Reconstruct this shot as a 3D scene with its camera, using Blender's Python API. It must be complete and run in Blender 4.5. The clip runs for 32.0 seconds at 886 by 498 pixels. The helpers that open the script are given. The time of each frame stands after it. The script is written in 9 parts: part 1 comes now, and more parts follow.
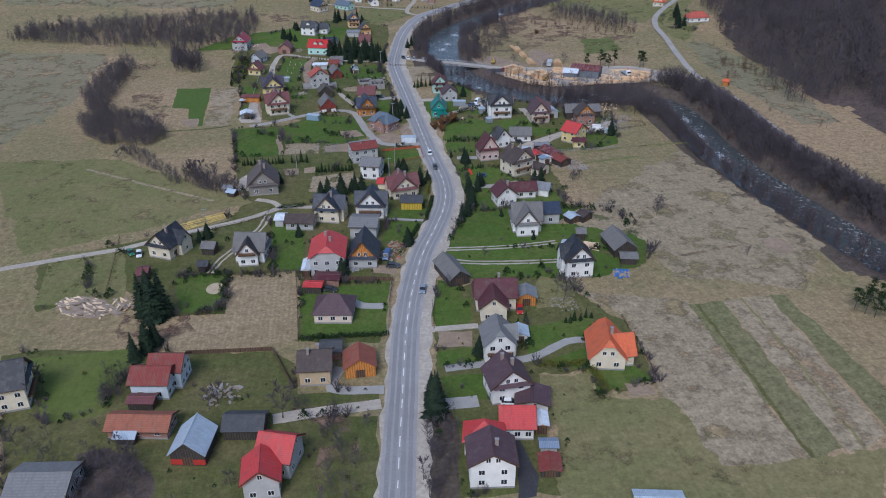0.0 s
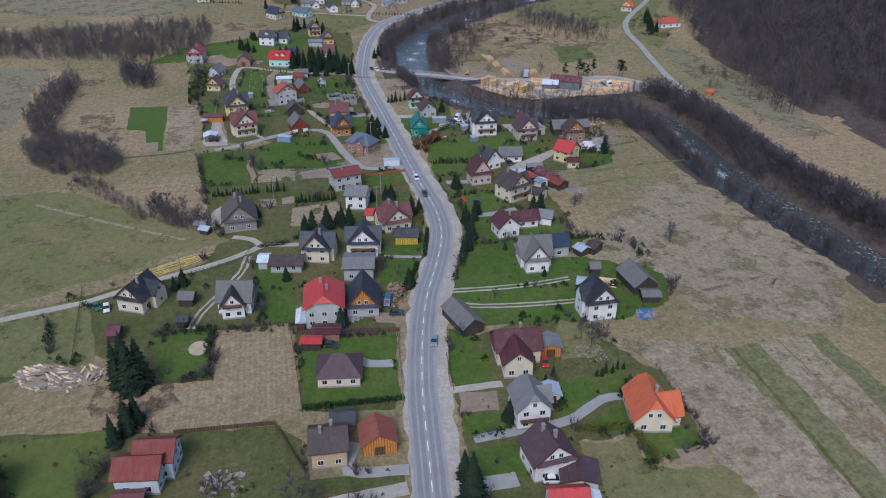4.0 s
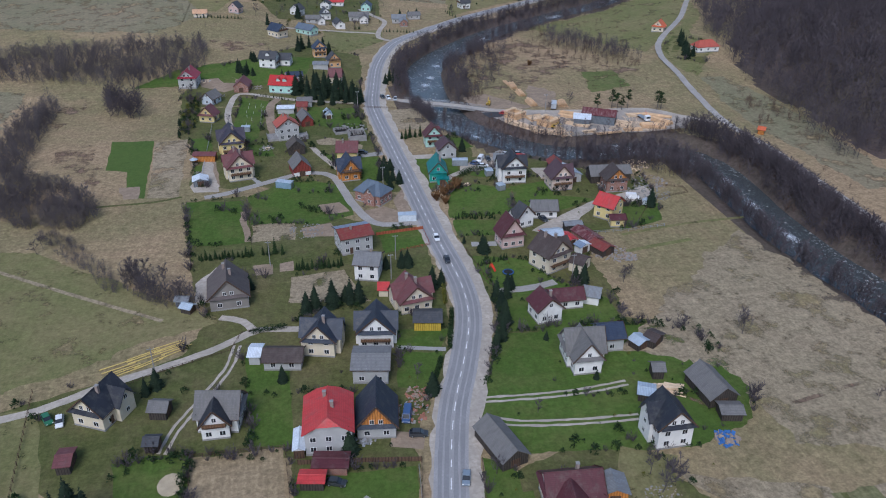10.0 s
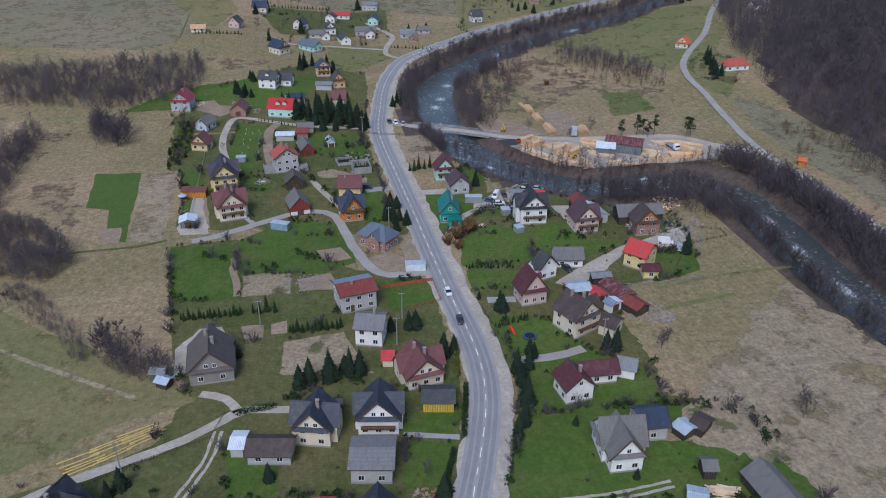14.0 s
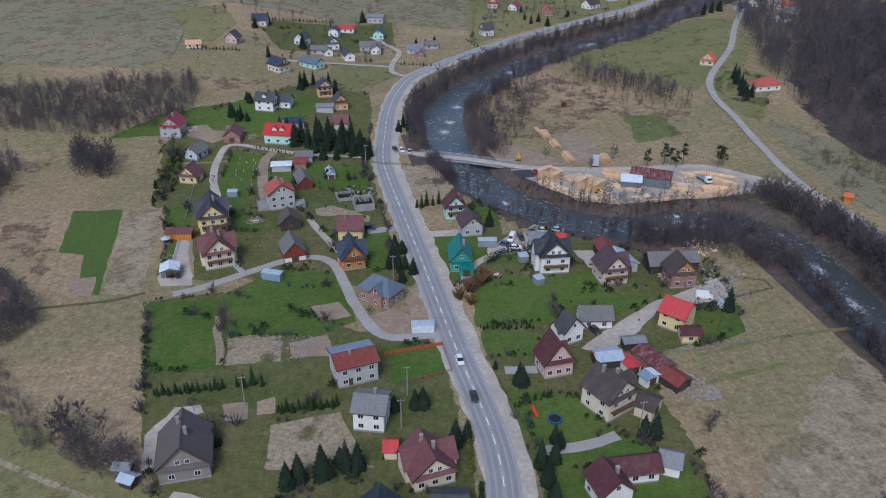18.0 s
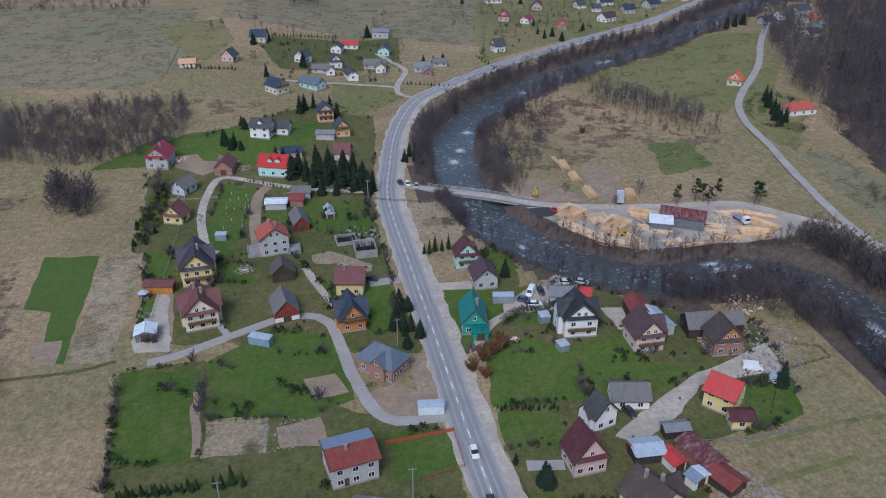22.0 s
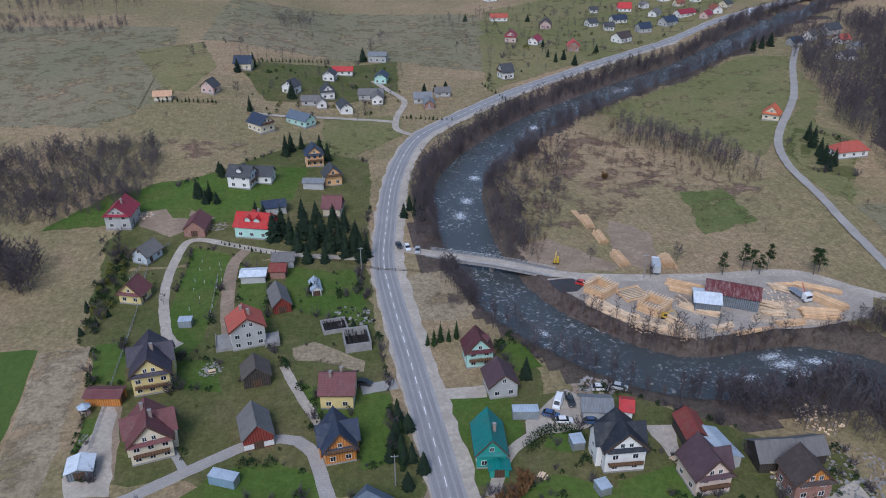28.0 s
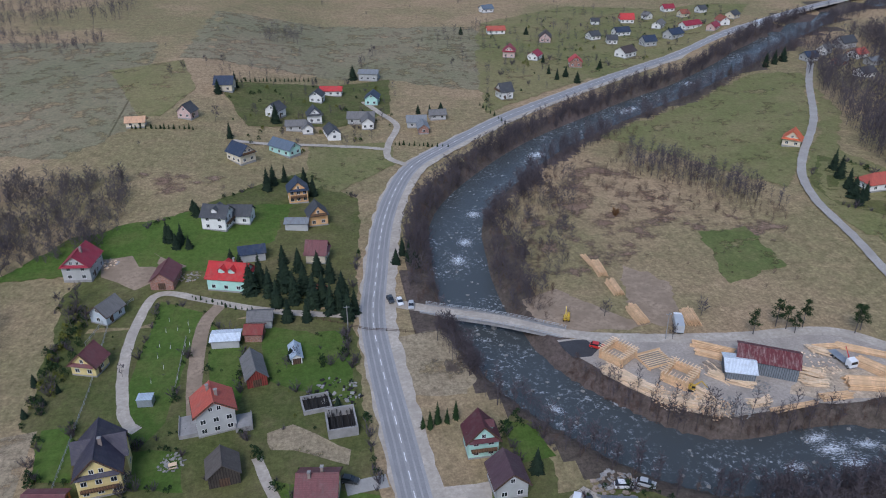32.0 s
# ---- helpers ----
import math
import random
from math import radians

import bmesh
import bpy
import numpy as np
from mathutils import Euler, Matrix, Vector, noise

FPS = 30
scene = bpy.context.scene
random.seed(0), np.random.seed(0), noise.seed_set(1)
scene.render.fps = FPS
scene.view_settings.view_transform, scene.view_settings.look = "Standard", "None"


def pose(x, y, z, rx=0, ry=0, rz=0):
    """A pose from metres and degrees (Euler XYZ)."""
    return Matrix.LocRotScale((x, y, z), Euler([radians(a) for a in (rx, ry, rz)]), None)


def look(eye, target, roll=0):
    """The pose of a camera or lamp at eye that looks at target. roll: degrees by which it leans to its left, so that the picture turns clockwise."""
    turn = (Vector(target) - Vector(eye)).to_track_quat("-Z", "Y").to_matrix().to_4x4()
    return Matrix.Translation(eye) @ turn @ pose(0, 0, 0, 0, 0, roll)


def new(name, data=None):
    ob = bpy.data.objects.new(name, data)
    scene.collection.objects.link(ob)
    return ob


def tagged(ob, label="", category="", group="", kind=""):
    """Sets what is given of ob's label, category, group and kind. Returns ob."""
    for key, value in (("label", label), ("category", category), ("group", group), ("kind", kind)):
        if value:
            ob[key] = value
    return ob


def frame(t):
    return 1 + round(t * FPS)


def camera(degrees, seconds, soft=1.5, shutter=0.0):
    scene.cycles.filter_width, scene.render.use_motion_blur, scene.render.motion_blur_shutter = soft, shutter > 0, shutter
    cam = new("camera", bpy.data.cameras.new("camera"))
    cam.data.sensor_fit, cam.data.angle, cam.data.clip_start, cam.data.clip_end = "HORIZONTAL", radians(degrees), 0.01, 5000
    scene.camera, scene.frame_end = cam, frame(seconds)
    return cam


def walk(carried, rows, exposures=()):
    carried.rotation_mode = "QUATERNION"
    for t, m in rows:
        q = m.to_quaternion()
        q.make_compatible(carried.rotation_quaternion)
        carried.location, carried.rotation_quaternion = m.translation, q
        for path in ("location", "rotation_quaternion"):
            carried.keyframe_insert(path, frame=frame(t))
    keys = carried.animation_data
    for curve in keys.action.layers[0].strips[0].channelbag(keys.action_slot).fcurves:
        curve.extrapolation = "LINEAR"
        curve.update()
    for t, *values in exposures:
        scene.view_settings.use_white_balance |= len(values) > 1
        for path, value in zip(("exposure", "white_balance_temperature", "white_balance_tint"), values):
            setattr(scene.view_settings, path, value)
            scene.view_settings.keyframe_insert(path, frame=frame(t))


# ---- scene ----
# ---- camera and path ----
cam = camera(60, 32.0, soft=1.05)


def flight(x, y, z, tilt, roll, yaw):
    return pose(x, y, z, 90 - tilt, 0, yaw) @ pose(0, 0, 0, 0, 0, roll)


walk(cam, [
    (0, flight(0.00, 0.00, 113.64, 28.444, -0.547, -6.855)),
    (0.5, flight(-2.29, 3.15, 113.80, 28.447, -0.515, -7.785)),
    (1, flight(-4.53, 6.31, 113.97, 28.496, -0.490, -8.688)),
    (1.5, flight(-6.59, 9.64, 114.18, 28.537, -0.451, -9.195)),
    (2, flight(-8.44, 12.87, 114.34, 28.565, -0.348, -9.845)),
    (2.5, flight(-10.05, 16.19, 114.48, 28.580, -0.241, -10.402)),
    (3, flight(-11.45, 19.74, 114.61, 28.609, -0.154, -10.881)),
    (3.5, flight(-12.50, 23.22, 114.72, 28.630, -0.089, -11.268)),
    (5.5, flight(-15.08, 38.62, 114.98, 28.684, 0.272, -11.817)),
    (6, flight(-15.12, 42.51, 114.99, 28.679, 0.330, -11.656)),
    (6.5, flight(-15.00, 46.34, 114.98, 28.644, 0.375, -11.522)),
    (7, flight(-14.62, 50.18, 114.97, 28.618, 0.391, -11.397)),
    (7.5, flight(-14.07, 54.00, 114.97, 28.573, 0.447, -11.284)),
    (8, flight(-13.53, 57.86, 114.97, 28.550, 0.509, -11.242)),
    (8.5, flight(-12.96, 61.69, 115.05, 28.533, 0.570, -11.348)),
    (9, flight(-12.29, 65.57, 115.19, 28.527, 0.600, -11.461)),
    (9.5, flight(-11.76, 69.42, 115.30, 28.514, 0.622, -11.433)),
    (10, flight(-11.21, 73.18, 115.36, 28.500, 0.608, -11.319)),
    (11, flight(-9.99, 80.85, 115.33, 28.429, 0.545, -11.103)),
    (12, flight(-8.88, 88.45, 115.37, 28.370, 0.512, -10.994)),
    (13, flight(-7.81, 95.96, 115.46, 28.285, 0.515, -10.811)),
    (14, flight(-6.55, 103.49, 115.60, 28.217, 0.464, -10.608)),
    (14.5, flight(-5.90, 107.27, 115.68, 28.203, 0.447, -10.512)),
    (16.5, flight(-3.90, 122.52, 115.83, 28.104, 0.414, -10.259)),
    (17, flight(-3.30, 126.38, 115.91, 28.085, 0.422, -10.184)),
    (18, flight(-2.15, 133.94, 116.09, 28.017, 0.352, -10.024)),
    (19, flight(-1.01, 141.59, 116.24, 27.961, 0.308, -9.840)),
    (20, flight(0.00, 149.29, 116.42, 27.881, 0.271, -9.740)),
    (21, flight(0.98, 157.04, 116.65, 27.827, 0.232, -9.602)),
    (22, flight(2.05, 164.60, 116.82, 27.751, 0.164, -9.453)),
    (23, flight(2.86, 172.42, 116.96, 27.667, 0.159, -9.368)),
    (24, flight(3.66, 180.36, 117.00, 27.590, 0.171, -9.296)),
    (25, flight(4.61, 188.07, 117.21, 27.524, 0.124, -9.217)),
    (25.5, flight(5.16, 191.97, 117.46, 27.519, 0.093, -9.232)),
    (27.5, flight(7.33, 207.44, 118.45, 27.501, 0.028, -9.409)),
    (28, flight(7.81, 211.35, 118.67, 27.498, 0.015, -9.484)),
    (29, flight(8.88, 219.03, 119.00, 27.443, -0.019, -9.635)),
    (30, flight(10.06, 226.39, 119.35, 27.403, -0.049, -9.703)),
    (31, flight(11.26, 234.10, 119.77, 27.364, -0.078, -9.781)),
    (32, flight(12.56, 241.94, 120.19, 27.359, -0.114, -9.893)),
], exposures=((0, 0.76, 6100, 11), (32, 0.74, 6100, 11)))

# ---- overcast daylight ----
world = bpy.data.worlds.new("sky")
scene.world = world
world.use_nodes = True
wn = world.node_tree
sky = wn.nodes.new("ShaderNodeTexSky")
sky.sky_type = "NISHITA"
sky.sun_disc = False
sky.sun_elevation = radians(42)
sky.sun_rotation = radians(200)
sky.air_density = 1.0
sky.dust_density = 1.0
wn.links.new(sky.outputs[0], wn.nodes["Background"].inputs[0])
wn.nodes["Background"].inputs[1].default_value = 0.10
sun = new("sun", bpy.data.lights.new("sun", "SUN"))
sun.data.energy = 1.2
sun.data.angle = radians(25)
sun.data.color = (0.96, 0.945, 1.0)
sun.matrix_world = look((-60, -120, 150), (0, 0, 0))


# ---- materials ----
MATS = {}


def node_mat(name, rough=0.8, metal=0.0):
    m = bpy.data.materials.new(name)
    m.use_nodes = True
    nt = m.node_tree
    b = nt.nodes["Principled BSDF"]
    b.inputs["Roughness"].default_value = rough
    b.inputs["Metallic"].default_value = metal
    b.inputs["Specular IOR Level"].default_value = 0.3
    return m, nt, b


def nd(nt, kind, **props):
    n = nt.nodes.new(kind)
    for k, v in props.items():
        if k in ("operation", "blend_type", "data_type", "wave_type", "bands_direction", "feature", "noise_dimensions", "clamp_factor"):
            setattr_node(n, k, v)
        else:
            n.inputs[k.replace("_", " ")].default_value = v
    return n


def setattr_node(n, k, v):
    if k == "operation":
        n.operation = v
    elif k == "blend_type":
        n.blend_type = v
    elif k == "data_type":
        n.data_type = v
    elif k == "wave_type":
        n.wave_type = v
    elif k == "bands_direction":
        n.bands_direction = v
    elif k == "feature":
        n.feature = v


def coords(nt, kind="Object"):
    if kind == "World":
        return nt.nodes.new("ShaderNodeNewGeometry").outputs["Position"]
    return nt.nodes.new("ShaderNodeTexCoord").outputs["Object"]


def noise_tex(nt, vec, scale, detail=5.0, rough=0.6):
    n = nt.nodes.new("ShaderNodeTexNoise")
    n.inputs["Scale"].default_value = scale
    n.inputs["Detail"].default_value = detail
    n.inputs["Roughness"].default_value = rough
    nt.links.new(vec, n.inputs["Vector"])
    return n.outputs["Fac"]


def ramp(nt, fac, lo, hi):
    n = nt.nodes.new("ShaderNodeMapRange")
    n.inputs["From Min"].default_value = lo
    n.inputs["From Max"].default_value = hi
    nt.links.new(fac, n.inputs["Value"])
    return n.outputs["Result"]


def mix(nt, fac, a, b, mode="MIX"):
    n = nt.nodes.new("ShaderNodeMix")
    n.data_type = "RGBA"
    n.blend_type = mode
    for sock, val in ((n.inputs[0], fac), (n.inputs[6], a), (n.inputs[7], b)):
        if isinstance(val, (int, float)):
            sock.default_value = val
        elif isinstance(val, tuple):
            sock.default_value = (*val[:3], 1)
        else:
            nt.links.new(val, sock)
    return n.outputs[2]


def bump(nt, b, height, strength=0.5, dist=0.05):
    n = nt.nodes.new("ShaderNodeBump")
    n.inputs["Strength"].default_value = strength
    n.inputs["Distance"].default_value = dist
    nt.links.new(height, n.inputs["Height"])
    nt.links.new(n.outputs[0], b.inputs["Normal"])


def scaled(nt, vec, sx, sy, sz, rz=0.0):
    n = nt.nodes.new("ShaderNodeMapping")
    n.inputs["Scale"].default_value = (sx, sy, sz)
    n.inputs["Rotation"].default_value = (0, 0, radians(rz))
    nt.links.new(vec, n.inputs["Vector"])
    return n.outputs[0]


def shade(c, k):
    return tuple(min(1.0, v * k) for v in c)


def surface(name, col, rough=0.85, metal=0.0, grain=6.0, amount=0.25, stain=0.5, stain_amount=0.25, bumpy=0.3, kind="Object", rand=0.0):
    """A plain worked surface: base colour, fine grain, larger stains, slight relief."""
    if name in MATS:
        return MATS[name]
    m, nt, b = node_mat(name, rough, metal)
    v = coords(nt, kind)
    n1 = noise_tex(nt, v, grain, 6)
    n2 = noise_tex(nt, v, stain, 5)
    c = mix(nt, ramp(nt, n1, 0.3, 0.7), shade(col, 1 - amount), shade(col, 1 + amount))
    c = mix(nt, ramp(nt, n2, 0.35, 0.75), c, shade(col, 1 - stain_amount))
    if rand:
        oi = nt.nodes.new("ShaderNodeObjectInfo")
        c = mix(nt, ramp(nt, oi.outputs["Random"], 0, 1), c, shade(col, 1 - rand), "MIX") if rand < 0 else mix(nt, scaled_fac(nt, oi.outputs["Random"], rand), c, shade(col, 0.4))
    nt.links.new(c, b.inputs["Base Color"])
    bump(nt, b, n1, bumpy, 0.03)
    MATS[name] = m
    return m


def scaled_fac(nt, fac, k):
    n = nt.nodes.new("ShaderNodeMath")
    n.operation = "MULTIPLY"
    n.inputs[1].default_value = k
    nt.links.new(fac, n.inputs[0])
    return n.outputs[0]


def roof_mat(name, col, rough=0.6, course=0.33, rib=0.0, rust=None, metal=0.0, wear=0.25):
    """Roof covering with courses across the slope (object z) or ribs down it, weather streaks and blotches."""
    if name in MATS:
        return MATS[name]
    m, nt, b = node_mat(name, rough, metal)
    v = coords(nt)
    w = nt.nodes.new("ShaderNodeTexWave")
    w.wave_type = "BANDS"
    w.bands_direction = "Y" if rib else "Z"
    w.inputs["Scale"].default_value = 0.314 / (rib if rib else course * 0.7)
    w.inputs["Distortion"].default_value = 0.3
    w.inputs["Detail"].default_value = 1.0
    nt.links.new(v, w.inputs["Vector"])
    n1 = noise_tex(nt, v, 3.0, 6, 0.7)
    n2 = noise_tex(nt, scaled(nt, v, 0.6, 1.6, 0.25), 0.8, 5)
    c = mix(nt, ramp(nt, n1, 0.25, 0.75), shade(col, 0.78), shade(col, 1.2))
    c = mix(nt, ramp(nt, n2, 0.45, 0.8), c, rust if rust else shade(col, 1 - wear * 1.6))
    c = mix(nt, ramp(nt, w.outputs["Fac"], 0.0, 0.35), shade(col, 0.7 if rib else 0.82), c)
    moss = noise_tex(nt, v, 0.45, 6, 0.7)
    c = mix(nt, scaled_fac(nt, ramp(nt, moss, 0.5, 0.72), 0.35), c, (0.16, 0.15, 0.13))
    nt.links.new(c, b.inputs["Base Color"])
    bump(nt, b, w.outputs["Fac"], 0.35, 0.04)
    MATS[name] = m
    return m


ROOF = {
    "slate": ((0.028, 0.032, 0.042), 0.5), "slateblue": ((0.035, 0.045, 0.065), 0.5), "blueslate": ((0.035, 0.05, 0.085), 0.5),
    "slatepurple": ((0.05, 0.045, 0.065), 0.55), "darkgrey": ((0.065, 0.068, 0.075), 0.65), "greytile": ((0.2, 0.2, 0.2), 0.8),
    "oldgrey": ((0.17, 0.165, 0.16), 0.9), "oldbrown": ((0.11, 0.095, 0.085), 0.9), "brown": ((0.075, 0.055, 0.05), 0.6),
    "brownflat": ((0.12, 0.1, 0.095), 0.8), "purple": ((0.095, 0.055, 0.065), 0.55), "maroon": ((0.1, 0.03, 0.036), 0.5),
    "maroon2": ((0.165, 0.062, 0.064), 0.6), "red": ((0.52, 0.055, 0.055), 0.5), "crimson": ((0.3, 0.03, 0.05), 0.5),
    "crimsonred": ((0.46, 0.03, 0.03), 0.5), "salmon": ((0.44, 0.1, 0.07), 0.6), "brick": ((0.28, 0.09, 0.06), 0.75),
    "orange": ((0.62, 0.14, 0.06), 0.6), "terracotta": ((0.32, 0.12, 0.075), 0.85), "teal": ((0.012, 0.2, 0.185), 0.5),
    "peach": ((0.6, 0.36, 0.22), 0.7), "bluegreytile": ((0.12, 0.155, 0.2), 0.6),
}
SHEET = {
    "rustred": ((0.22, 0.045, 0.04), 0.7, (0.2, 0.1, 0.06)), "ltmetal": ((0.42, 0.5, 0.58), 0.45, (0.3, 0.35, 0.4)),
    "patchyred": ((0.13, 0.03, 0.035), 0.7, (0.36, 0.27, 0.25)),
    "greymetal": ((0.22, 0.235, 0.25), 0.5, (0.15, 0.14, 0.13)), "whitemetal": ((0.68, 0.74, 0.8), 0.45, (0.5, 0.55, 0.6)),
    "bluemetal": ((0.22, 0.28, 0.37), 0.45, (0.15, 0.2, 0.26)),
}
WALL = {
    "rawgrey": (0.24, 0.22, 0.2),     "white": (0.74, 0.73, 0.7), "cream": (0.66, 0.58, 0.44), "greywall": (0.42, 0.42, 0.41), "beige": (0.5, 0.38, 0.24),
    "bluegrey": (0.5, 0.56, 0.6), "pink": (0.58, 0.42, 0.38), "pinkcream": (0.68, 0.54, 0.45), "yellow": (0.68, 0.55, 0.25),
    "mint": (0.42, 0.66, 0.58), "tealwall": (0.03, 0.3, 0.24), "peach": (0.72, 0.42, 0.2),
}
WOODW = {"darkwood": (0.06, 0.05, 0.043), "orangewood": (0.5, 0.2, 0.05), "redwood": (0.22, 0.045, 0.035), "yellowwood": (0.5, 0.35, 0.05),
         "greymetal": (0.16, 0.18, 0.2)}


def roof_of(key):
    if key in SHEET:
        c, r, rust = SHEET[key]
        return roof_mat("sheet_" + key, c, r, rib=0.35, rust=rust, metal=0.0)
    c, r = ROOF[key]
    return roof_mat("tiles_" + key, c, r)


def wood_mat(name, col):
    """Upright boards with dark joints."""
    if name in MATS:
        return MATS[name]
    m, nt, b = node_mat(name, 0.8)
    v = coords(nt)
    w = nt.nodes.new("ShaderNodeTexWave")
    w.bands_direction = "DIAGONAL"
    w.inputs["Scale"].default_value = 1.1
    w.inputs["Distortion"].default_value = 0.4
    nt.links.new(scaled(nt, v, 1, 1, 0.02), w.inputs["Vector"])
    n1 = noise_tex(nt, scaled(nt, v, 3, 3, 0.4), 2.0, 6)
    c = mix(nt, ramp(nt, n1, 0.3, 0.7), shade(col, 0.65), shade(col, 1.35))
    c = mix(nt, ramp(nt, w.outputs["Fac"], 0.0, 0.25), shade(col, 0.4), c)
    nt.links.new(c, b.inputs["Base Color"])
    bump(nt, b, w.outputs["Fac"], 0.4, 0.03)
    MATS[name] = m
    return m


def brick_mat():
    if "bare_brick" in MATS:
        return MATS["bare_brick"]
    m, nt, b = node_mat("bare_brick", 0.9)
    v = coords(nt)
    sx = nt.nodes.new("ShaderNodeSeparateXYZ")
    nt.links.new(v, sx.inputs[0])
    add = nt.nodes.new("ShaderNodeMath")
    nt.links.new(sx.outputs[0], add.inputs[0])
    nt.links.new(sx.outputs[1], add.inputs[1])
    cx = nt.nodes.new("ShaderNodeCombineXYZ")
    nt.links.new(add.outputs[0], cx.inputs[0])
    nt.links.new(sx.outputs[2], cx.inputs[1])
    t = nt.nodes.new("ShaderNodeTexBrick")
    t.inputs["Scale"].default_value = 1.0
    t.inputs["Brick Width"].default_value = 0.38
    t.inputs["Row Height"].default_value = 0.24
    t.inputs["Mortar Size"].default_value = 0.02
    t.inputs["Color1"].default_value = (0.34, 0.14, 0.09, 1)
    t.inputs["Color2"].default_value = (0.24, 0.1, 0.075, 1)
    t.inputs["Mortar"].default_value = (0.36, 0.33, 0.3, 1)
    nt.links.new(cx.outputs[0], t.inputs["Vector"])
    n1 = noise_tex(nt, v, 1.2, 5)
    nt.links.new(mix(nt, ramp(nt, n1, 0.4, 0.8), t.outputs["Color"], (0.2, 0.12, 0.1)), b.inputs["Base Color"])
    MATS["bare_brick"] = m
    return m


def wall_of(key):
    if key in WOODW:
        return wood_mat("boards_" + key, WOODW[key])
    if key == "brick":
        return brick_mat()
    return surface("plaster_" + key, WALL[key], 0.9, grain=9, amount=0.06, stain=0.45, stain_amount=0.2, bumpy=0.2)


def glass_mat():
    if "window_glass" in MATS:
        return MATS["window_glass"]
    m, nt, b = node_mat("window_glass", 0.08)
    b.inputs["Base Color"].default_value = (0.02, 0.024, 0.03, 1)
    b.inputs["Specular IOR Level"].default_value = 0.6
    MATS["window_glass"] = m
    return m


def grey(nt, fac, lo, hi, dark, light):
    """A grey level that runs from dark to light as the factor runs from lo to hi."""
    n = nt.nodes.new("ShaderNodeMapRange")
    for k, val in (("From Min", lo), ("From Max", hi), ("To Min", dark), ("To Max", light)):
        n.inputs[k].default_value = val
    nt.links.new(fac, n.inputs["Value"])
    return n.outputs["Result"]


def meadow_mat(name, colours, stripes=0.0, rz=0.0, stripe_scale=1.0, holes=0.0, wild=1.0):
    """Rough grassland: dry straw, thin green and bare earth mixed at three scales, with mown strips where the land is worked."""
    m, nt, b = node_mat(name, 0.95)
    b.inputs["Specular IOR Level"].default_value = 0.1
    v = coords(nt, "World")
    big = noise_tex(nt, v, 0.012, 6, 0.62)
    mid = noise_tex(nt, v, 0.09, 7, 0.7)
    fine = noise_tex(nt, v, 1.1, 6, 0.75)
    dry, green, earth = colours
    c = mix(nt, ramp(nt, big, 0.4, 0.56), dry, green)
    c = mix(nt, scaled_fac(nt, ramp(nt, mid, 0.46, 0.72), 0.5), c, earth)
    comb = noise_tex(nt, scaled(nt, v, 1.0, 0.22, 1.0, 12), 0.9, 7, 0.7)
    tuft = noise_tex(nt, v, 0.42, 9, 0.78)
    for fac, lo, hi, dip, lift in ((comb, 0.3, 0.7, 0.14, 0.12), (tuft, 0.34, 0.66, 0.34, 0.32), (fine, 0.25, 0.75, 0.5, 0.3)):
        c = mix(nt, 1.0, c, grey(nt, fac, lo, hi, 1 - dip * wild, 1 + lift * wild), "MULTIPLY")
    if stripes:
        w = nt.nodes.new("ShaderNodeTexWave")
        w.bands_direction = "X"
        w.inputs["Scale"].default_value = stripe_scale
        w.inputs["Distortion"].default_value = 1.2
        w.inputs["Detail"].default_value = 3
        w.inputs["Detail Scale"].default_value = 0.6
        nt.links.new(scaled(nt, v, 1, 1, 1, rz), w.inputs["Vector"])
        c = mix(nt, scaled_fac(nt, w.outputs["Fac"], stripes), c, shade(earth, 0.75))
    nt.links.new(c, b.inputs["Base Color"])
    bump(nt, b, fine, 0.5, 0.12)
    if holes:
        gap = noise_tex(nt, v, 0.1, 8, 0.65)
        nt.links.new(ramp(nt, gap, holes - 0.07, holes + 0.07), b.inputs["Alpha"])
    MATS[name] = m
    return m


MEADOW = meadow_mat("meadow", ((0.37, 0.268, 0.162), (0.25, 0.21, 0.11), (0.275, 0.19, 0.118)))
LAWN = meadow_mat("lawn_grass", ((0.088, 0.14, 0.03), (0.07, 0.118, 0.025), (0.16, 0.145, 0.058)), wild=0.6)
GARDEN = meadow_mat("garden_grass", ((0.13, 0.126, 0.05), (0.095, 0.11, 0.037), (0.21, 0.158, 0.095)), wild=0.8)
PASTURE = meadow_mat("pasture", ((0.228, 0.2, 0.096), (0.17, 0.172, 0.07), (0.255, 0.192, 0.11)), holes=0.37, wild=0.7)
# olive grass whose grey, less red tone also paints in the haze
OLIVE_HAZE = meadow_mat("olive_pasture_hazed", ((0.255, 0.218, 0.14), (0.215, 0.2, 0.12), (0.265, 0.21, 0.138)), holes=0.42, wild=0.75)
STRIP = meadow_mat("strip_grass", ((0.2, 0.185, 0.095), (0.17, 0.172, 0.08), (0.25, 0.2, 0.115)), holes=0.33)
PLAIN_LAWN = meadow_mat("yellowish_lawn", ((0.13, 0.158, 0.045), (0.105, 0.142, 0.036), (0.16, 0.15, 0.06)), wild=0.45)
STUBBLE = meadow_mat("stubble", ((0.36, 0.275, 0.17), (0.32, 0.245, 0.14), (0.24, 0.18, 0.11)), 0.22, 0, 0.25)
SOIL = surface("bare_soil", (0.32, 0.24, 0.17), 0.95, grain=0.8, amount=0.35, stain=0.2, stain_amount=0.35, bumpy=0.25, kind="World")
FIELDGREEN = meadow_mat("sown_field", ((0.085, 0.135, 0.034), (0.072, 0.12, 0.03), (0.1, 0.13, 0.036)), 0.2, 8, 0.3, wild=0.4)
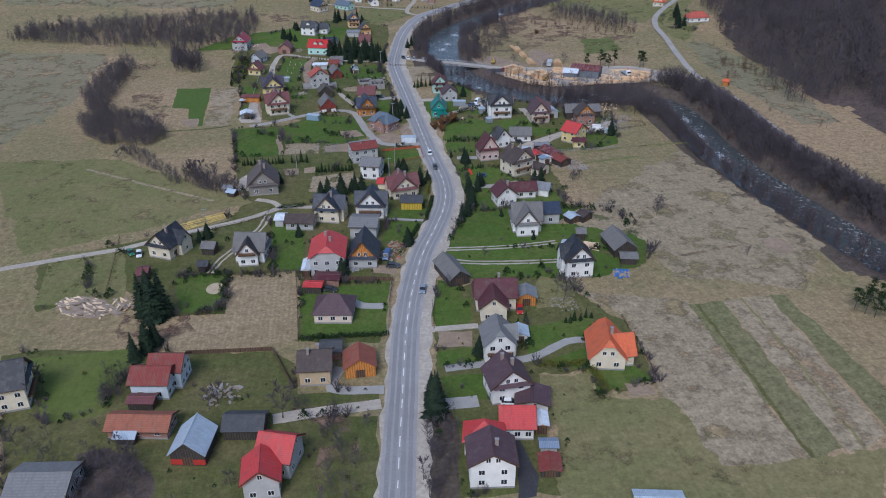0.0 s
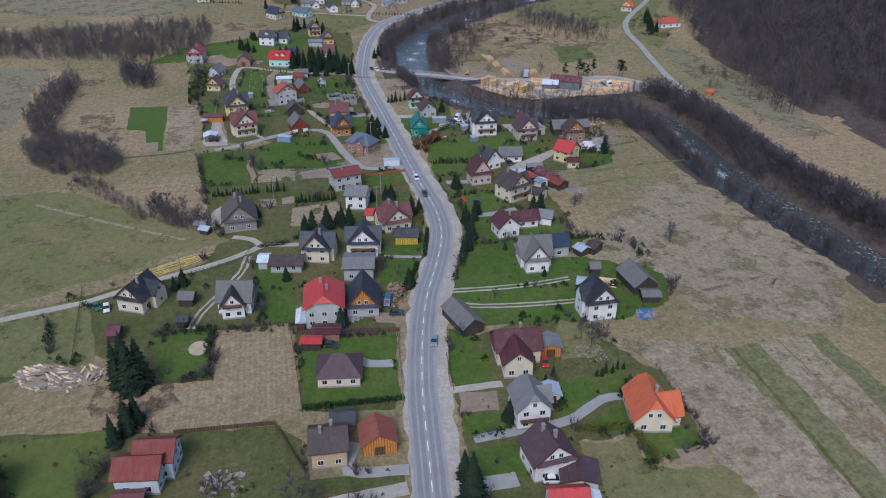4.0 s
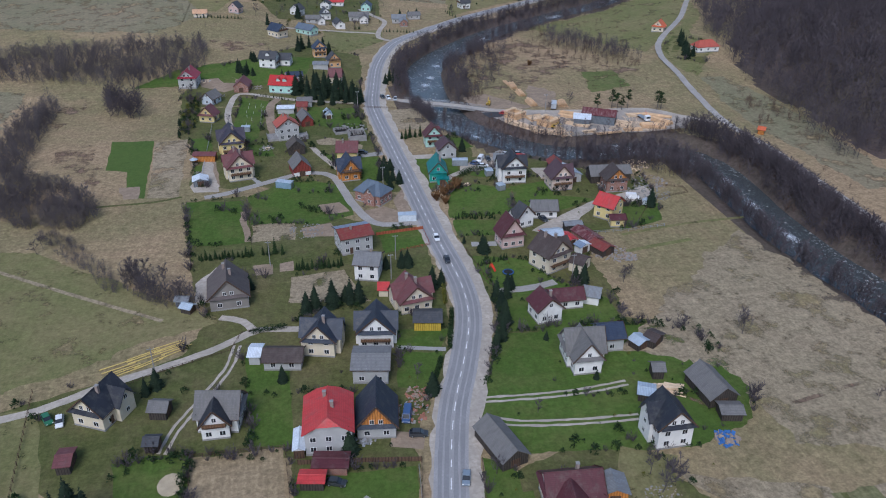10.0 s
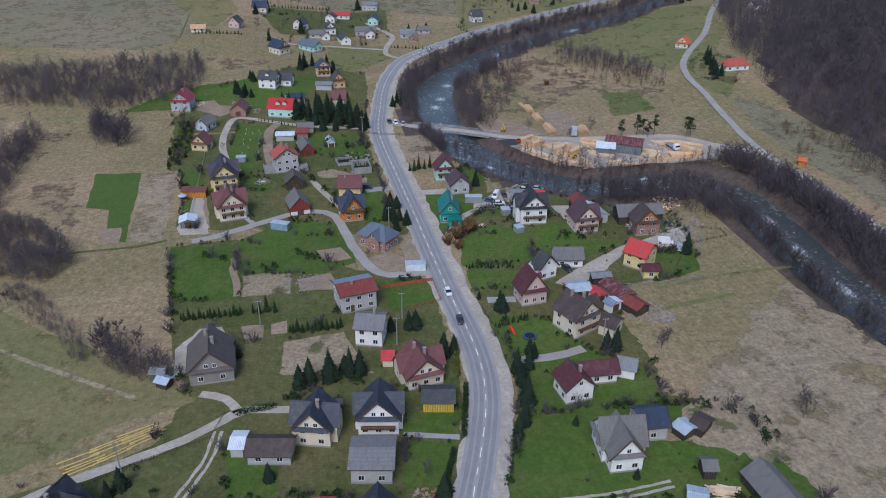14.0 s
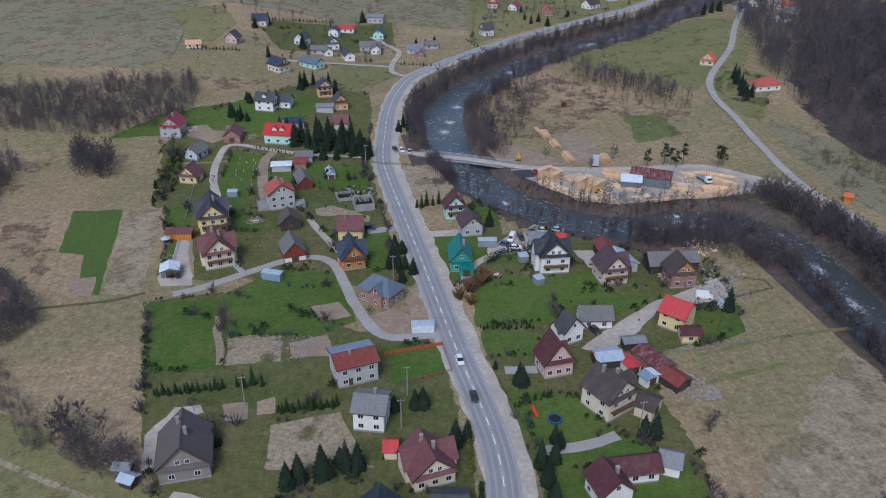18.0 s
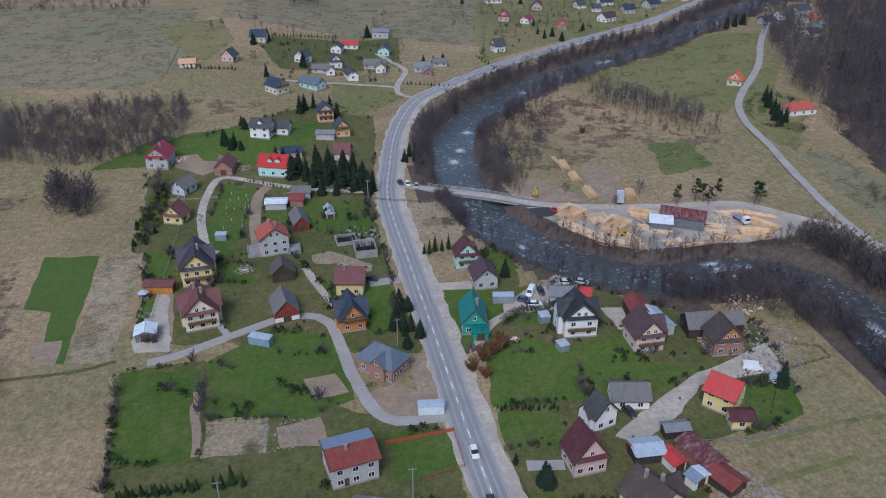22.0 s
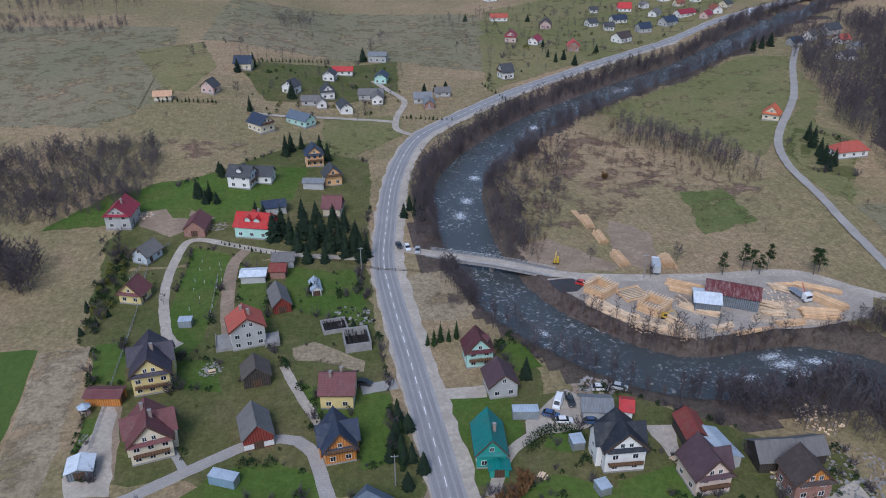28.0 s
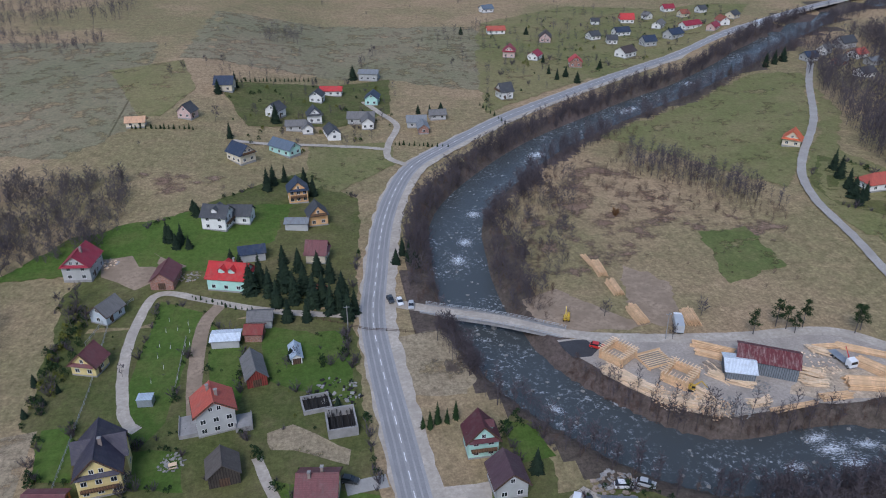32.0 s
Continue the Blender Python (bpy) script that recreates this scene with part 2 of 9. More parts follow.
BRACKEN = meadow_mat("dead_bracken", ((0.225, 0.15, 0.105), (0.24, 0.17, 0.12), (0.17, 0.115, 0.085)), holes=0.56)
FADING = meadow_mat("fading_grass", ((0.15, 0.16, 0.06), (0.12, 0.145, 0.05), (0.2, 0.17, 0.085)), holes=0.4, wild=0.7)
ASPHALT = surface("asphalt", (0.345, 0.335, 0.33), 0.85, grain=3, amount=0.14, stain=0.12, stain_amount=0.22, bumpy=0.2, kind="World")
TREAD = surface("worn_asphalt", (0.262, 0.258, 0.26), 0.8, grain=2, amount=0.12, stain=0.1, stain_amount=0.18, bumpy=0.2, kind="World")
GRAVEL = surface("gravel", (0.46, 0.405, 0.34), 0.95, grain=0.9, amount=0.25, stain=0.15, stain_amount=0.3, bumpy=0.15, kind="World")
LANEGREY = surface("lane_asphalt", (0.37, 0.345, 0.315), 0.9, grain=2.2, amount=0.2, stain=0.15, stain_amount=0.25, bumpy=0.4, kind="World")
YARDGREY = surface("yard_dust", (0.4, 0.35, 0.3), 0.95, grain=1.5, amount=0.25, stain=0.12, stain_amount=0.35, bumpy=0.5, kind="World")
TAR = surface("dark_millings", (0.055, 0.055, 0.06), 0.9, grain=2.2, amount=0.25, stain=0.3, stain_amount=0.25, bumpy=0.6, kind="World")
PAVING = surface("paving_slabs", (0.36, 0.35, 0.33), 0.9, grain=4, amount=0.15, stain=0.3, stain_amount=0.2, kind="World")
PAINTW = surface("road_paint", (0.85, 0.85, 0.85), 0.7, grain=3, amount=0.2, stain=0.5, stain_amount=0.35, kind="World")
LITTER = meadow_mat("leaf_litter", ((0.118, 0.09, 0.08), (0.108, 0.088, 0.07), (0.08, 0.062, 0.058)))
STRAW = meadow_mat("dead_straw", ((0.36, 0.29, 0.195), (0.32, 0.26, 0.17), (0.27, 0.205, 0.14)), holes=0.42)
SAWDUST = meadow_mat("sawdust_ground", ((0.56, 0.43, 0.3), (0.46, 0.38, 0.29), (0.68, 0.48, 0.3)))


# ---- rise of the valley floor ----
def soft_ramp(d, soft=20.0):
    return 0.0 if d <= 0 else (d * d / (2 * soft) if d < soft else d - soft / 2)


def smooth(t):
    t = max(0.0, min(1.0, t))
    return t * t * (3 - 2 * t)


def rise(x, y):
    """Height of the ground over the lower village: the valley climbs upstream, towards the north-west meadows and below the eastern wood."""
    if y < 385 or (y < 440 and x < 150):
        return 0.0
    up = 0.02 * soft_ramp(y - 440)
    west = 0.055 * (soft_ramp(y - 435) - soft_ramp(y - 640)) * max(0.0, min(1.0, (25 - x) / 70))
    east = 6 * smooth((y - 385) / 130) * smooth((x - (130 + 0.35 * (y - 400))) / 60)
    return up + west + east


def drape(x, y):
    """Ground covers lie a little higher over the land where it slopes."""
    r = rise(x, y)
    return r + 0.12 * min(1.0, r * 2)


# ---- mesh helpers ----
class Mesher:
    def __init__(self):
        self.v, self.f = [], []

    def add(self, verts, faces):
        o = len(self.v)
        self.v += [tuple(p) for p in verts]
        self.f += [tuple(i + o for i in f) for f in faces]
        return self

    def box(self, x0, y0, z0, x1, y1, z1):
        return self.add([(x0, y0, z0), (x1, y0, z0), (x1, y1, z0), (x0, y1, z0), (x0, y0, z1), (x1, y0, z1), (x1, y1, z1), (x0, y1, z1)],
                        [(0, 3, 2, 1), (4, 5, 6, 7), (0, 1, 5, 4), (1, 2, 6, 5), (2, 3, 7, 6), (3, 0, 4, 7)])

    def slab(self, quad, t):
        """A plate of thickness t hung below a quad or triangle (given anticlockwise from above)."""
        q = [Vector(p) for p in quad]
        n = (q[1] - q[0]).cross(q[2] - q[0]).normalized()
        k = len(q)
        low = [p - n * t for p in q]
        faces = [tuple(range(k)), tuple(range(2 * k - 1, k - 1, -1))]
        faces += [(i, i + k, (i + 1) % k + k, (i + 1) % k) for i in range(k)]
        return self.add(q + low, faces)

    def tube(self, p, q, r0, r1, n=6, cap=True):
        p, q = Vector(p), Vector(q)
        d = (q - p)
        if d.length < 1e-6:
            return self
        d.normalize()
        a = d.orthogonal().normalized()
        b = d.cross(a)
        ring = [(math.cos(2 * math.pi * i / n), math.sin(2 * math.pi * i / n)) for i in range(n)]
        vs = [p + (a * c + b * s) * r0 for c, s in ring] + [q + (a * c + b * s) * r1 for c, s in ring]
        fs = [(i, (i + 1) % n, (i + 1) % n + n, i + n) for i in range(n)]
        if cap:
            fs += [tuple(range(n - 1, -1, -1)), tuple(range(n, 2 * n))]
        return self.add(vs, fs)

    def prism(self, poly, z0, z1):
        k = len(poly)
        vs = [(x, y, z0) for x, y in poly] + [(x, y, z1) for x, y in poly]
        fs = [tuple(range(k - 1, -1, -1)), tuple(range(k, 2 * k))] + [(i, (i + 1) % k, (i + 1) % k + k, i + k) for i in range(k)]
        return self.add(vs, fs)

    def mesh(self, name, mat):
        me = bpy.data.meshes.new(name)
        me.from_pydata(self.v, [], self.f)
        if mat:
            me.materials.append(mat)
        return me


def part(name, geo, mat, parent, label=""):
    ob = new(name, geo.mesh(name, mat) if isinstance(geo, Mesher) else geo)
    ob.parent = parent
    if label:
        ob["label"] = label
    return ob


def thing(name, label, category, m=None, group="", kind="", geo=None, mat=None):
    ob = new(name, geo.mesh(name, mat) if geo is not None else None)
    if m is not None:
        p = m.translation
        ob.matrix_world = Matrix.Translation((0, 0, rise(p.x, p.y))) @ m
    return tagged(ob, label, category, group, kind)


def spline(pts, step=3.0):
    """Smooth line through plan points, resampled at even steps."""
    p = [Vector((*q, 0)) for q in pts]
    p = [p[0] * 2 - p[1]] + p + [p[-1] * 2 - p[-2]]
    out = []
    for i in range(1, len(p) - 2):
        a, b, c, d = p[i - 1:i + 3]
        n = max(2, int((c - b).length / step))
        for j in range(n):
            t = j / n
            out.append(0.5 * ((2 * b) + (c - a) * t + (2 * a - 5 * b + 4 * c - d) * t * t + (3 * b - a - 3 * c + d) * t ** 3))
    out.append(p[-2])
    return out


def ribbon(pts, w, z, off=0.0, ragged=0.0, thick=0.0, seed=1):
    """A strip of width w along a line, at height z, shifted sideways by off (to the right)."""
    g = Mesher()
    rnd = random.Random(seed)
    vs = []
    for i, p in enumerate(pts):
        d = (pts[min(i + 1, len(pts) - 1)] - pts[max(i - 1, 0)]).normalized()
        n = Vector((d.y, -d.x, 0))
        l, r = off - w / 2 + rnd.uniform(-ragged, ragged), off + w / 2 + rnd.uniform(-ragged, ragged)
        z1 = z + drape(p.x, p.y) + 0.15 * min(1.0, 2 * rise(p.x, p.y))
        vs += [p + n * l + Vector((0, 0, z1)), p + n * r + Vector((0, 0, z1))]
    g.add(vs, [(2 * i, 2 * i + 1, 2 * i + 3, 2 * i + 2) for i in range(len(pts) - 1)])
    return g


def patch(pts, z, ragged=0.6, step=3.0, seed=1, keep_off=None):
    """A flat piece of ground cover with slightly uneven edges."""
    poly = []
    step = 1.6 if ragged > 0.9 else step
    for i, a in enumerate(pts):
        b = pts[(i + 1) % len(pts)]
        n = max(1, int(math.hypot(b[0] - a[0], b[1] - a[1]) / step))
        for j in range(n):
            t = j / n
            k = ragged * min(1.0, 0.25 + 3 * min(t, 1 - t))
            x, y = a[0] + (b[0] - a[0]) * t, a[1] + (b[1] - a[1]) * t
            ox, oy = noise.noise(Vector((x * 0.12, y * 0.12, seed))), noise.noise(Vector((x * 0.12, y * 0.12, seed + 50)))
            fx, fy = noise.noise(Vector((x * 0.6, y * 0.6, seed))), noise.noise(Vector((x * 0.6, y * 0.6, seed + 50)))
            poly.append((x + k * (1.6 * ox + 0.9 * fx), y + k * (1.6 * oy + 0.9 * fy)))
    cx, cy = sum(p[0] for p in poly) / len(poly), sum(p[1] for p in poly) / len(poly)
    if keep_off:
        for i, (x, y) in enumerate(poly):
            k = 0
            while keep_off(x, y) < 13 and k < 12:
                x, y, k = x + (cx - x) * 0.08, y + (cy - y) * 0.08, k + 1
            poly[i] = (x, y)
    bm = bmesh.new()
    f = bm.faces.new([bm.verts.new((x, y, z)) for x, y in poly])
    f.normal_update()
    if f.normal.z < 0:
        f.normal_flip()
    bmesh.ops.triangulate(bm, faces=[f])
    if max(p[1] for p in poly) > 385 and max(drape(*p) for p in poly) > 0:
        for _ in range(6):
            long = [e for e in bm.edges if e.calc_length() > 12]
            if not long:
                break
            bmesh.ops.subdivide_edges(bm, edges=long, cuts=1)
            bmesh.ops.triangulate(bm, faces=[q for q in bm.faces if len(q.verts) > 3])
        for p in bm.verts:
            p.co.z = z + drape(p.co.x, p.co.y)
    me = bpy.data.meshes.new("patch")
    bm.to_mesh(me)
    bm.free()
    return me


def ground_piece(name, me, mat, label, category):
    me.materials.append(mat)
    return tagged(new(name, me), label, category, "", "structure")


# ---- land: valley floor, river bed, hillsides ----
ROAD = spline([(-18, -200), (-9, -70), (-4, 20), (1, 80), (4, 112), (7, 139), (11, 172), (17.5, 203), (24, 222), (29.5, 240), (31.5, 255), (31.3, 270), (30, 290), (29, 313), (28, 340),
               (26.5, 375), (25, 409), (25, 432), (28.5, 457.7), (33.8, 490.0), (41.6, 519.2), (51.3, 542.5), (66.8, 561.0), (106.4, 599.5), (147.5, 631.2), (192.9, 664.3), (257.0, 707.5), (325.6, 750.9), (409.5, 804.0), (610.0, 913.1)])
RIVER = spline([(212, -200), (200, -60), (186, 60), (170, 150), (158, 196), (150.5, 245), (148, 272), (149, 297), (151, 318), (152, 334), (148, 348), (139, 357), (126, 360), (114, 358.5), (101, 359), (90, 364), (82, 371), (74, 381), (67, 391), (61, 404), (58, 419),
                (56, 436), (56.9, 463.4), (60.6, 490.9), (71.3, 513.5), (95.5, 544.3), (119.7, 568.4), (148.5, 590.4), (196.2, 624.0), (258.9, 662.7), (289.4, 688.5), (353.1, 741.9), (427.9, 796.0), (629.2, 897.8)])
HILL = [Vector((x, y, 0)) for x, y in ((205, -200), (214, 200), (222, 330), (222.2, 435.8), (247.1, 501.2), (306.3, 579.8), (387.9, 605.6), (543.8, 706.7), (786.3, 897.8), (1219.4, 1255.1))]


def near_line(x, y, line):
    best, side = 1e9, 1
    for a, b in zip(line, line[1:]):
        dx, dy = b.x - a.x, b.y - a.y
        t = max(0, min(1, ((x - a.x) * dx + (y - a.y) * dy) / (dx * dx + dy * dy + 1e-9)))
        d = math.hypot(x - a.x - t * dx, y - a.y - t * dy)
        if d < best:
            best, side = d, (dx * (y - a.y) - dy * (x - a.x))
    return best, side


RIVER_C = RIVER[::3] + [RIVER[-1]]
WATER_Z = -3.2


def land(x, y):
    z = rise(x, y)
    d, s = near_line(x, y, HILL)
    if s < 0:
        z += 0.34 * max(0, d - 6) if d < 300 else 100 + 0.1 * (d - 300)
    far = max(0, math.hypot(x - 60, y - 400) - 800)
    z += far * 0.16
    if -60 < x < 800:
        r, _ = near_line(x, y, RIVER_C)
        if r < 12.5:
            z -= 4.3 * min(1, max(0, (12.5 - r) / 4.2))
    return z


def axis(lo, a, b, hi, fine, coarse):
    left = [a - (a - lo) * (i / coarse) ** 1.6 for i in range(coarse, 0, -1)]
    mid = [a + (b - a) * i / int((b - a) / fine) for i in range(int((b - a) / fine) + 1)]
    right = [b + (hi - b) * (i / coarse) ** 1.6 for i in range(1, coarse + 1)]
    return left + mid + right


xs = axis(-2600, -110, 330, 2600, 2.8, 34)
ys = axis(-900, 130, 720, 3200, 3.0, 30)
gv = [(x, y, land(x, y)) for y in ys for x in xs]
nx = len(xs)
gf = [(j * nx + i, j * nx + i + 1, (j + 1) * nx + i + 1, (j + 1) * nx + i) for j in range(len(ys) - 1) for i in range(nx - 1)]
gm = bpy.data.meshes.new("ground")
gm.from_pydata(gv, [], gf)
gm.polygons.foreach_set("use_smooth", [True] * len(gf))
ground_ob = ground_piece("ground", gm, MEADOW, "dry straw-coloured valley meadow with thin green patches", "meadow")
gm.materials.append(LITTER)


def wooded(x, y):
    """Where the ground lies under trees: the hillside and the river banks."""
    j = noise.noise(Vector((x * 0.04, y * 0.04, 3.0))) * 14
    d, s = near_line(x, y, HILL)
    if s < 0 and d + j > 2:
        return True
    if y < 1100:
        r, _ = near_line(x, y, RIVER_C)
        if r < 19 + j * 0.6:
            return True
        if x > 150 and y < 350 and x < 178 + j * 0.3:
            return True
    return False


gm.polygons.foreach_set("material_index", [1 if wooded((xs[i] + xs[i + 1]) / 2, (ys[j] + ys[j + 1]) / 2) else 0 for j in range(len(ys) - 1) for i in range(nx - 1)])
gm.update()


def water_mat():
    m, nt, b = node_mat("river_water", 0.22)
    v = coords(nt, "World")
    n1 = noise_tex(nt, v, 0.75, 8, 0.75)
    n2 = noise_tex(nt, v, 0.06, 4, 0.6)
    foam = nt.nodes.new("ShaderNodeMath")
    foam.operation = "MULTIPLY"
    nt.links.new(ramp(nt, n1, 0.54, 0.63), foam.inputs[0])
    nt.links.new(ramp(nt, n2, 0.43, 0.64), foam.inputs[1])
    nt.links.new(mix(nt, foam.outputs[0], (0.058, 0.066, 0.068), (0.45, 0.47, 0.48)), b.inputs["Base Color"])
    bump(nt, b, noise_tex(nt, v, 1.2, 6, 0.7), 0.6, 0.2)
    return m


WATER = water_mat()
g = ribbon(RIVER, 20.5, WATER_Z)
ground_piece("river_water", g.mesh("river_water", None), WATER, "shallow grey-green river with broken white water", "river")

def foam_mat():
    """White water: streaks drawn out along the flow, thinning to nothing at the rim of each rapid."""
    m, nt, b = node_mat("white_water", 0.6)
    b.inputs["Base Color"].default_value = (0.62, 0.66, 0.7, 1)
    v = coords(nt)
    n1 = noise_tex(nt, scaled(nt, v, 3.0, 8.0, 1.0), 2.0, 8, 0.75)
    ln = nt.nodes.new("ShaderNodeVectorMath")
    ln.operation = "LENGTH"
    nt.links.new(v, ln.inputs[0])
    rim = nt.nodes.new("ShaderNodeMath")
    rim.operation = "MULTIPLY_ADD"
    rim.inputs[1].default_value = -0.22
    nt.links.new(ln.outputs["Value"], rim.inputs[0])
    nt.links.new(n1, rim.inputs[2])
    nt.links.new(ramp(nt, rim.outputs[0], 0.4, 0.5), b.inputs["Alpha"])
    return m


FOAM = foam_mat()
disc = Mesher()
disc.add([(0, 0, 0)] + [(r * math.cos(6.2832 * i / 16), r * math.sin(6.2832 * i / 16), 0) for r in (0.5, 1.0) for i in range(16)],
         [(0, i + 1, (i + 1) % 16 + 1) for i in range(16)] + [(i + 1, i + 17, (i + 1) % 16 + 17, (i + 1) % 16 + 1) for i in range(16)])
disc = disc.mesh("white_water", FOAM)
for i, (cx, cy, la, wa) in enumerate(((123.5, 365, 6, 3), (125, 361, 8, 4), (127, 356, 7, 4.5), (134, 361, 6, 3), (113, 357, 5, 3), (56.9, 466.3, 7, 5), (61.7, 478.6, 6, 5), (69.4, 500.4, 6, 5), (66, 386, 5, 2.5), (110.1, 555.4, 12, 6), (175.3, 608.6, 18, 6), (230.6, 649.0, 18, 6), (151, 322, 8, 4), (149, 300, 9, 3.5), (148, 275, 10, 3.5))):
    k = min(range(0, len(RIVER) - 1), key=lambda j: (RIVER[j].x - cx) ** 2 + (RIVER[j].y - cy) ** 2)
    d = RIVER[k + 1] - RIVER[k]
    ob = new("white_water", disc)
    ob.matrix_world = pose(cx, cy, WATER_Z + rise(cx, cy) + 0.33 + 0.004 * i, 0, 0, math.degrees(math.atan2(d.y, d.x))) @ Matrix.Diagonal((la, wa, 1, 1))
    tagged(ob, "broken white water over shallow stones", "rapids", "", "structure")

# ---- main road ----
g = ribbon(ROAD, 11.0, 0.054, 1.1, 0.55)
ground_piece("road_shoulder", g.mesh("road_shoulder", None), GRAVEL, "pale gravel shoulder beside the main road", "road shoulder")
g = ribbon(ROAD, 7.2, 0.09)
road = ground_piece("road", g.mesh("road", None), ASPHALT, "grey two-lane asphalt road with white markings", "road")


for off in (-2.35, -0.95, 0.95, 2.35):
    part("wheel_track", ribbon(ROAD, 0.95, 0.095, off, 0.09, 0, int(off * 20) + 60), TREAD, road, "darker polished wheel track")
dash = Mesher()
fine = spline([(p.x, p.y) for p in ROAD[::4]], 1.0)
run = 0.0
seg = []
for a, b in zip(fine, fine[1:]):
    run += (b - a).length
    if run % 6.0 < 4.0:
        seg.append(a)
    elif len(seg) > 1:
        r = ribbon(seg, 0.2, 0.102)
        dash.add(r.v, r.f)
        seg = []
part("centre_line", dash, PAINTW, road, "dashed white centre line")


def lane(name, pts, w, mat, label, z=0.062, ragged=0.15):
    return ground_piece(name, ribbon(spline(pts, 2.5), w, z, 0, ragged).mesh(name, None), mat, label, "lane")


lane("east_lane", [(190, 120), (186, 226), (180, 262), (181, 296), (183, 344), (181, 375), (187.2, 422.8), (191.9, 449.5), (196.2, 479.9), (208.7, 508.2), (244.3, 555.4), (277.0, 609.9), (302.5, 648.2)], 3.6, LANEGREY, "narrow grey asphalt lane along the foot of the hill", 0.08)
lane("bridge_lane", [(29, 440), (44, 432), (61, 424), (77, 414), (97, 408), (124, 404), (150.9, 401.9), (166, 388), (178, 378)], 4.2, GRAVEL, "pale gravel lane from the bridge past the sawmill yard", 0.085)
lane("north_lane", [(50.3, 545.3), (43.3, 555.4), (45.2, 572.0), (51.8, 595.8), (45.8, 615.8), (38.9, 635.7)], 3.2, GRAVEL, "dusty farm lane")
lane("north_lane", [(45.2, 564.7), (24.6, 571.9), (-9.2, 572.3), (-23.1, 574.6)], 3.0, GRAVEL, "dusty farm lane between cottages", 0.066)
lane("west_lane", [(-300, 185), (-160, 203), (-84, 220), (-73, 223), (-61, 229), (-47, 234.5), (-38, 238.5), (-31, 243), (-25, 246), (-12, 244)], 2.6, GRAVEL, "pale gravel field lane")
lane("west_lane", [(-27, 246), (-30, 251), (-36, 254)], 2.4, GRAVEL, "gravel branch of the field lane")
lane("loop_lane", [(26, 301), (12, 303), (6, 318), (3, 334), (0, 346), (-6, 350), (-14, 349), (-24, 344), (-39, 336), (-46, 334)], 3.2, LANEGREY, "grey lane looping round a lawn")
lane("garden_lane", [(27, 433), (10, 436), (-8, 442), (-22.0, 448.6), (-37.8, 454.7), (-42, 440), (-42, 420), (-38, 398), (-34, 392)], 3.0, GRAVEL, "pale gravel lane between houses")


def twin_track(pts, label):
    """Two worn wheel ruts with grass between them."""
    line = spline(pts, 1.5)
    g = ribbon(line, 0.75, 0.074, -0.8, 0.14, 0, 3)
    r = ribbon(line, 0.75, 0.074, 0.8, 0.14, 0, 4)
    g.add(r.v, r.f)
    return ground_piece("rutted_track", g.mesh("rutted_track", None), GRAVEL, label, "track")


def plot(name, pts, mat, label, category, z, ragged):
    if name in ("lawn", "garden") and category != "field" and ragged < 1.5 and pts[0][1] < 560:
        edge_shrubs(pts, int(z * 1e5), 0.3)
    return ground_piece(name, patch(pts, z, ragged, 3.0, len(pts), lambda x, y: near_line(x, y, RIVER_C)[0]), mat, label, category)




# ---- plants ----
def plant_mat(name, a, b, rough=0.9, scale=0.35):
    m, nt, bs = node_mat(name, rough)
    bs.inputs["Specular IOR Level"].default_value = 0.15
    v = coords(nt, "World")
    n1 = noise_tex(nt, v, scale, 4)
    n2 = noise_tex(nt, v, 2.5, 4)
    c = mix(nt, ramp(nt, n1, 0.35, 0.65), a, b)
    c = mix(nt, ramp(nt, n2, 0.25, 0.75), mix(nt, 0.45, c, (0, 0, 0)), c)
    nt.links.new(c, bs.inputs["Base Color"])
    MATS[name] = m
    return m


BARK = plant_mat("bark", (0.12, 0.1, 0.09), (0.17, 0.15, 0.14))
# purple-brown twigs, with the blue of distance haze mixed into their colour
TWIG_HAZE = plant_mat("bare_twigs_hazed", (0.098, 0.083, 0.092), (0.142, 0.121, 0.131), scale=0.06)
TWIG_PALE = plant_mat("thicket_twigs", (0.128, 0.11, 0.114), (0.17, 0.148, 0.148), scale=0.06)
TWIG_RED = plant_mat("reddish_twigs", (0.15, 0.09, 0.07), (0.17, 0.125, 0.1), scale=0.05)
RUST = plant_mat("rusty_leaves", (0.24, 0.13, 0.06), (0.18, 0.1, 0.05))
NEEDLE = plant_mat("fir_needles", (0.016, 0.03, 0.02), (0.03, 0.05, 0.028))
NEEDLE_B = plant_mat("blue_fir_needles", (0.035, 0.06, 0.055), (0.045, 0.075, 0.06))
HEDGE = plant_mat("hedge_leaves", (0.022, 0.045, 0.018), (0.035, 0.065, 0.022))
HEDGE_Y = plant_mat("yellow_hedge_leaves", (0.19, 0.18, 0.035), (0.1, 0.12, 0.03), scale=1.0)


def tri_mesh(name, v, f, mat):
    """A mesh from arrays of corners and triangles."""
    v, f = np.asarray(v, dtype=np.float32), np.asarray(f, dtype=np.int32)
    me = bpy.data.meshes.new(name)
    me.vertices.add(len(v))
    me.vertices.foreach_set("co", v.ravel())
    me.loops.add(f.size)
    me.loops.foreach_set("vertex_index", f.ravel())
    me.polygons.add(len(f))
    me.polygons.foreach_set("loop_start", np.arange(0, f.size, 3, dtype=np.int32))
    me.update(calc_edges=True)
    me.materials.append(mat)
    return me


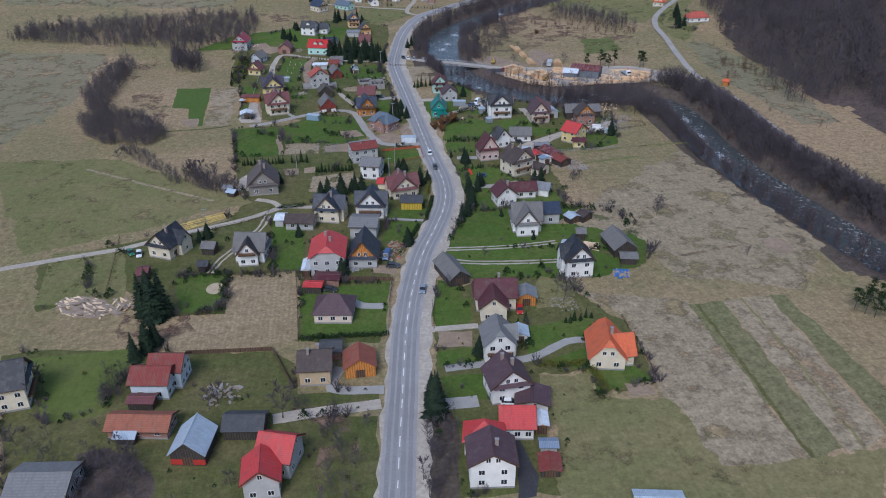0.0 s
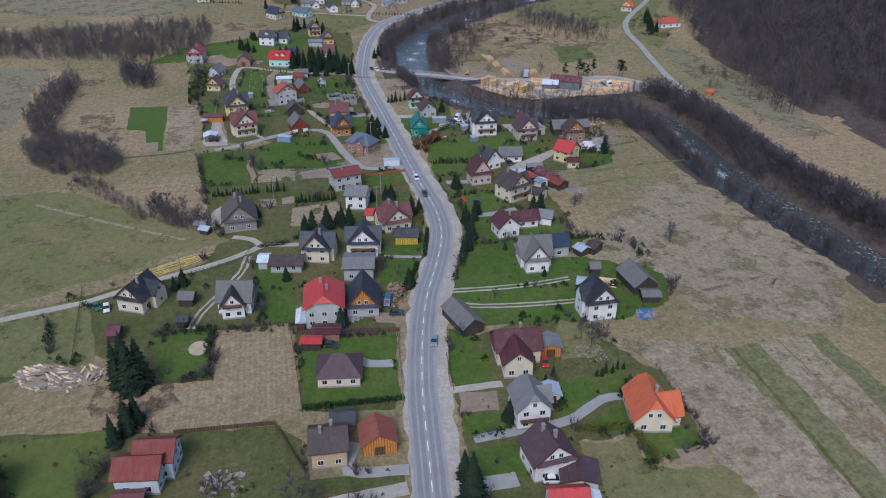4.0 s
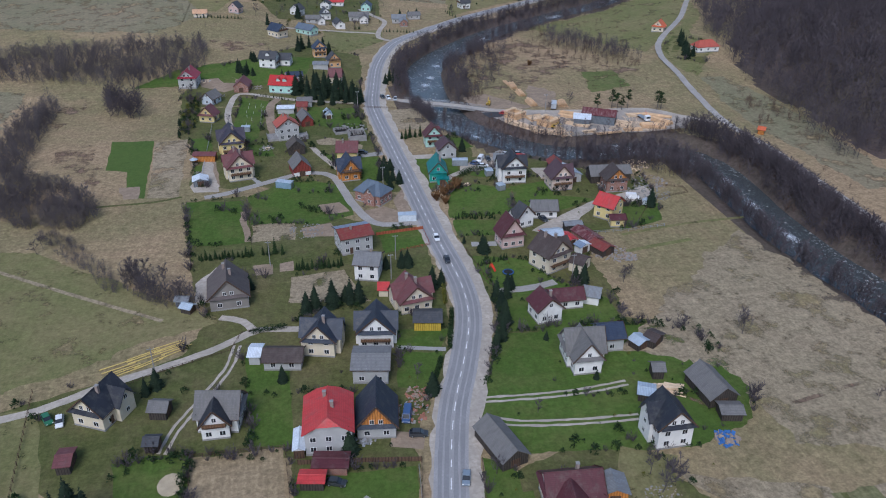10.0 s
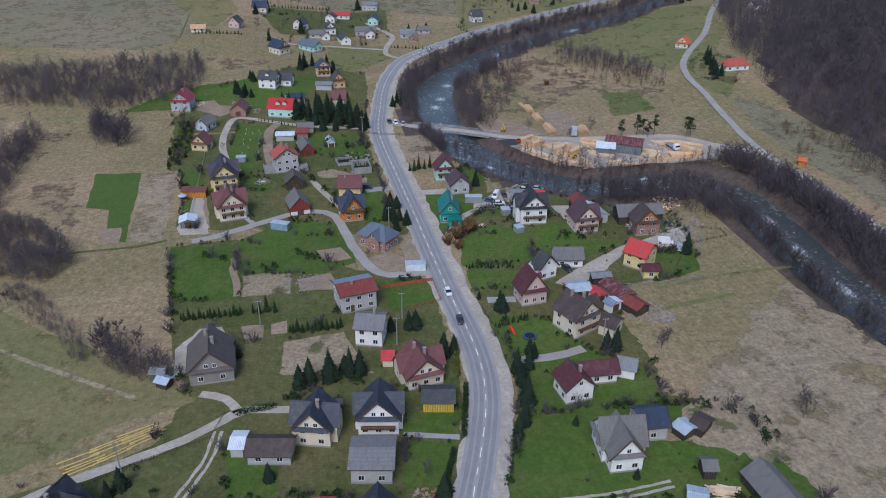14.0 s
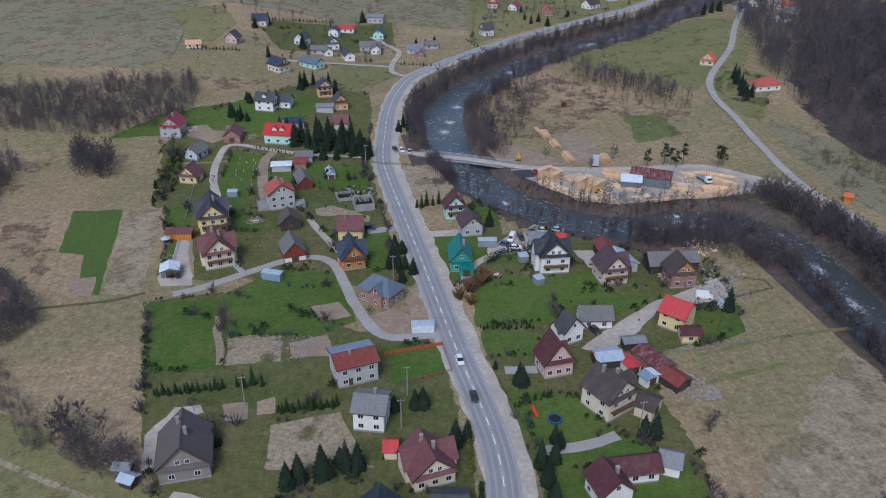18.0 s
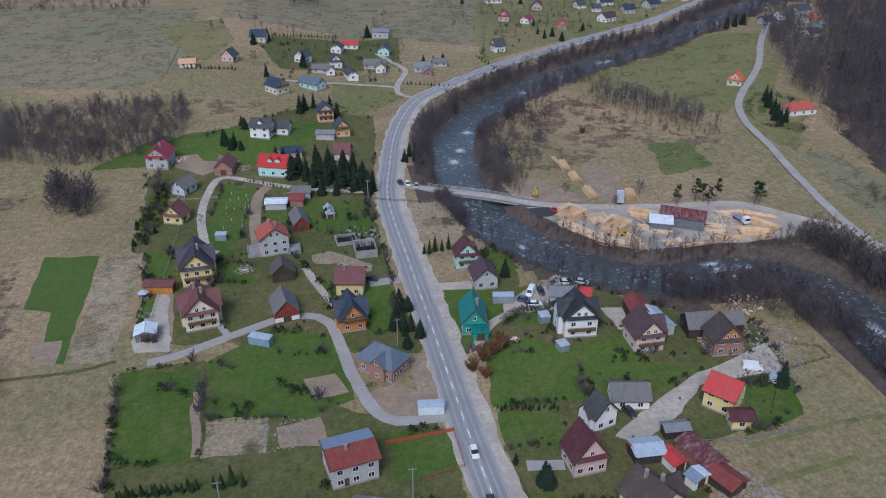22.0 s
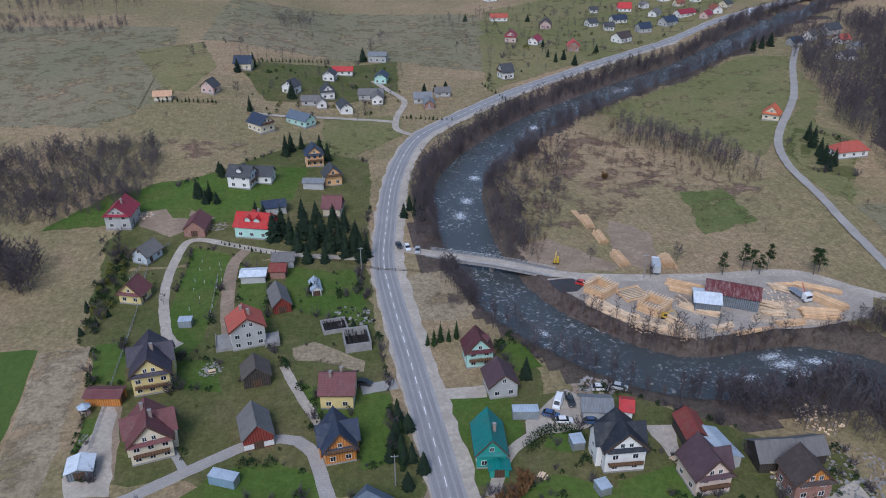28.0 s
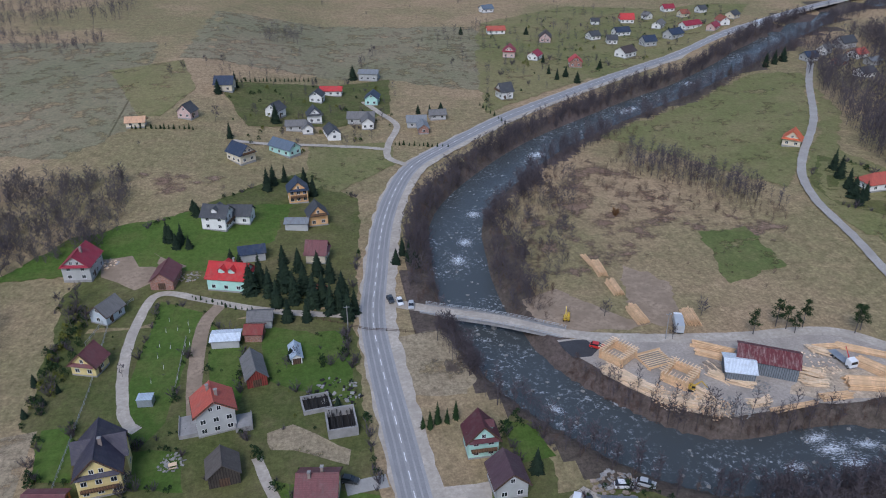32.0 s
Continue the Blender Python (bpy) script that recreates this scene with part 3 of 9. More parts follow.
def limb(v, f, p, q, r0, r1, n=3):
    p, q = Vector(p), Vector(q)
    d = (q - p).normalized()
    a = d.orthogonal().normalized()
    b = d.cross(a)
    o = len(v)
    for c, r in ((p, r0), (q, r1)):
        for i in range(n):
            t = 2 * math.pi * i / n
            v.append(tuple(c + (a * math.cos(t) + b * math.sin(t)) * r))
    for i in range(n):
        j = (i + 1) % n
        f.append((o + i, o + j, o + n + j))
        f.append((o + i, o + n + j, o + n + i))


def twig(v, f, p, d, length, width, rnd):
    s = Vector((rnd.uniform(-1, 1), rnd.uniform(-1, 1), rnd.uniform(-0.4, 0.4))).cross(d).normalized() * width
    o = len(v)
    v += [tuple(p + s), tuple(p - s), tuple(p + d * length)]
    f.append((o, o + 1, o + 2))


def bare_shape(seed, height=9.0, limbs=11, twigs=7, spread=0.36, lite=False):
    """A leafless tree one unit wide of the given height: trunk arrays and crown arrays."""
    rnd = random.Random(seed)
    tv, tf, cv, cf = [], [], [], []
    p = Vector((0, 0, -0.3))
    r = height * 0.016
    stem = [p]
    for i in range(4):
        q = p + Vector((rnd.uniform(-0.25, 0.25), rnd.uniform(-0.25, 0.25), height * 0.2))
        limb(tv, tf, p, q, r, r * 0.72, 5)
        p, r = q, r * 0.72
        stem.append(q)
    for i in range(limbs):
        k = rnd.uniform(0.25, 1.0)
        s = k * (len(stem) - 1)
        a = stem[min(int(s), 3)].lerp(stem[min(int(s) + 1, 4)], s - int(s))
        ang = i * 2.4 + rnd.uniform(-0.4, 0.4)
        out = Vector((math.cos(ang), math.sin(ang), rnd.uniform(0.7, 1.5))).normalized()
        ln = height * spread * (1.15 - 0.6 * k) * rnd.uniform(0.8, 1.2)
        b = a + out * ln * 0.55
        c = b + (out + Vector((0, 0, 0.45))).normalized() * ln * 0.45
        limb(cv, cf, a, b, height * 0.0065, height * 0.0045)
        limb(cv, cf, b, c, height * 0.0045, height * 0.0015)
        for j in range(4):
            t = rnd.uniform(0.3, 1.0)
            e = a.lerp(b, t / 0.55) if t < 0.55 else b.lerp(c, (t - 0.55) / 0.45)
            dd = (out + Vector((rnd.uniform(-1, 1), rnd.uniform(-1, 1), rnd.uniform(-0.1, 0.9)))).normalized()
            g = e + dd * ln * rnd.uniform(0.25, 0.45)
            if lite:
                twig(cv, cf, e, dd, (g - e).length, height * 0.004, rnd)
            else:
                limb(cv, cf, e, g, height * 0.003, height * 0.0012)
            for m in range(twigs):
                h = e.lerp(g, rnd.uniform(0.2, 1.0))
                td = (dd + Vector((rnd.uniform(-1, 1), rnd.uniform(-1, 1), rnd.uniform(-0.2, 1.0)))).normalized()
                twig(cv, cf, h, td, height * rnd.uniform(0.06, 0.14), 0.064, rnd)
    return tv, tf, cv, cf


def shrub_shape(seed, height=3.0, stems=17, twigs=8, width=0.07):
    rnd = random.Random(seed)
    v, f = [], []
    for i in range(stems):
        ang = rnd.uniform(0, 6.283)
        lean = rnd.uniform(0.1, 0.8)
        d = Vector((math.cos(ang) * lean, math.sin(ang) * lean, 1)).normalized()
        a = Vector((math.cos(ang), math.sin(ang), 0)) * rnd.uniform(0, 0.4)
        ln = height * rnd.uniform(0.6, 1.1)
        limb(v, f, a, a + d * ln, 0.035, 0.012)
        for j in range(twigs):
            e = a + d * ln * rnd.uniform(0.25, 1.0)
            td = (d + Vector((rnd.uniform(-1, 1), rnd.uniform(-1, 1), rnd.uniform(0, 0.8)))).normalized()
            twig(v, f, e, td, ln * rnd.uniform(0.2, 0.4), width, rnd)
    return v, f


def fir_shape(seed, height=10.0, width=0.2, whorls=18, arms=8, droop=0.35):
    """A conifer: tiers of drooping needle sprays round a tapering stem."""
    rnd = random.Random(seed)
    v, f = [], []
    for w in range(whorls):
        k = w / (whorls - 1)
        z = height * (0.06 + 0.92 * k)
        rad = height * width * (1.02 - k) ** 0.85 + 0.08
        for i in range(arms):
            ang = 6.283 * i / arms + w * 0.7 + rnd.uniform(-0.25, 0.25)
            ln = rad * rnd.uniform(0.72, 1.15)
            d = Vector((math.cos(ang), math.sin(ang), 0))
            s = Vector((-d.y, d.x, 0))
            tip = d * ln + Vector((0, 0, z - droop * ln + rnd.uniform(-0.45, 0.35)))
            root = Vector((0, 0, z + 0.12 * ln))
            half = ln * rnd.uniform(0.22, 0.44)
            mid = root.lerp(tip, 0.6)
            o = len(v)
            v += [tuple(root), tuple(mid + s * half + Vector((0, 0, -0.12 * ln))), tuple(tip), tuple(mid - s * half + Vector((0, 0, -0.12 * ln))), tuple(mid + Vector((0, 0, 0.1 * ln)))]
            f += [(o, o + 1, o + 4), (o + 1, o + 2, o + 4), (o + 2, o + 3, o + 4), (o + 3, o, o + 4)]
            for j in range(2):
                e = root.lerp(tip, rnd.uniform(0.4, 0.95))
                twig(v, f, e, (d + s * rnd.uniform(-1, 1) + Vector((0, 0, rnd.uniform(-0.6, 0.3)))).normalized(), ln * 0.4, ln * 0.1, rnd)
    tv, tf = [], []
    limb(tv, tf, (0, 0, -0.2), (0, 0, height * 0.97), height * 0.018, 0.02, 6)
    return tv, tf, v, f


def pine_shape(seed, height=10.0):
    """A meadow pine: bare stem with clumps of needles round the upper limbs."""
    rnd = random.Random(seed)
    tv, tf, v, f = [], [], [], []
    limb(tv, tf, (0, 0, -0.2), (0.2, 0.1, height * 0.9), 0.2, 0.05, 6)
    for i in range(15):
        k = rnd.uniform(0.38, 1.0)
        a = rnd.uniform(0, 6.28)
        q = rnd.uniform(0.6, 2.3) * (1.25 - k)
        c = Vector((math.cos(a) * q * 1.3, math.sin(a) * q * 1.3, height * k))
        limb(tv, tf, (0.1, 0, height * k * 0.93), tuple(c), 0.05, 0.02)
        for j in range(46):
            e = c + Vector((rnd.gauss(0, 0.5), rnd.gauss(0, 0.5), rnd.gauss(0, 0.25)))
            twig(v, f, e, Vector((rnd.uniform(-1, 1), rnd.uniform(-1, 1), rnd.uniform(-0.3, 0.8))).normalized(), 0.55, 0.13, rnd)
    return tv, tf, v, f


BARE = [bare_shape(10 + i, 9.0, 10 + i % 3, 7) for i in range(6)]
SHRUB = [shrub_shape(40 + i) for i in range(5)]
FIRS = [fir_shape(60 + i, 10.0, 0.2 + 0.03 * i, 21, 11, 0.42) for i in range(4)]
THUJA = [fir_shape(80 + i, 10.0, 0.15, 22, 9, 0.1) for i in range(3)]
BARE_M = [(tri_mesh("trunk", a, b, BARK), tri_mesh("crown", c, d, TWIG_HAZE)) for a, b, c, d in BARE]
FIR_M = [(tri_mesh("trunk", a, b, BARK), tri_mesh("crown", c, d, NEEDLE)) for a, b, c, d in FIRS]
THUJA_M = [(tri_mesh("trunk", a, b, BARK), tri_mesh("crown", c, d, HEDGE)) for a, b, c, d in THUJA]
PINE_M = [(tri_mesh("trunk", a, b, BARK), tri_mesh("crown", c, d, HEDGE)) for a, b, c, d in (pine_shape(95 + i) for i in range(3))]
PLANTED = [0]


def stand(name, label, category, meshes, x, y, h, base, wide=1.0):
    PLANTED[0] += 1
    k = h / base
    rnd = random.Random(PLANTED[0])
    wide *= rnd.uniform(0.88, 1.14)
    ob = thing(name, label, category, Matrix.Translation((x, y, land(x, y) - rise(x, y))) @ Matrix.Rotation(rnd.uniform(0, 6.28), 4, "Z") @ Matrix.Diagonal((k * wide, k * wide, k, 1)))
    part("trunk", meshes[0], None, ob)
    part("crown", meshes[1], None, ob)
    return ob


def fir(x, y, h):
    big = "tall dark green fir with drooping branches" if h > 6 else "small dark green garden fir"
    return stand("fir_tree", big, "fir tree", FIR_M[PLANTED[0] % 4], x, y, h, 10.0, 1.0 if h > 6 else 1.25)


def pine(x, y, h):
    return stand("pine_tree", "slim pine with bare trunk and clumped dark needles", "pine tree", PINE_M[PLANTED[0] % 3], x, y, h, 10.0)


def thuja(x, y, h):
    return tagged(stand("thuja", "slim clipped evergreen thuja in a row", "thuja", THUJA_M[PLANTED[0] % 3], x, y, h, 10.0, 1.5 if h < 3 else 1.1), group="thuja rows")


def bare_tree(x, y, h):
    return stand("tree", "leafless grey-brown tree with fine twigs", "tree", BARE_M[PLANTED[0] % 6], x, y, h, 9.0, 1.1)


RUST_M = [tri_mesh("shrub", *shrub_shape(90 + i, 3.0, 22, 16, 0.16), RUST) for i in range(2)]


def rust_shrub(x, y, h):
    PLANTED[0] += 1
    k = h / 3.0
    ob = new("shrub", RUST_M[PLANTED[0] % 2])
    ob.matrix_world = pose(x, y, 0, 0, 0, PLANTED[0] * 77) @ Matrix.Diagonal((k, k, k, 1))
    return tagged(ob, "rusty brown rounded shrub beside a lane", "shrub")


def row_of(make, a, b, n, h):
    for i in range(n):
        t = i / max(1, n - 1)
        make(round(a[0] + (b[0] - a[0]) * t + 0.35 * math.sin(i * 5.3), 2), round(a[1] + (b[1] - a[1]) * t + 0.35 * math.cos(i * 3.1), 2), h * (0.72 + 0.5 * ((i * 7) % 5) / 4))


def hedge(pts, w, h, mat, label):
    """A clipped hedge: a leafy, uneven mass of small leaf clumps over a box of branches."""
    rnd = random.Random(len(label))
    line = spline(pts, 0.5)
    v, f = [], []
    for p in line:
        for k in range(46):
            c = p + Vector((rnd.uniform(-w / 2, w / 2), rnd.uniform(-w / 2, w / 2), h * rnd.uniform(0.05, 1.0)))
            o = len(v)
            for i in range(3):
                v.append(tuple(c + Vector((rnd.uniform(-0.28, 0.28), rnd.uniform(-0.28, 0.28), rnd.uniform(-0.22, 0.22)))))
            f.append((o, o + 1, o + 2))
    ob = new("hedge", tri_mesh("hedge", v, f, mat))
    return tagged(ob, label + " of small dense leaves", "hedge")


def joined(name, label, category, shapes, mat, places):
    """Many plants in one mesh: places are (x, y, z, size, turn)."""
    V, F, o = [], [], 0
    arr = [(np.array(v, dtype=np.float32), np.array(f, dtype=np.int32)) for v, f in shapes]
    for i, (x, y, z, s, t) in enumerate(places):
        v, f = arr[i % len(arr)]
        c, sn = math.cos(t), math.sin(t)
        rot = np.array([[c, sn, 0], [-sn, c, 0], [0, 0, 1]], dtype=np.float32)
        V.append(v @ rot * s + np.array([x, y, z], dtype=np.float32))
        F.append(f + o)
        o += len(v)
    ob = new(name, tri_mesh(name, np.concatenate(V), np.concatenate(F), mat))
    return tagged(ob, label, category, "", "stuff")


def fuzz_shape(seed, height=9.0, limbs=11, twigs=9, spread=0.34, low=0.2, width=0.075):
    """A leafless tree of few faces for dense stands: a slim stem, upswept limbs and a haze of twigs."""
    rnd = random.Random(seed)
    v, f = [], []
    lean = Vector((rnd.uniform(-0.5, 0.5), rnd.uniform(-0.5, 0.5), 0))
    mid, top = Vector((0, 0, height * 0.45)) + lean * 0.4, Vector((0, 0, height * 0.96)) + lean
    limb(v, f, (0, 0, -0.4), mid, height * 0.009, height * 0.006)
    limb(v, f, mid, top, height * 0.006, 0.015)
    for i in range(limbs):
        k = low + (0.95 - low) * (i + rnd.random()) / limbs
        a = mid * (k / 0.47) if k < 0.47 else mid.lerp(top, (k - 0.47) / 0.53)
        ang = i * 2.4 + rnd.uniform(-0.5, 0.5)
        d = Vector((math.cos(ang), math.sin(ang), rnd.uniform(0.6, 1.6))).normalized()
        ln = height * spread * (1.2 - 0.75 * k) * rnd.uniform(0.7, 1.25)
        twig(v, f, a, d, ln, 0.075, rnd)
        for j in range(twigs):
            e = a + d * ln * rnd.uniform(0.2, 0.95)
            td = (d + Vector((rnd.uniform(-1, 1), rnd.uniform(-1, 1), rnd.uniform(-0.2, 1.0)))).normalized()
            twig(v, f, e, td, height * rnd.uniform(0.07, 0.17), width, rnd)
    return v, f


BELT = [fuzz_shape(500 + i, 9.0, 13, 11, 0.38, 0.1) for i in range(8)]
POLE = [fuzz_shape(520 + i, 10.5, 10, 6, 0.22, 0.4) for i in range(6)]
WOODS = [fuzz_shape(540 + i, 11.0, 10, 7, 0.34, 0.25, 0.09) for i in range(8)]
SCRUB = [fuzz_shape(560 + i, 5.0, 13, 9, 0.5, 0.05, 0.06) for i in range(6)]


def inside(x, y, poly):
    hit, j = False, len(poly) - 1
    for i in range(len(poly)):
        (xi, yi), (xj, yj) = poly[i], poly[j]
        if (yi > y) != (yj > y) and x < (xj - xi) * (y - yi) / (yj - yi) + xi:
            hit = not hit
        j = i
    return hit


def in_poly(poly, n, seed, lo, hi, clear=None):
    rnd = random.Random(seed)
    xa, xb = min(p[0] for p in poly), max(p[0] for p in poly)
    ya, yb = min(p[1] for p in poly), max(p[1] for p in poly)
    out = []
    for _ in range(n * 30):
        if len(out) >= n:
            break
        x, y = rnd.uniform(xa, xb), rnd.uniform(ya, yb)
        if inside(x, y, poly) and (clear is None or clear(x, y)):
            out.append((x, y, land(x, y), rnd.uniform(lo, hi), rnd.uniform(0, 6.28)))
    return out


LANES = [spline([(190, 120), (186, 226), (180, 262), (181, 296), (183, 344), (181, 375), (187.2, 422.8), (191.9, 449.5), (196.2, 479.9), (208.7, 508.2), (244.3, 555.4), (277.0, 609.9)], 12),
         spline([(29, 440), (44, 432), (61, 424), (77, 414), (97, 408), (124, 404), (150.9, 401.9), (166, 388), (178, 378)], 8),
         spline([(26, 301), (12, 303), (6, 318), (3, 334), (0, 346), (-6, 350), (-14, 349), (-24, 344), (-39, 336), (-46, 334)], 6),
         spline([(27, 433), (10, 436), (-8, 442), (-22, 449), (-38, 455), (-42, 440), (-42, 420), (-38, 398), (-34, 392)], 6),
         spline([(-160, 203), (-84, 220), (-73, 223), (-61, 229), (-47, 234.5), (-38, 238.5), (-31, 243), (-25, 246), (-12, 244)], 8)]


YARD = [(64, 411), (72, 398), (77, 391), (81.5, 385), (87, 379), (92, 375), (98, 372), (109, 370), (120, 370.5), (129, 370.5), (146, 370), (160, 371), (168, 384), (150, 403), (124, 407), (97, 411), (77, 417)]


def off_ways(x, y):
    if inside(x, y, YARD):
        return False
    if near_line(x, y, ROAD[::4])[0] < 6.5:
        return False
    return all(near_line(x, y, l)[0] > 3.2 for l in LANES)


def bank(x, y):
    return near_line(x, y, RIVER_C)[0] > 9.3 and off_ways(x, y)


def along_bank(n, seed, d0, d1, y0, y1, side, lo, hi):
    """Places on one bank of the river, d0 to d1 metres from its middle line."""
    rnd = random.Random(seed)
    line = [p for p in RIVER if y0 < p.y < y1]
    out = []
    for _ in range(n * 4):
        if len(out) >= n:
            break
        i = rnd.randrange(1, len(line) - 1)
        d = (line[i + 1] - line[i - 1]).normalized()
        q = line[i] + Vector((d.y, -d.x, 0)) * side * rnd.uniform(d0, d1)
        if bank(q.x, q.y):
            out.append((q.x, q.y, land(q.x, q.y), rnd.uniform(lo, hi), rnd.uniform(0, 6.28)))
    return out


SH2 = [(v, f) for v, f in SHRUB]
# river belt
EAST = [(160, 352), (164, 330), (164, 250), (172, 180), (180, 120), (188, 120), (182, 226), (175, 262), (176, 296), (177, 330), (170, 362), (155, 368)]
WEST = [(107, 335), (118, 331), (134, 318), (139, 306), (142, 330), (132, 349), (112, 349), (92, 353), (96, 343)]


def low_by_lane(places):
    return [(x, y, z, s * min(1.0, 0.35 + 0.045 * near_line(x, y, LANES[0])[0]), t) for x, y, z, s, t in places]


joined("riverside_trees", "leafless trees lining the far river bank", "trees", BELT, TWIG_HAZE, low_by_lane(along_bank(560, 1, 9.5, 24, 90, 345, 1, 0.65, 1.15) + in_poly(EAST, 900, 2, 0.6, 1.1, bank)))
joined("riverside_trees", "leafless trees along the village river bank", "trees", BELT, TWIG_HAZE, in_poly(WEST, 130, 32, 0.5, 0.95, bank) + along_bank(260, 53, 9.3, 14, 90, 330, -1, 0.5, 1.0))
joined("riverside_trees", "slim leafless trees between gardens and river", "trees", POLE, TWIG_HAZE, along_bank(190, 33, 9.5, 17, 345, 425, -1, 0.4, 0.95) + in_poly(WEST, 110, 49, 0.6, 1.05, bank) + along_bank(150, 50, 9.3, 12.5, 90, 330, -1, 0.5, 1.0))
joined("riverside_trees", "thin leafless trees on the bank below the sawmill", "trees", POLE, TWIG_HAZE, in_poly([(76, 396), (84, 381), (92, 373), (110, 367), (132, 368), (132, 371), (112, 372), (98, 375), (84, 388)], 80, 34, 0.3, 0.9) + in_poly([(134, 368), (160, 366), (172, 374), (168, 380), (150, 370.5)], 40, 35, 0.4, 0.8))
joined("riverside_trees", "leafless trees between main road and river", "trees", BELT, TWIG_HAZE, along_bank(950, 4, 9.3, 18, 440, 860, -1, 0.45, 0.9) + along_bank(60, 14, 9.5, 15, 400, 440, -1, 0.4, 0.8))
joined("riverside_trees", "leafless trees on the inner river bend", "trees", BELT, TWIG_HAZE, along_bank(700, 5, 9.3, 22, 424, 850, 1, 0.45, 0.95) + in_poly([(71.5, 498.5), (89.9, 527.6), (117.5, 529.4), (105.4, 488.1), (91.9, 454.8), (74, 425), (66, 433)], 130, 6, 0.4, 0.85, bank))
joined("riverside_shrubs", "reddish-brown bare shrubs on river banks", "shrubs", SCRUB, TWIG_RED, low_by_lane(along_bank(480, 7, 9, 25, 90, 850, 1, 0.3, 0.75)) + along_bank(420, 8, 9, 17, 425, 850, -1, 0.3, 0.7) + along_bank(90, 52, 9, 17, 345, 425, -1, 0.2, 0.5) + along_bank(160, 55, 9, 14, 90, 345, -1, 0.25, 0.55) + in_poly(EAST, 420, 36, 0.3, 0.6, bank) + in_poly(WEST, 110, 37, 0.2, 0.5, bank) + in_poly([(71.5, 498.5), (89.9, 527.6), (117.5, 529.4), (105.4, 488.1), (91.9, 454.8), (74, 425), (66, 433)], 160, 57, 0.25, 0.6, bank))
joined("meadow_shrubs", "reddish bare shrubs scattered over the far meadow", "shrubs", SCRUB, TWIG_RED, in_poly([(148.5, 550.8), (167.7, 534.1), (185.7, 489.0), (176.5, 463.1), (159.2, 478.6), (124.0, 497.5), (118.7, 516.3)], 200, 9, 0.3, 0.8, bank) + in_poly([(110, 430), (169.2, 418.9), (185.8, 493.0), (220.3, 582.5), (156.6, 581.2), (118.3, 535.0)], 90, 10, 0.15, 0.55, bank))
joined("meadow_trees", "slim leafless trees in a band across the far meadow", "trees", POLE, TWIG_HAZE, in_poly([(148.7, 544.3), (167.8, 527.6), (185.7, 489.0), (181.5, 472.6), (163.8, 492.8), (138.3, 525.7)], 190, 11, 0.5, 0.95, bank))
joined("riverside_shrubs", "reddish scrub on the bank below the sawmill", "shrubs", SCRUB, TWIG_RED, in_poly([(72, 399), (80, 386), (88, 377), (97, 371), (110, 368), (134, 368), (160, 367), (172, 376), (166, 381), (150, 371.5), (110, 371), (97, 374), (84, 387), (76, 401)], 260, 66, 0.2, 0.55))
joined("village_trees", "leafless garden trees among the far houses", "trees", BELT, TWIG_HAZE, in_poly([(140, 810), (357, 815), (300, 745), (245, 699), (153, 647), (99, 611)], 90, 67, 0.35, 0.75, off_ways) + in_poly([(-40, 690), (60, 660), (44, 566), (-20, 572)], 46, 68, 0.3, 0.7, off_ways))
joined("thicket_trees", "tall clump of leafless trees beside the dry field", "trees", BELT, TWIG_HAZE, in_poly([(-94.3, 428.9), (-79.2, 424.5), (-83.3, 444.3), (-100.1, 451.5)], 60, 69, 0.8, 1.25))
# hillside wood
joined("hillside_wood", "dense leafless wood on the valley side", "wood", WOODS, TWIG_HAZE, in_poly([(228, 150), (236, 330), (236.0, 435.8), (265.2, 509.7), (324.1, 592.7), (396.2, 618.5), (470.6, 714.9), (513.5, 739.5), (489.4, 605.6), (413.3, 468.8), (330, 330), (275, 150)], 6200, 12, 0.8, 1.35, off_ways))
joined("hillside_shrubs", "brown scrub at the foot of the wooded hillside", "shrubs", SCRUB, TWIG_RED, in_poly([(190, 150), (188, 300), (190, 390), (201.6, 435.8), (211.6, 485.4), (229.2, 427.1), (226, 300), (220, 150)], 60, 13, 0.2, 0.55, off_ways) + in_poly([(194, 372), (212, 340), (224, 350), (221.3, 404.4), (206.7, 413.6)], 60, 51, 0.4, 0.9, off_ways))
# thickets on the meadow side
CLUMP = [(-123, 348), (-116, 361), (-103, 358), (-90, 345), (-79, 325), (-86, 313), (-103, 318), (-114, 328)]
ARM = [(-131, 385), (-132, 430), (-125.3, 454.6), (-117.9, 442.8), (-117, 398), (-113, 360), (-121, 360)]
TAIL = [(-97, 313), (-88, 312), (-66, 280), (-44, 264), (-46, 258), (-69, 273), (-86, 296)]
WOOD_HOUSES = [(305.0, 653.2), (344.6, 678.4), (337.8, 654.9), (315.3, 617.6), (224.0, 481.6)]
WOOD_FRONT = [(310.3, 673.4), (277.2, 605.6), (265.9, 571.1), (242.2, 518.5), (234.0, 484.8), (225.6, 440.1), (221.8, 394.8), (206, 350), (206, 325), (236, 330), (236.0, 435.8), (265.2, 509.7), (324.1, 592.7), (396.2, 618.5), (435.1, 706.7), (380.8, 706.7)]
BAND = [(-207.3, 501.0), (-146.4, 483.1), (-96.4, 470.7), (-59.4, 484.8), (-54.2, 515.3), (-60.8, 538.6), (-114.5, 538.6), (-194.6, 523.9)]
joined("thicket", "dark tangled thicket winding through the meadow", "thicket", SCRUB, TWIG_PALE, in_poly(CLUMP, 330, 15, 0.5, 1.0) + in_poly(ARM, 260, 45, 0.45, 0.95) + in_poly(TAIL, 240, 46, 0.25, 0.6))
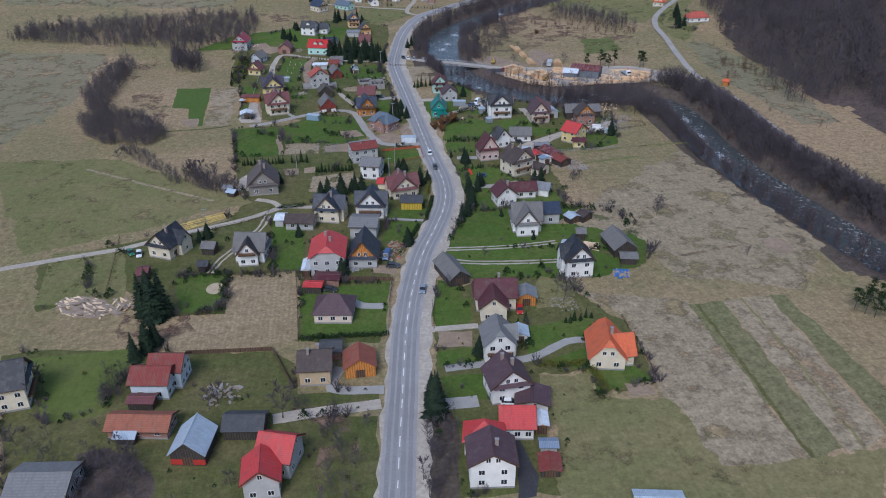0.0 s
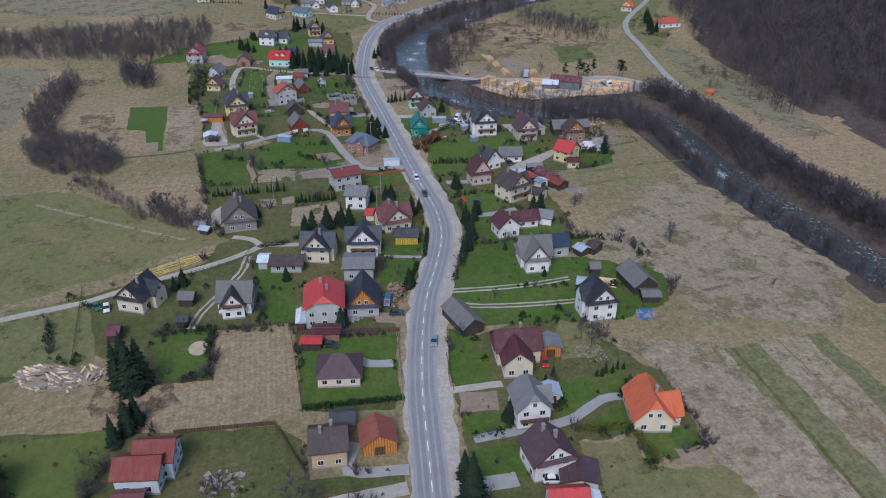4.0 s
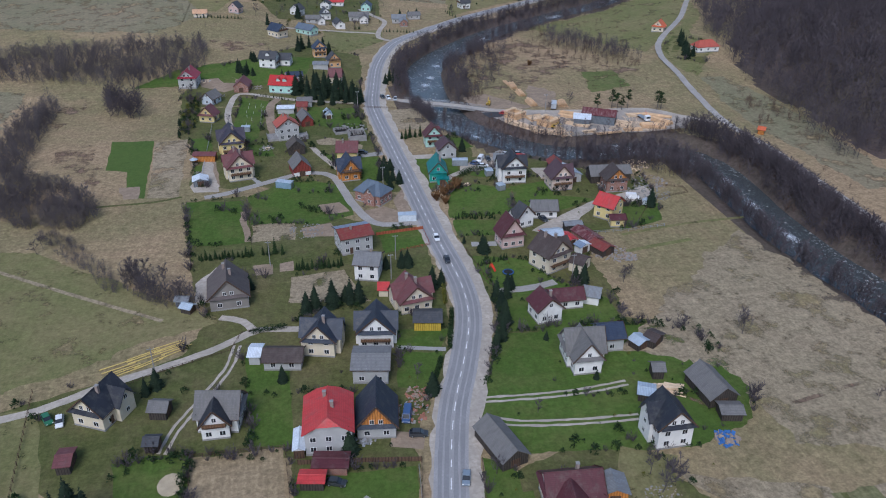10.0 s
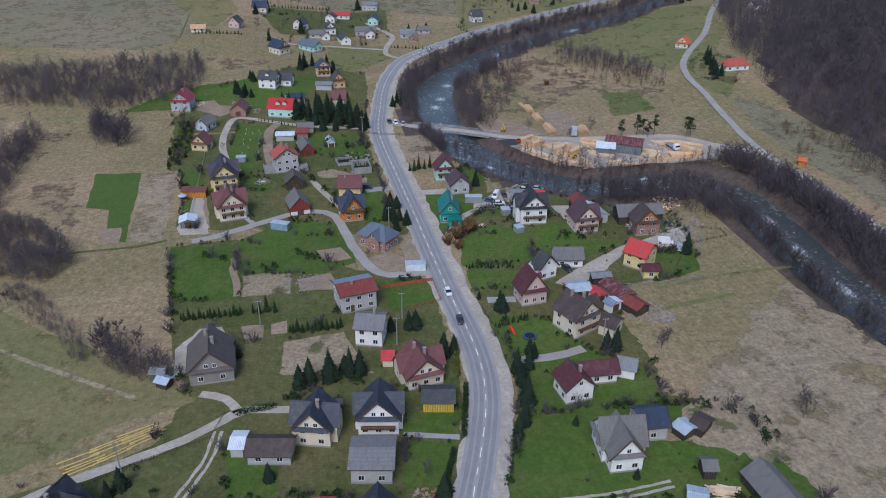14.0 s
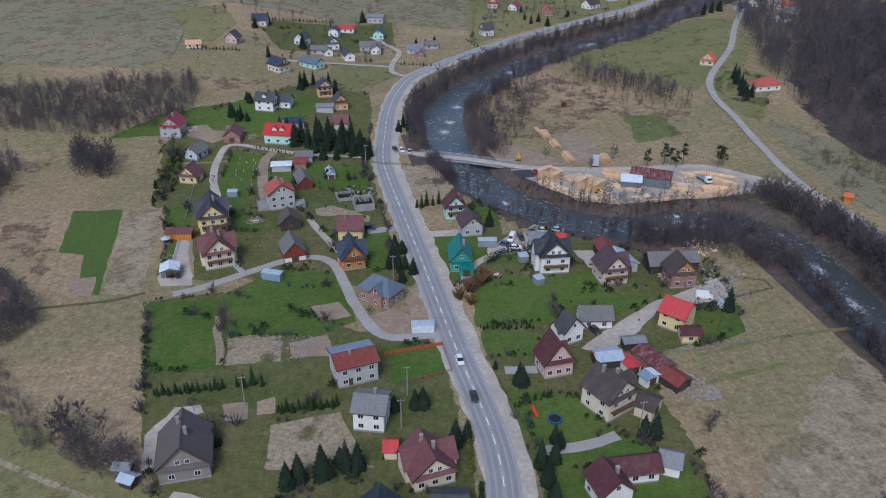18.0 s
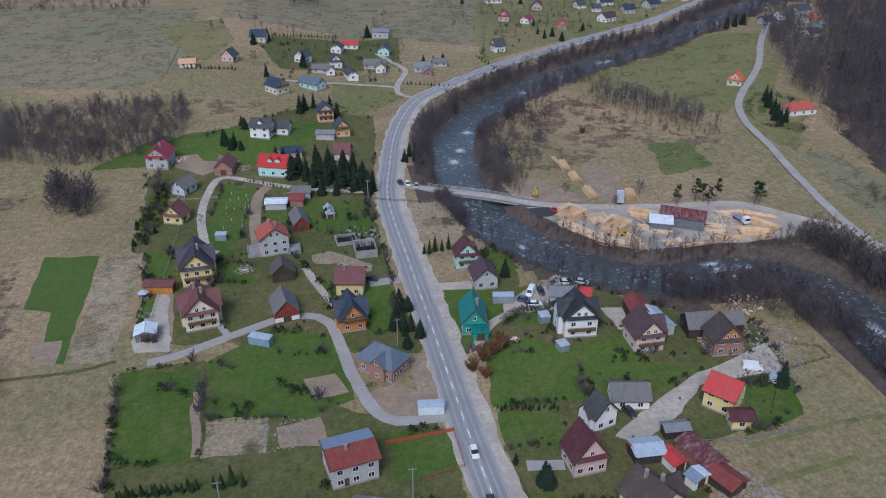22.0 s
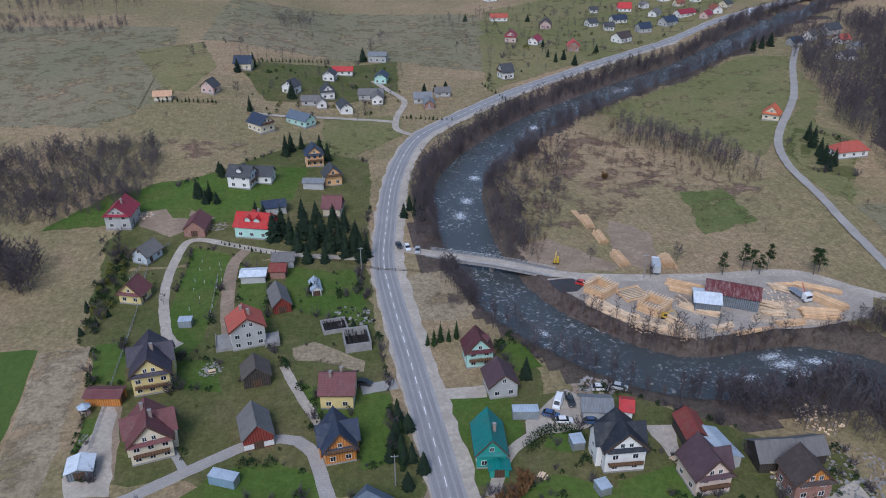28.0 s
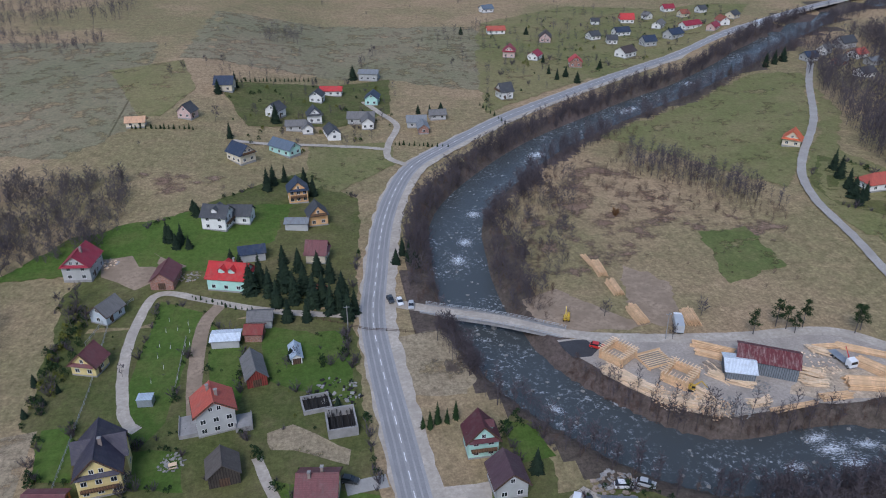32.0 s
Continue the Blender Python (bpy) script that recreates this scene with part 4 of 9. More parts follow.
joined("thicket_trees", "leafless trees rising from the thicket", "trees", BELT, TWIG_PALE, in_poly(CLUMP, 150, 16, 0.5, 0.85) + in_poly(ARM, 130, 47, 0.5, 0.9) + in_poly([(-66, 281), (-47, 268), (-42, 259), (-60, 266)], 40, 26, 0.5, 0.8))


def wood_clear(x, y):
    return off_ways(x, y) and all(math.hypot(x - a, y - b) > 13 for a, b in WOOD_HOUSES)


joined("hillside_wood", "leafless wood edge above the lane", "wood", WOODS, TWIG_HAZE, in_poly(WOOD_FRONT, 1500, 48, 0.6, 1.15, wood_clear))
joined("thicket", "broad dark hedgerow band of bare shrubs", "thicket", SCRUB, TWIG_PALE, in_poly(BAND, 800, 17, 0.5, 1.1))
joined("thicket_trees", "leafless trees along the hedgerow band", "trees", BELT, TWIG_PALE, in_poly(BAND, 560, 18, 0.5, 0.95))
joined("field_shrubs", "scattered bare shrubs on far fields", "shrubs", SCRUB, TWIG_HAZE, in_poly([(-276.2, 568.5), (-93.8, 538.6), (-54.9, 568.5), (-75.3, 791.7), (-249.1, 866.1)], 50, 19, 0.3, 0.7) + in_poly([(-26.2, 664.2), (115.7, 671.4), (226.3, 793.0), (92.9, 893.2), (-49.9, 791.7)], 60, 20, 0.3, 0.7) + in_poly([(-213.0, 738.2), (-110.9, 714.9), (-109.8, 761.3), (-219.1, 791.7)], 150, 21, 0.6, 1.2))
joined("field_trees", "far leafless trees along field edges", "trees", WOODS, TWIG_HAZE, in_poly([(-216.9, 895.3), (-110.6, 873.5), (-104.6, 806.8), (-194.1, 784.1)], 130, 22, 0.7, 1.1) + in_poly([(-18.8, 782.7), (11.5, 785.0), (10.6, 752.4), (-14.6, 745.0)], 40, 23, 0.5, 0.8) + in_poly([(96.9, 644.7), (172.7, 697.9), (280.8, 788.6), (242.6, 851.9), (76.0, 767.4)], 60, 24, 0.5, 0.9) + in_poly([(-495.4, 902.5), (616.3, 859.1), (752.8, 1118.3), (-470.7, 1142.9)], 330, 25, 1.0, 1.6))


# garden shrubs along plot edges
def leafy_shape(seed, n=70):
    rnd = random.Random(seed)
    v, f = [], []
    for i in range(n):
        a, e, q = rnd.uniform(0, 6.28), rnd.uniform(0, 1.5), rnd.uniform(0.6, 1.0)
        c = Vector((math.cos(a) * math.cos(e) * q * 0.6, math.sin(a) * math.cos(e) * q * 0.6, 0.1 + math.sin(e) * q * 0.95))
        o = len(v)
        for j in range(3):
            v.append(tuple(c + Vector((rnd.uniform(-0.2, 0.2), rnd.uniform(-0.2, 0.2), rnd.uniform(-0.18, 0.18)))))
        f.append((o, o + 1, o + 2))
    return v, f


LEAFY = [leafy_shape(200 + i) for i in range(4)]
EDGE = {"green": [], "bare": [], "yellow": []}


def edge_shrubs(pts, seed, share):
    rnd = random.Random(seed)
    for a, b in zip(pts, pts[1:] + pts[:1]):
        n = int(math.hypot(b[0] - a[0], b[1] - a[1]) / 1.5)
        run = rnd.random() < share
        for i in range(n):
            if rnd.random() < 0.12:
                run = not run
            if not run or rnd.random() < 0.25:
                continue
            x, y = a[0] + (b[0] - a[0]) * i / n + rnd.gauss(0, 0.4), a[1] + (b[1] - a[1]) * i / n + rnd.gauss(0, 0.4)
            if off_ways(x, y):
                EDGE["green" if rnd.random() < 0.55 else "bare"].append((x, y, rise(x, y), rnd.uniform(0.7, 1.7) if rnd.random() < 0.8 else 2.2, rnd.uniform(0, 6.28)))


def garden_scatter(poly, n, seed, lo=0.9, hi=2.3):
    """Loose shrubs of all kinds inside a garden."""
    rnd = random.Random(seed)
    for x, y, z, s, t in in_poly(poly, n, seed, lo, hi, off_ways):
        EDGE[rnd.choice(("green", "green", "yellow", "bare"))].append((x, y, z, s, t))


joined("yard_shrubs", "tangled bare shrubs in the old farmyards", "shrubs", SCRUB, TWIG_HAZE, in_poly([(-62.0, 129.4), (-50.2, 127.8), (-44.3, 119.0), (-43.5, 112), (-58.6, 112)], 60, 61, 0.4, 0.9) + in_poly([(-80.2, 137.3), (-73.8, 140.6), (-56.8, 129.5), (-61.5, 124.1), (-76.1, 126.1)], 22, 62, 0.3, 0.7) + in_poly([(-64.3, 158.8), (-58.7, 158.1), (-56.6, 146), (-60.1, 142.2)], 34, 63, 0.4, 0.8))
joined("yard_shrubs", "bare shrubs on the verge of the lower road", "shrubs", SCRUB, TWIG_HAZE, in_poly([(-17, 138.0), (-5.0, 135.8), (-3.8, 106.6), (-10.5, 106.8), (-11.9, 128.7)], 26, 64, 0.4, 1.0) + in_poly([(10.8, 131.4), (17.2, 132.6), (18.0, 125.0), (15.6, 106), (9.9, 106)], 46, 65, 0.35, 0.85))
# fields and lawns
plot("garden", [(-66.5, 458.0), (-50.2, 494.5), (-26.8, 516.1), (6.0, 542.0), (26.8, 515.4), (25.9, 491.9), (19, 429), (19, 398), (20, 362), (23, 341), (25, 327), (-15, 333), (-26, 340), (-39, 341), (-52, 345), (-52, 361), (-53, 374), (-55, 388), (-62, 400), (-63, 425)], GARDEN, "green village gardens between houses", "garden", 0.0040, 1.2)
plot("garden", [(33, 359), (43, 360), (51, 379), (55, 383), (60, 377), (57, 356), (71, 355), (78, 352), (85, 346), (100, 334), (117, 325), (114, 312), (31, 326)], GARDEN, "green gardens by the river", "garden", 0.0046, 1.2)
plot("garden", [(40, 324), (51, 329), (67, 334), (102, 325), (116, 316), (113, 305), (106, 291), (95, 286), (82, 284), (74, 268), (67, 244), (38, 249), (37, 274)], GARDEN, "green gardens round houses", "garden", 0.0052, 1.2)
plot("garden", [(43, 283), (74, 269), (74, 248), (72, 235), (88, 228), (86, 208), (81, 200), (26, 210), (38, 236)], GARDEN, "green gardens beside the main road", "garden", 0.0058, 1.2)
plot("garden", [(-52, 330), (-32, 333), (6, 306), (23, 303), (26, 283), (25, 247), (18, 212), (-50, 224), (-39, 254), (-45, 273)], GARDEN, "green back gardens behind houses", "garden", 0.0064, 1.2)
plot("garden", [(-98, 218), (-71, 219), (-38, 240), (-2, 253), (16, 245), (22, 228), (10, 203), (6, 181), (3, 161), (-19, 165), (-18, 197), (-39, 201), (-39, 181), (-51, 181), (-64, 193), (-71, 197), (-89, 188)], GARDEN, "rough garden grass", "garden", 0.0070, 1.2)
plot("garden", [(20, 182), (52, 194), (65, 165), (68, 162), (67, 137), (56, 133), (52, 143), (40, 143), (37, 124), (36, 105), (11, 108)], GARDEN, "gardens of roadside houses", "garden", 0.0076, 1.0)
plot("bracken_patch", [(-108, 389), (-94, 397), (-92, 376), (-95, 362), (-105, 362)], BRACKEN, "reddish dead bracken in the meadow", "bracken", 0.0112, 1.5)
plot("bracken_patch", [(-124, 433), (-112.8, 462.3), (-107.7, 448.4), (-114, 413)], BRACKEN, "reddish dead bracken by the thicket", "bracken", 0.0116, 1.5)
plot("bracken_patch", [(-95, 368), (-88, 372), (-83, 358), (-86, 351), (-90, 353)], BRACKEN, "brown bracken patch in dry meadow", "bracken", 0.0120, 1.5)
plot("bracken_patch", [(-57.8, 543.2), (-23.6, 537.1), (-24.8, 522.1), (-54.0, 521.6)], BRACKEN, "brown weeds on the slope", "bracken", 0.0124, 1.5)
plot("bracken_patch", [(138.7, 507.9), (176.5, 463.1), (166.9, 453.2), (130.4, 478.6)], BRACKEN, "brown weeds under meadow scrub", "bracken", 0.0128, 2)
plot("bracken_patch", [(76, 452), (84, 486), (98, 520), (128, 540), (150, 505), (136, 470), (118, 452), (98, 440)], BRACKEN, "russet dead weeds inside the river bend", "bracken", 0.0130, 2)
# overlays added on the outer fields: olive grass plus a painted haze tone
plot("grass_plot", [(-240, 590), (-90, 560), (-62, 600), (-78, 740), (-230, 760)], OLIVE_HAZE, "far olive pasture with haze grey in its colour", "field", 0.0042, 3)
plot("grass_plot", [(-60, 700), (60, 672), (110, 640), (150, 700), (130, 800), (-50, 830)], OLIVE_HAZE, "olive fields above the hamlet, haze grey in their colour", "field", 0.0044, 3)
plot("grass_plot", [(-330, 330), (-150, 310), (-135, 380), (-140, 470), (-320, 500)], OLIVE_HAZE, "olive pasture beyond the thicket, haze grey in its colour", "field", 0.0045, 3)
plot("grass_plot", [(196, 300), (214, 300), (222, 400), (214, 440), (200, 440), (192, 380)], OLIVE_HAZE, "olive slope above the lane, haze grey in its colour", "field", 0.0047, 2)
plot("bracken_patch", [(-65, 183), (-48, 183), (-44, 170), (-64, 172)], BRACKEN, "reddish brown weeds in the yard", "bracken", 0.0132, 1.2)
plot("garden", [(-91, 168), (-78, 169), (-45, 163), (-24, 161), (-18, 155), (-17, 143), (2, 142), (2, 135), (-17, 135), (1, 133), (-0, 106), (-72, 115)], GARDEN, "rough yard grass round old farmhouses", "grass", 0.0136, 0.6)
plot("garden", [(-85, 222), (-70, 228), (-55, 232), (-32, 246), (-17, 249), (-5, 247), (-1, 220), (-18, 199), (-40, 202), (-69, 200), (-72, 193), (-77, 194)], GARDEN, "rough green grass between houses", "grass", 0.0140, 0.6)
plot("grass_plot", [(-145, 306), (-94, 301), (-72, 282), (-39, 256), (-37, 251), (-54, 246), (-74, 234), (-104, 222)], PASTURE, "olive green pasture", "grass", 0.0144, 1.5)
plot("stubble_field", [(-40, 200), (-20, 201), (-18, 165), (-33, 161), (-51, 166), (-48, 179), (-38, 180)], STUBBLE, "fallow plot with dry furrows", "field", 0.0148, 0.6)
plot("bare_ground", [(-64, 182), (-48, 183), (-44, 172), (-50, 169), (-64, 174)], BRACKEN, "reddish-brown weeds on bare earth", "bare ground", 0.0152, 1.5)
plot("lawn", [(-55, 202), (-39, 201), (-38, 180), (-50, 181)], LAWN, "bright mown lawn behind a fence", "lawn", 0.0156, 0.6)
plot("lawn", [(-52, 204), (-40, 202), (-39, 182), (-50, 184)], LAWN, "bright mown lawn with a sand patch", "lawn", 0.0160, 0.6)
plot("lawn", [(-29, 235), (-18, 230), (-18, 201), (-27, 202)], LAWN, "garden lawn behind houses", "lawn", 0.0164, 0.6)
plot("grass_plot", [(-95, 222), (-74, 223), (-67, 194), (-69, 187), (-91, 192)], PASTURE, "grass beside a timber yard", "grass", 0.0168, 0.6)
plot("lawn", [(-18, 192), (7, 190), (5, 165), (-17, 164)], LAWN, "lawn in front of low house", "lawn", 0.0172, 0.6)
plot("lawn", [(10, 240), (24, 238), (20, 230), (9, 232)], LAWN, "small front lawn by the road", "lawn", 0.0176, 0.6)
plot("lawn", [(9, 230), (20, 228), (15, 214), (7, 216)], LAWN, "small front lawn with a bare tree", "lawn", 0.0180, 0.6)
plot("lawn", [(34, 232), (56, 234), (78, 230), (90, 223), (91, 203), (84, 191), (68, 185), (53, 187), (24, 190), (24, 204), (28, 214), (32, 223)], LAWN, "wide village lawn", "lawn", 0.0184, 1.0)
plot("lawn", [(44, 260), (54, 264), (71, 245), (70, 232), (35, 234)], LAWN, "lawn beside maroon-roofed house", "lawn", 0.0188, 0.6)
plot("lawn", [(21, 190), (27, 188), (27, 173), (28, 169), (17, 171)], LAWN, "roadside lawn", "lawn", 0.0192, 0.6)
plot("grass_plot", [(51, 188), (62, 183), (55, 171), (46, 171), (46, 179)], PASTURE, "weedy yard", "grass", 0.0196, 0.6)
plot("lawn", [(19, 179), (29, 179), (27, 166), (18, 166)], LAWN, "roadside lawn by old house", "lawn", 0.0200, 0.6)
plot("bare_ground", [(18, 164), (27, 163), (26, 156), (17, 157)], SOIL, "dug garden bed", "garden bed", 0.0204, 0.6)
plot("lawn", [(17, 155), (27, 156), (27, 148), (17, 149)], LAWN, "small lawn by drive", "lawn", 0.0208, 0.6)
plot("lawn", [(17, 145), (29, 145), (28, 135), (17, 136)], LAWN, "square green lawn", "lawn", 0.0212, 0.6)
plot("lawn", [(42, 163), (59, 165), (57, 154), (50, 157), (40, 147), (39, 152)], LAWN, "lawn by orange-roofed villa", "lawn", 0.0216, 0.6)
plot("lawn", [(42, 148), (55, 152), (62, 145), (67, 137), (56, 135), (52, 133), (52, 143)], LAWN, "villa garden lawn", "lawn", 0.0220, 0.6)
plot("bare_ground", [(59, 137), (65, 137), (65, 132), (59, 132)], SOIL, "dug vegetable bed", "garden bed", 0.0224, 0.6)
plot("grass_plot", [(40, 142), (52, 142), (53, 132), (67, 130), (75, 114), (81, 98), (35, 102)], PASTURE, "greenish meadow", "meadow", 0.0228, 2.0)
plot("grass_plot", [(87.2, 167.5), (97.2, 167.8), (97.2, 109.8), (89.4, 107.1)], STRIP, "long greenish strip field", "field", 0.0232, 1.0)
plot("straw_field", [(97.2, 167.8), (111.5, 169.1), (108.5, 113.1), (101.7, 109.2), (97.3, 108.8)], STRAW, "long straw-coloured strip field", "field", 0.0236, 0.8)
plot("grass_plot", [(111.5, 169.1), (115.8, 168.5), (118, 125.7), (109.8, 114.9)], STRIP, "narrow green strip field", "field", 0.0240, 0.8)
lane("field_boundary", [(89.8, 167.2), (89.7, 142.7), (89.1, 121.8), (89.4, 107.1)], 1.0, GARDEN, "dark grassy boundary between strip fields", 0.0244, 0.3)
lane("field_boundary", [(103, 168.6), (103.2, 142.3), (101.6, 109.3)], 0.7, PASTURE, "trodden boundary between strip fields", 0.0248, 0.25)
plot("garden", [(59.2, 108.5), (90.5, 107.9), (101.8, 108.2), (100.0, 106.2), (87.3, 104.2), (68.3, 103.9)], PASTURE, "greener headland below the strips", "field", 0.0250, 1.0)
plot("straw_field", [(59.4, 178.0), (87.9, 169.0), (89.4, 107.1), (82.9, 105.3), (69.1, 105.5), (68.8, 123.5), (66.1, 131.4), (68.5, 164)], STRAW, "dry uncut grass beside the villa", "field", 0.0230, 1.2)
plot("lawn", [(-86.3, 166.0), (-58.8, 166.6), (-58.4, 154.0), (-60.1, 142.2), (-72.1, 140.4), (-77.5, 155.6)], PLAIN_LAWN, "open yellow-green lawn beside a chalet", "lawn", 0.0253, 0.8)
plot("leaf_litter", [(-62.0, 129.4), (-50.2, 127.8), (-44.3, 119.0), (-43.5, 112), (-58.6, 112)], LITTER, "brown leaf litter under bare shrubs", "ground", 0.0255, 1.5)
plot("leaf_litter", [(-18.2, 138.0), (-5.0, 135.8), (-3.8, 108.6), (-10.5, 108.8), (-11.9, 130.7)], BRACKEN, "brown weeds below roadside shrubs", "ground", 0.0258, 1.5)
plot("leaf_litter", [(10.8, 131.4), (17.2, 132.6), (18.0, 125.0), (15.6, 106), (9.3, 106)], LITTER, "brown litter under roadside shrubs", "ground", 0.0259, 0.8)
plot("yard_paving", [(30.1, 123.6), (32.3, 110.8), (30.5, 105.4), (26.8, 105.1), (28.8, 114)], TAR, "dark asphalt yard beside the mauve-roofed house", "yard", 0.0261, 0.4)
plot("grass_plot", [(57, 107), (87, 108), (106, 109), (97, 96), (58, 101)], PASTURE, "greener lower meadow edge", "meadow", 0.0252, 2)
plot("straw_field", [(64, 221), (130, 278), (139, 235), (146, 199), (123, 171), (89, 182), (87, 210)], STRAW, "pale dry grass field", "field", 0.0256, 2.5)
plot("sown_field", [(-88, 398), (-71, 396), (-67, 337), (-73, 338), (-77, 363), (-85, 366)], FIELDGREEN, "bright green sown field", "field", 0.0260, 0.5)
plot("straw_field", [(-70, 394), (-57, 396), (-55, 335), (-66, 337)], STRAW, "strip of dead straw", "field", 0.0264, 0.6)
plot("bare_ground", [(-77, 348), (-70, 348), (-69, 337), (-74, 337)], SOIL, "small dug bed", "garden bed", 0.0268, 0.6)
plot("garden", [(-53, 329), (-5, 303), (-1, 285), (-6, 280), (-12, 273), (-44, 274)], GARDEN, "long grassy garden", "grass", 0.0272, 1.2)
plot("lawn", [(-52, 331), (-32, 329), (-29, 297), (-40, 296), (-48, 298)], LAWN, "green lawn plot", "lawn", 0.0276, 0.8)
plot("lawn", [(-31, 332), (-19, 342), (-7, 343), (3, 335), (5, 311), (-5, 306), (-29, 309)], LAWN, "big green lawn inside the lane loop", "lawn", 0.0280, 0.8)
plot("straw_field", [(-29, 309), (-15, 308), (-15, 296), (-29, 296)], STRAW, "small fallow plot", "field", 0.0284, 0.6)
plot("bare_ground", [(-33, 320), (-31, 320), (-29, 297), (-31, 297)], SOIL, "narrow dug bed", "garden bed", 0.0288, 0.6)
plot("bare_ground", [(-7, 321), (1, 322), (4, 314), (-4, 313)], SOIL, "worn bare patch in lawn", "bare ground", 0.0292, 0.6)
plot("bare_ground", [(-13, 304), (-3, 306), (-1, 296), (-12, 297)], SOIL, "grey rubble yard", "yard", 0.0296, 0.6)
plot("bare_ground", [(-28, 281), (-22, 281), (-22, 275), (-27, 275)], SOIL, "dug bed", "garden bed", 0.0300, 0.6)
plot("bare_ground", [(-20, 281), (-16, 282), (-16, 276), (-20, 276)], SOIL, "dug bed", "garden bed", 0.0304, 0.6)
plot("gravel_yard", [(-43, 262), (-44, 273), (-39, 282), (-33, 282), (-32, 279), (-38, 278), (-39, 262)], GRAVEL, "pale concrete apron beside grey house", "yard", 0.0308, 0.6)
plot("straw_field", [(-17, 272), (-1, 274), (3, 258), (5, 255), (-18, 258)], STRAW, "dry untidy garden", "garden", 0.0312, 0.6)
plot("bare_ground", [(7, 313), (16, 316), (24, 308), (25, 301), (13, 302)], SOIL, "bare building plot", "bare ground", 0.0316, 0.6)
plot("bare_ground", [(20, 320), (25, 331), (25, 308), (21, 306)], SOIL, "bare verge", "bare ground", 0.0320, 0.6)
plot("lawn", [(11, 298), (26, 297), (26, 286), (12, 282)], LAWN, "lawn behind red fence", "lawn", 0.0324, 0.6)
plot("lawn", [(10, 356), (19, 357), (19, 339), (11, 337)], LAWN, "small square lawn", "lawn", 0.0328, 0.6)
plot("lawn", [(40, 324), (51, 329), (64, 323), (60, 302), (37, 303)], LAWN, "wide back lawn", "lawn", 0.0332, 0.8)
plot("lawn", [(38, 301), (52, 299), (50, 288), (37, 289)], LAWN, "hedged lawn", "lawn", 0.0336, 0.6)
plot("lawn", [(37, 276), (48, 273), (60, 268), (57, 258), (40, 256), (37, 270)], LAWN, "play lawn with trampoline", "lawn", 0.0340, 0.6)
plot("lawn", [(64, 325), (82, 328), (76, 308), (62, 304)], LAWN, "lawn beside black-roofed house", "lawn", 0.0344, 0.6)
plot("lawn", [(73, 317), (92, 309), (81, 304), (76, 302), (72, 311)], LAWN, "garden grass", "lawn", 0.0348, 0.6)
plot("lawn", [(98, 301), (113, 302), (108, 289), (91, 284)], LAWN, "lawn round yellow house", "lawn", 0.0352, 0.6)
plot("lawn", [(49, 256), (57, 257), (68, 249), (68, 244), (45, 248)], LAWN, "lawn", "lawn", 0.0356, 0.6)
plot("gravel_yard", [(62, 289), (76, 299), (91, 308), (114, 317), (113, 305), (89, 303), (80, 294), (68, 286)], GRAVEL, "pale concrete yard between houses", "yard", 0.0360, 0.6)
plot("gravel_yard", [(77, 341), (84, 340), (81, 331), (78, 330)], GRAVEL, "gravel drive", "yard", 0.0364, 0.6)
plot("lawn", [(-36.9, 451.2), (-24.0, 442.9), (-26, 419), (-28, 394), (-33, 385), (-39, 399), (-39, 414)], LAWN, "long mown lawn", "lawn", 0.0368, 0.4)
plot("garden", [(-36, 385), (-17, 393), (-10, 386), (2, 365), (0, 349), (-12, 349), (-25, 344), (-31, 354)], GARDEN, "garden ground between houses", "grass", 0.0372, 0.6)
plot("lawn", [(-21, 436), (-11, 423), (-11, 395), (-19, 399)], LAWN, "grass by sheds", "lawn", 0.0376, 0.6)
plot("lawn", [(9, 427), (17, 426), (16, 412), (10, 409)], LAWN, "small lawn", "lawn", 0.0380, 0.6)
plot("lawn", [(-2, 370), (8, 366), (20, 362), (19, 343), (11, 343), (2, 356)], LAWN, "front garden lawn", "lawn", 0.0384, 0.6)
plot("lawn", [(10, 357), (19, 356), (21, 341), (11, 341)], LAWN, "bright lawn behind the orange log house", "lawn", 0.0388, 0.6)
plot("lawn", [(-56, 396), (-49, 396), (-45, 377), (-54, 379)], LAWN, "lawn plot beside the yellow house", "lawn", 0.0392, 0.6)
plot("lawn", [(-36, 385), (-23, 383), (-21, 370), (-34, 373)], LAWN, "lawn with a stone rockery", "lawn", 0.0396, 0.6)
plot("lawn", [(-52, 364), (-49, 365), (-48, 357), (-52, 353)], LAWN, "small lawn by the concrete drive", "lawn", 0.0400, 0.6)
plot("bare_ground", [(-48, 369), (-44, 368), (-41, 343), (-43, 342)], SOIL, "bare strip beside the drive", "bare ground", 0.0404, 0.6)
plot("lawn", [(-7, 433), (17, 422), (17, 393), (3, 401), (-5, 407)], LAWN, "grass round pale hut", "lawn", 0.0408, 0.6)
plot("straw_field", [(-4, 386), (2, 388), (15, 377), (14, 372), (2, 379), (-3, 380)], STRAW, "dry untidy ground by the ruin", "bare ground", 0.0412, 0.6)
plot("lawn", [(-89.7, 468.2), (-72.6, 492.9), (-51.9, 501.8), (-24.0, 510.7), (2.1, 513.1), (-3.9, 484.1), (-21.8, 465.5), (-48.1, 472.3), (-66.0, 469.0)], LAWN, "hillside lawn", "lawn", 0.0416, 1.5)
plot("bare_ground", [(-58.7, 478.2), (-43.0, 479.9), (-31.5, 470.4), (-45.6, 458.0), (-57.1, 467.3)], SOIL, "trampled yard", "bare ground", 0.0420, 0.6)
